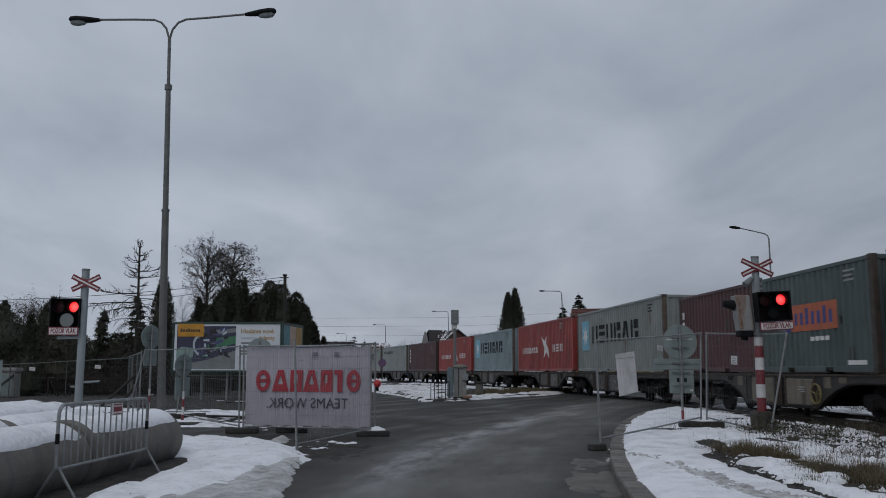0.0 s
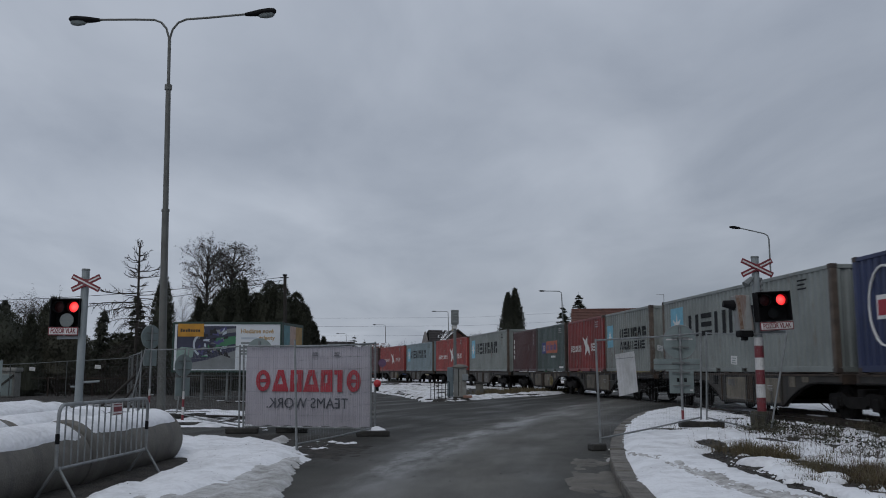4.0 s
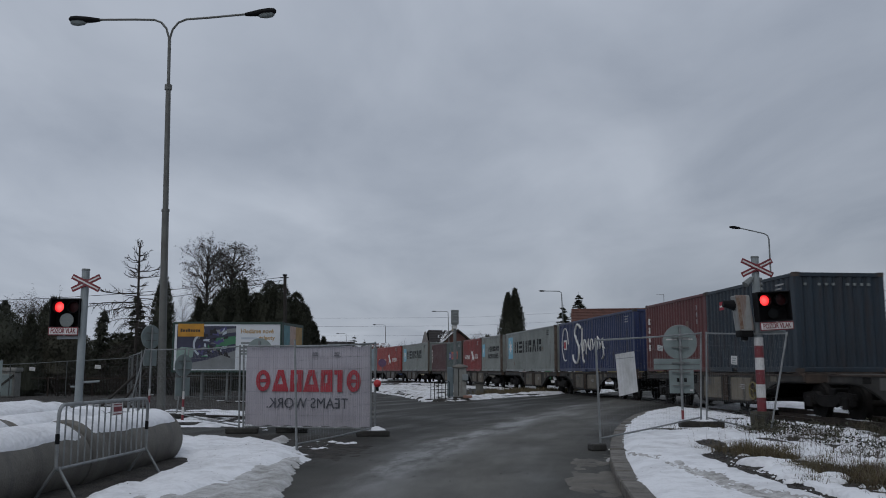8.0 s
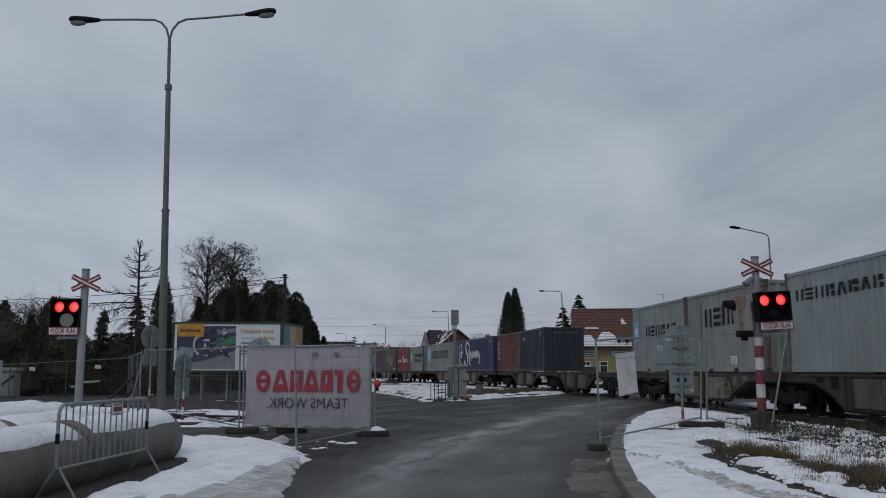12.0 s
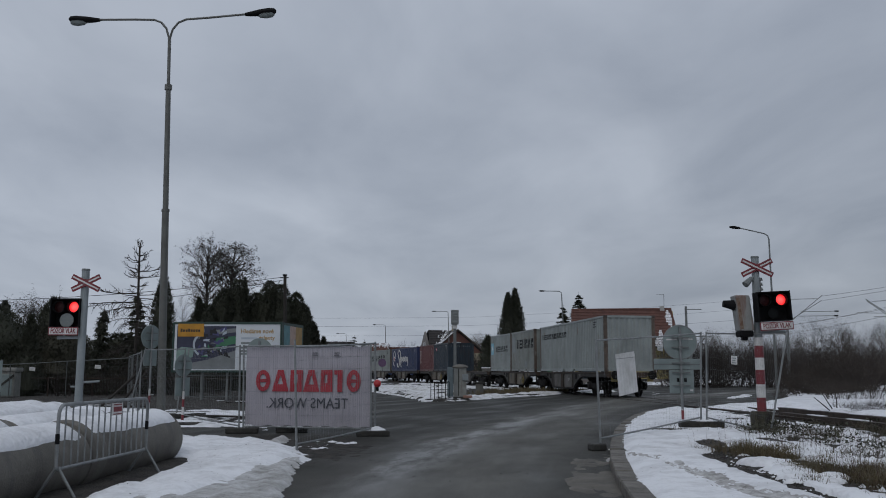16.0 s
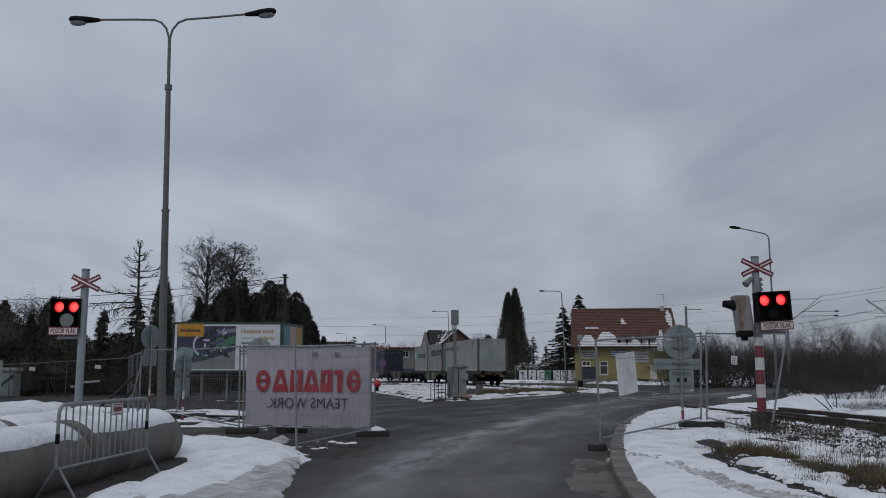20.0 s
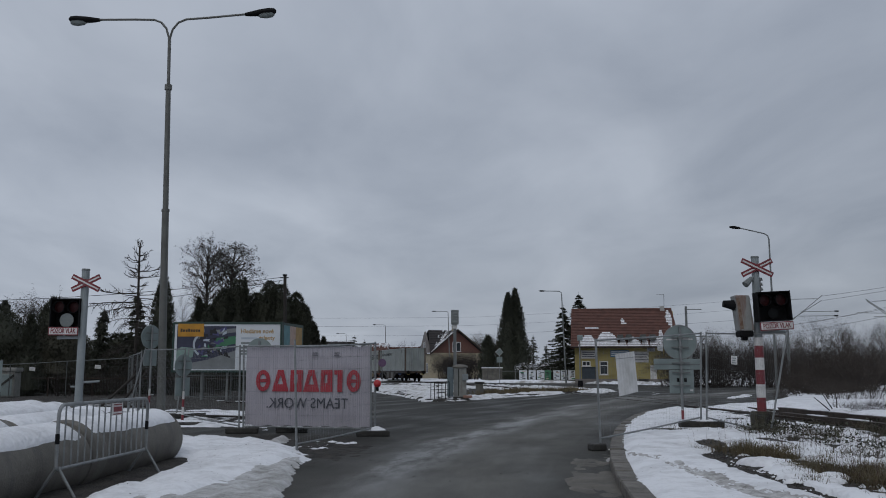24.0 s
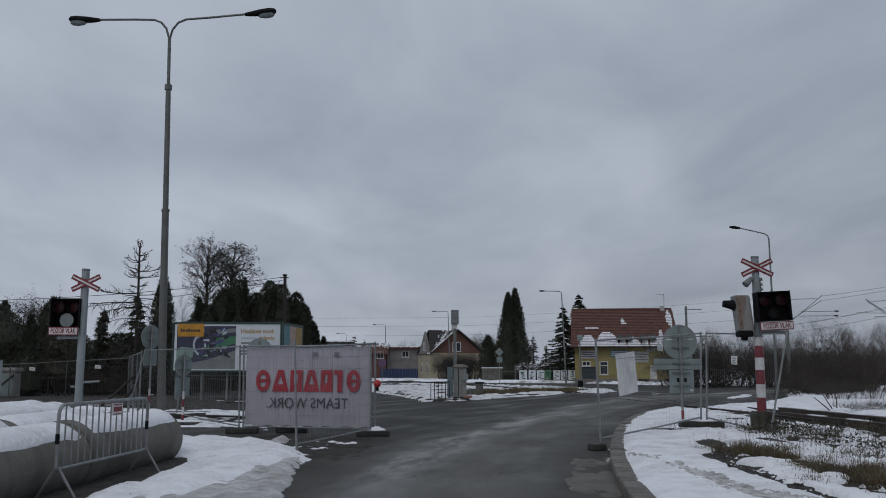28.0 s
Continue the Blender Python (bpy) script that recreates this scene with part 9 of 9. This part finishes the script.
    part("door", M().box(8.3, 0.06, -0.05, 9.02, 0.14, 1.95, 0.01), WHITE, h, "white door")
    for x, z, w, hh, mat in ((0.71, 2.68, 1.66, 0.91, SIGNPAPER), (6.35, 2.26, 1.82, 1.2, SIGNPAPER), (8.02, 3.47, 0.87, 0.5, SIGNPAPER), (3.96, 2.85, 2.06, 0.75, SIGNBLUE)):
        s = part("sign_board", M().box(x, -0.08, z, x + w, -0.005, z + hh, 0.01), mat, h, "shop sign board with bars")
        m = M()
        for k in range(3):
            m.box(x + 0.12, -0.088, z + hh * (0.2 + 0.26 * k), x + w - 0.12 - 0.12 * (k % 2), -0.081, z + hh * (0.2 + 0.26 * k) + 0.09)
        part("sign_bars", m, INK_DARK if mat is SIGNPAPER else WHITE, s)
    part("stone_plinth", M().box(0.0, -0.04, -0.1, W0, -0.003, 0.42), GREYWALL, h)
    for k, x in enumerate((6.9, 7.4, 9.8)):
        b = thing("flower_pot", pose(14.9 + x, 97.0, 0.05), "small dark shrub tub before the yellow house", "tub", "tubs before the house")
        part("tub", M().tube([(0, 0, 0), (0, 0, 0.5)], 0.25, 10, 0.32), DARKSTONE, b)


yellow_house()


def gable_house():
    """Boarded gable towards the road, a second gable crossing it on the garden side."""
    turn = 18
    W0, D, E, R = 9.4, 6.9, 4.3, 8.1
    c, s = math.cos(radians(turn)), math.sin(radians(turn))
    h = thing("house", pose(2.35 - W0 / 2 * c, 150.0 - W0 / 2 * s, 0.1, 0, 0, turn), "cream house with a brown gable and snowy dark roof", "house")
    part("wall", wall_with_holes(0, W0, -0.1, E, 0, 0.35, [(2.3, 0.9, 1.2, 1.3)]), CREAMWALL, h)
    xm, eave = W0 / 2, E - 0.25
    part("gable", M().plate([(0, E), (W0, E), (xm, R)], 0.0, 0.3), BRICKWALL, h, "brown board gable")
    m = wall_with_holes(0.35, D, -0.1, E, 0.0, 0.35, [(1.3, 0.9, 0.9, 1.7), (4.4, 0.9, 0.9, 1.7)])
    m.v = [(y, x, z) for x, y, z in m.v]
    m.f = [f[::-1] for f in m.f]
    part("side_wall", m, CREAMWALL, h)
    m = M().plate([(0.35, E), (D - 0.1, E), (D / 2, R - 0.1)], 0.02, 0.3)
    m.v = [(y, x, z) for x, y, z in m.v]
    part("side_gable", m, GREYWALL, h, "grey rendered side gable")
    for y, z, w, hh in ((1.3, 0.9, 0.9, 1.7), (4.4, 0.9, 0.9, 1.7), (D / 2 - 0.5, 4.7, 1.0, 1.4)):
        t = 0.09
        o = part("window", M().box(-0.04, y, z, 0.10, y + t, z + hh).box(-0.04, y + w - t, z, 0.10, y + w, z + hh).box(-0.04, y + t, z, 0.10, y + w - t, z + t).box(-0.04, y + t, z + hh - t, 0.10, y + w - t, z + hh), WHITE, h, "framed house window")
        part("pane", M().box(-0.01, y + t, z + t, 0.04, y + w - t, z + hh - t), GLASS, o)
    part("side_wall", M().box(W0 - 0.35, 0.35, -0.1, W0, D, E), CREAMWALL, h)
    part("back_wall", M().box(0, D, -0.1, W0, D + 0.3, E), CREAMWALL, h)
    L = ((-0.2, D + 0.6, eave), (-0.2, -0.6, eave), (xm, -0.6, R + 0.15), (xm, D + 0.6, R + 0.15))
    Rr = ((W0 + 0.7, -0.6, eave), (W0 + 0.7, D + 0.6, eave), (xm, D + 0.6, R + 0.15), (xm, -0.6, R + 0.15))
    X = ((-0.25, -0.62, eave + 0.02), (-0.15, -0.62, eave + 0.02), (xm, D / 2, R + 0.17), (0.7, D / 2, R + 0.17))
    X2 = ((-0.15, D + 0.62, eave + 0.02), (-0.25, D + 0.62, eave + 0.02), (0.7, D / 2, R + 0.17), (xm, D / 2, R + 0.17))
    for q in (L, Rr, X, X2):
        part("roof", roof_slope(*q, 14, 0.06), DARKROOF, h)
    tagged(part("roof_snow", roof_snow(*L, lambda u, v: -0.15 + (u - 0.75) * 2.2, 5.1, 14), SNOW, h), "snow lying on the dark roof", "", "", "stuff")
    tagged(part("roof_snow", roof_snow(*X, lambda u, v: -0.30 + (u - 0.6) * 1.1, 6.1, 14), SNOW, h), "snow lying on the dark roof", "", "", "stuff")
    for a in ((-0.2, eave), (W0 + 0.7, eave)):
        part("barge_board", M().tube([(a[0], -0.62, a[1]), (xm, -0.62, R + 0.15)], 0.13, 6), WOODDARK, h, "edge board of the gable")
    part("chimney", M().box(xm - 0.3, 1.2, R - 0.3, xm + 0.3, 1.8, R + 0.9, 0.02), CREAMWALL, h, "short pale chimney stack")
    window(h, xm - 0.75, 4.55, 1.5, 1.6, -0.02)
    window(h, 2.3, 0.9, 1.2, 1.3, 0.05)


gable_house()


def row_house(x, y, w, eave, ridge, wall, roof, label, wins):
    h = thing("house", pose(x, y, 0.1), label, "house", "distant houses")
    holes = [(a, b, c, d) for a, b, c, d in wins]
    part("wall", wall_with_holes(0, w, -0.1, eave, 0, 0.3, holes), wall, h)
    part("wall", M().box(0, 0.3, -0.1, 0.3, 8, eave), wall, h)
    part("wall", M().box(w - 0.3, 0.3, -0.1, w, 8, eave), wall, h)
    part("wall", M().box(0, 8, -0.1, w, 8.3, eave), wall, h)
    F = ((-0.4, -0.6, eave - 0.1), (w + 0.4, -0.6, eave - 0.1), (w + 0.4, 4, ridge), (-0.4, 4, ridge))
    part("roof", roof_slope(*F, 10, 0.06), roof, h)
    part("roof", roof_slope((w + 0.4, 8.9, eave - 0.1), (-0.4, 8.9, eave - 0.1), (-0.4, 4, ridge), (w + 0.4, 4, ridge), 8, 0.06), roof, h)
    tagged(part("roof_snow", roof_snow(*F, lambda u, v: 0.25 - abs(v - 0.8) * 2.4, x, 10), SNOW, h), "strip of snow below the ridge", "", "", "stuff")
    for a, b, c, d in wins:
        window(h, a, b, c, d, 0.05)


row_house(-10.9, 172, 6.9, 5.55, 6.05, GREYWALL, TILES, "grey distant house with a low snowy roof", [(2.9, 3.9, 1.4, 1.2)])
row_house(-14.6, 170, 3.6, 4.5, 6.6, BRICKWALL, TILES, "brown distant house with a steep roof", [(1.9, 3.6, 1.3, 1.3)])
row_house(-34.0, 240, 9, 8.6, 9.4, PALEPOST, DARKROOF, "pale distant block with a flat roof", [(1.2, 6.2, 1.6, 1.4), (4.6, 6.2, 1.6, 1.4)])
BLUE_BOARD = M().box(0, 0, 0, 0.47, 0.06, 1.75, 0.01).mesh("board", BLUEFENCE)
_b = thing("board_fence", pose(-11.2, 158, 0), "deep blue boarded fence before the distant houses", "fence")
for _k in range(16):
    part("board", BLUE_BOARD, None, _b, at=pose(0.5 * _k, 0, 0))


def notice_boards():
    f = thing("wire_fence", pose(7.0, 107, 0.1), "low grey wire fence with hanging notice boards", "fence")
    for k in range(7):
        part("post", M().box(1.75 * k, 0, 0, 1.75 * k + 0.08, 0.08, 1.35), MASTGREY, f)
    part("rail", M().box(0, 0.0, 1.22, 10.6, 0.05, 1.28), MASTGREY, f)
    part("plinth", M().box(0, -0.02, -0.1, 10.6, 0.10, 0.22), CONCRETE, f)
    for k, (x, w, mat) in enumerate(((2.35, 0.95, "sky"), (3.5, 0.85, "sky"), (4.5, 0.9, "sky"), (5.5, 0.7, "green"), (6.5, 0.8, "sky"), (7.4, 0.75, "sky"), (8.3, 1.05, "sky"))):
        n = thing("notice_board", pose(9.25 + x - 2.35, 106.955, 0.35), "pale notice board with dark shapes on the fence", "notice board", "notice boards")
        part("board", M().box(0, 0, 0, w, 0.05, 1.12, 0.01), PAPER if mat == "sky" else POSTER[mat], n)
        rnd = random.Random(k)
        for j in range(7):
            a, b = rnd.uniform(0.06, w * 0.45), 0.10 + 0.135 * j
            part("print_bar", M().box(a, -0.008, b, a + rnd.uniform(0.2, w * 0.5), -0.001, b + rnd.uniform(0.05, 0.13)), POSTER[("black", "steel", "black", "navy", "black", "green", "pink")[(j + 2 * k) % 7]], n)
    w = thing("garden_wall", pose(4.8, 107, 0), "low pale garden wall beside the cypress", "wall")
    part("wall", M().box(0, 0, 0, 2.4, 0.3, 1.7, 0.02), CONCRETE, w)
    part("coping", M().box(-0.1, -0.06, 1.7, 2.5, 0.36, 1.82, 0.02), SNOW, w, "snowy coping")


notice_boards()
evergreen(8.95, 120, 11.9, 2.35, 201, "tall dark twin cypress behind the notice boards", "flame", 8000, 0.24)
evergreen(9.95, 120.5, 12.5, 2.55, 202, "tall dark twin cypress behind the notice boards", "flame", 8000, 0.24)
evergreen(6.2, 121, 6.0, 1.35, 203, "dark rounded evergreen beside the cypress", "column", 2200, 0.3)
spruce(12.5, 122, 6.4, 1.9, 204, "small dark spruce beside the cypress", whorls=16)
spruce(14.8, 126, 5.2, 1.6, 205, "small dark spruce in the garden", whorls=14)
spruce(17.4, 112, 11.5, 3.8, 206, "tall dark spruce beside the yellow house", whorls=30, needles=30)
spruce(15.5, 112.5, 9.8, 3.6, 207, "tall dark spruce beside the yellow house", whorls=28, needles=30)
spruce(-20.2, 200, 9.6, 4.2, 208, "distant dark spruce crown above the fence", whorls=14, needles=14)
spruce(-18.0, 201, 8.6, 3.4, 209, "distant dark spruce crown above the fence", whorls=12, needles=14)
for _k, (x, y, s) in enumerate([(11.0, 116, 1.4), (13.0, 115, 1.5), (14.9, 115, 1.3)]):
    evergreen(x, y, 2.3, s, 210 + _k, "snow-dusted low garden shrub", "bush", 900, 0.26, name="garden_shrub", mat=NEEDLE2)
    _m, _r = M(), random.Random(_k)
    for _ in range(260):
        _a, _q = _r.uniform(0, 6.283), _r.random() ** 0.5 * s * 0.95
        leaf(_m, (_q * math.cos(_a), _q * math.sin(_a), 2.3 * (1 - 0.35 * (_q / s) ** 2) + _r.uniform(-0.1, 0.12)), (_r.gauss(0, 0.8), _r.gauss(0, 0.8), 0.2), 0.42, _r)
    part("snow_cover", _m, SNOW, bpy.data.objects["garden_shrub" + (f".{_k:03d}" if _k else "")], "patchy snow on the shrub")
thicket([(1.2, 141, 1.8), (3.2, 140.5, 1.8), (4.8, 141, 1.5), (0.2, 141.5, 1.2), (2.2, 140, 1.6), (4.0, 139.5, 1.6)], 221, "leafless bush before the gabled house", 3.9, SCRUB, 44, 3, r=0.032, spread=0.8, bend=0.2)
for _k, (x, y, h) in enumerate([(6.3, 175, 10.0), (8.6, 178, 9.8), (4.9, 180, 9.0), (10.8, 176, 9.6), (12.5, 180, 9.0), (17, 170, 8), (-6, 200, 8.5), (-9, 205, 8), (-13, 210, 8), (2.5, 200, 9), (36, 120, 8), (42, 118, 9), (50, 110, 9), (58, 115, 10)]):
    bare_tree(x, y, h, 230 + _k, "distant bare garden tree", 0, 0.30 if y > 140 else 0.12, 4, 0.8, fork=0.3, mat=SCRUB_PALE)


def far_woods():
    """Bare woods along the horizon."""
    rnd = random.Random(241)
    m, tips = M(), []
    for _ in range(150):
        a = rnd.uniform(-1.25, 1.25)
        d = rnd.uniform(260, 420)
        x, y = math.sin(a) * d, math.cos(a) * d
        for _ in range(3):
            grow(m, (x + rnd.gauss(0, 3), y, 0), (rnd.gauss(0, 0.3), rnd.gauss(0, 0.3), 1), rnd.uniform(4, 6.5), 0.22, 2, rnd, 0.6, 0.08, tips, (2, 4), 0.15)
    return solid("far_woods", m, SCRUB, "grey-brown bare woods on the horizon", "woods", "stuff")


far_woods()


def catenary():
    """Masts and wires of the electrified line on the far right."""
    s = thing("catenary_mast", pose(24.35, 62, 0), "slender steel mast with contact-wire cantilevers", "mast", "catenary masts")
    part("mast", M().box(-0.08, -0.08, 0, 0.08, 0.08, 6.6, 0.01), MASTGREY, s)
    for ax, az, bx, bz, r in ((0.08, 4.75, 2.59, 6.75, 0.028), (0.1, 4.9, 2.53, 6.39, 0.024), (0.05, 6.46, 2.26, 6.51, 0.022), (1.0, 5.59, 3.6, 5.63, 0.022), (0.79, 5.27, 3.59, 5.31, 0.022)):
        part("cantilever_tube", M().tube([(ax, 0, az), (bx, 0, bz)], r, 6), MASTGREY, s)
    for x, z in ((0.15, 6.46), (3.55, 5.63), (3.5, 5.31)):
        part("insulator", M().tube([(x - 0.14, 0, z), (x + 0.14, 0, z)], 0.05, 8), BLACK, s, "dark ribbed insulator")
    s = thing("catenary_mast", pose(32.6, 62, 0), "slender steel mast with contact-wire cantilevers", "mast", "catenary masts")
    part("mast", M().box(-0.08, -0.08, 0, 0.08, 0.08, 6.6, 0.01), MASTGREY, s)
    for ax, az, bx, bz, r in ((-2.58, 6.48, -0.08, 4.8, 0.028), (-2.52, 6.36, -0.08, 4.6, 0.024), (-2.15, 6.32, -0.05, 6.46, 0.022), (-3.25, 5.52, -0.7, 5.48, 0.022), (-2.06, 5.24, -0.4, 5.24, 0.022)):
        part("cantilever_tube", M().tube([(ax, 0, az), (bx, 0, bz)], r, 6), MASTGREY, s)
    for a, b in (((26.94, 62, 6.70), (40, 64, 8.9)), ((27.0, 62, 6.39), (40, 64, 8.75)), ((25.95, 62, 4.79), (40, 64, 7.9)), ((24.0, 62, 3.95), (40, 64, 7.0)), ((24.4, 62, 4.6), (40, 64, 7.5))):
        wire("overhead contact wire of the electric railway", [a, b], 0.012, 0.12)
    for x, y, h in ((18.0, 64, 4.2), (25.0, 90, 8.0)):
        s = thing("catenary_mast", pose(x, y, 0), "distant steel railway mast", "mast", "catenary masts")
        part("mast", M().box(-0.1, -0.1, 0, 0.1, 0.1, h, 0.01), MASTGREY, s)
        part("cantilever", M().tube([(0, 0, h - 0.3), (1.6, 0, h - 0.3)], 0.04, 6), MASTGREY, s)


catenary()


# ---- what moves ----
def run(t):
    """Metres that the train has gone by the time t."""
    return 7.0216 * t + 0.0125 * t * t


LEFT_ON, RIGHT_ON = 0.47, 1.03      # each lamp's moment within the cycle
CYCLE, LIGHTS_OUT = 1.22, 20.2


def lamp_rows(is_left, base):
    """A lens turns its bright or its dull side to the road, in three quick steps."""
    flips = []
    k = -1
    while True:
        a, b = LEFT_ON + CYCLE * k, RIGHT_ON + CYCLE * k
        if a > 28:
            break
        # the lamp that comes on does so just before the other goes out
        flips += [(a - 0.06 if is_left else a + 0.06, is_left), (b + 0.06 if is_left else b - 0.06, not is_left)]
        k += 1
    flips = [q for q in sorted(flips) if q[0] < LIGHTS_OUT] + [(LIGHTS_OUT, False)]
    bright = [q for q in flips if q[0] <= 0][-1][1]
    turn = 0 if bright else 180
    rows = [(0.0, base @ pose(0, 0, 0, 0, 0, turn))]
    for t, on in flips:
        if t <= 0 or on == bright:
            continue
        bright = on
        rows.append((t - 0.045, base @ pose(0, 0, 0, 0, 0, turn)))
        rows.append((t - 0.015, base @ pose(0, 0, 0, 0, 0, turn)))
        for j in (1, 2, 3):
            rows.append((t - 0.015 + j * 0.010, base @ pose(0, 0, 0, 0, 0, turn + 60 * j)))
        turn += 180
        rows.append((t + 0.045, base @ pose(0, 0, 0, 0, 0, turn)))
    rows.append((28.0, base @ pose(0, 0, 0, 0, 0, turn)))
    return rows


def motions():
    steps = [k * 0.5 for k in range(57)]
    for box, s in BOXES:
        walk(box, [(t, train_pose(s + run(t), RAIL_Z + 1.17)) for t in steps])
    for w, s in WAGONS:
        walk(w, [(t, train_pose(s + run(t))) for t in steps])
    beats = [k / 15 for k in range(421)]
    for ws, y in WHEELS:
        walk(ws, [(t, pose(0, y, 0.46, -math.degrees(run(t) / 0.46) % 360)) for t in beats])
    for lamp, is_left, base in LAMPS:
        walk(lamp, lamp_rows(is_left, base))


motions()
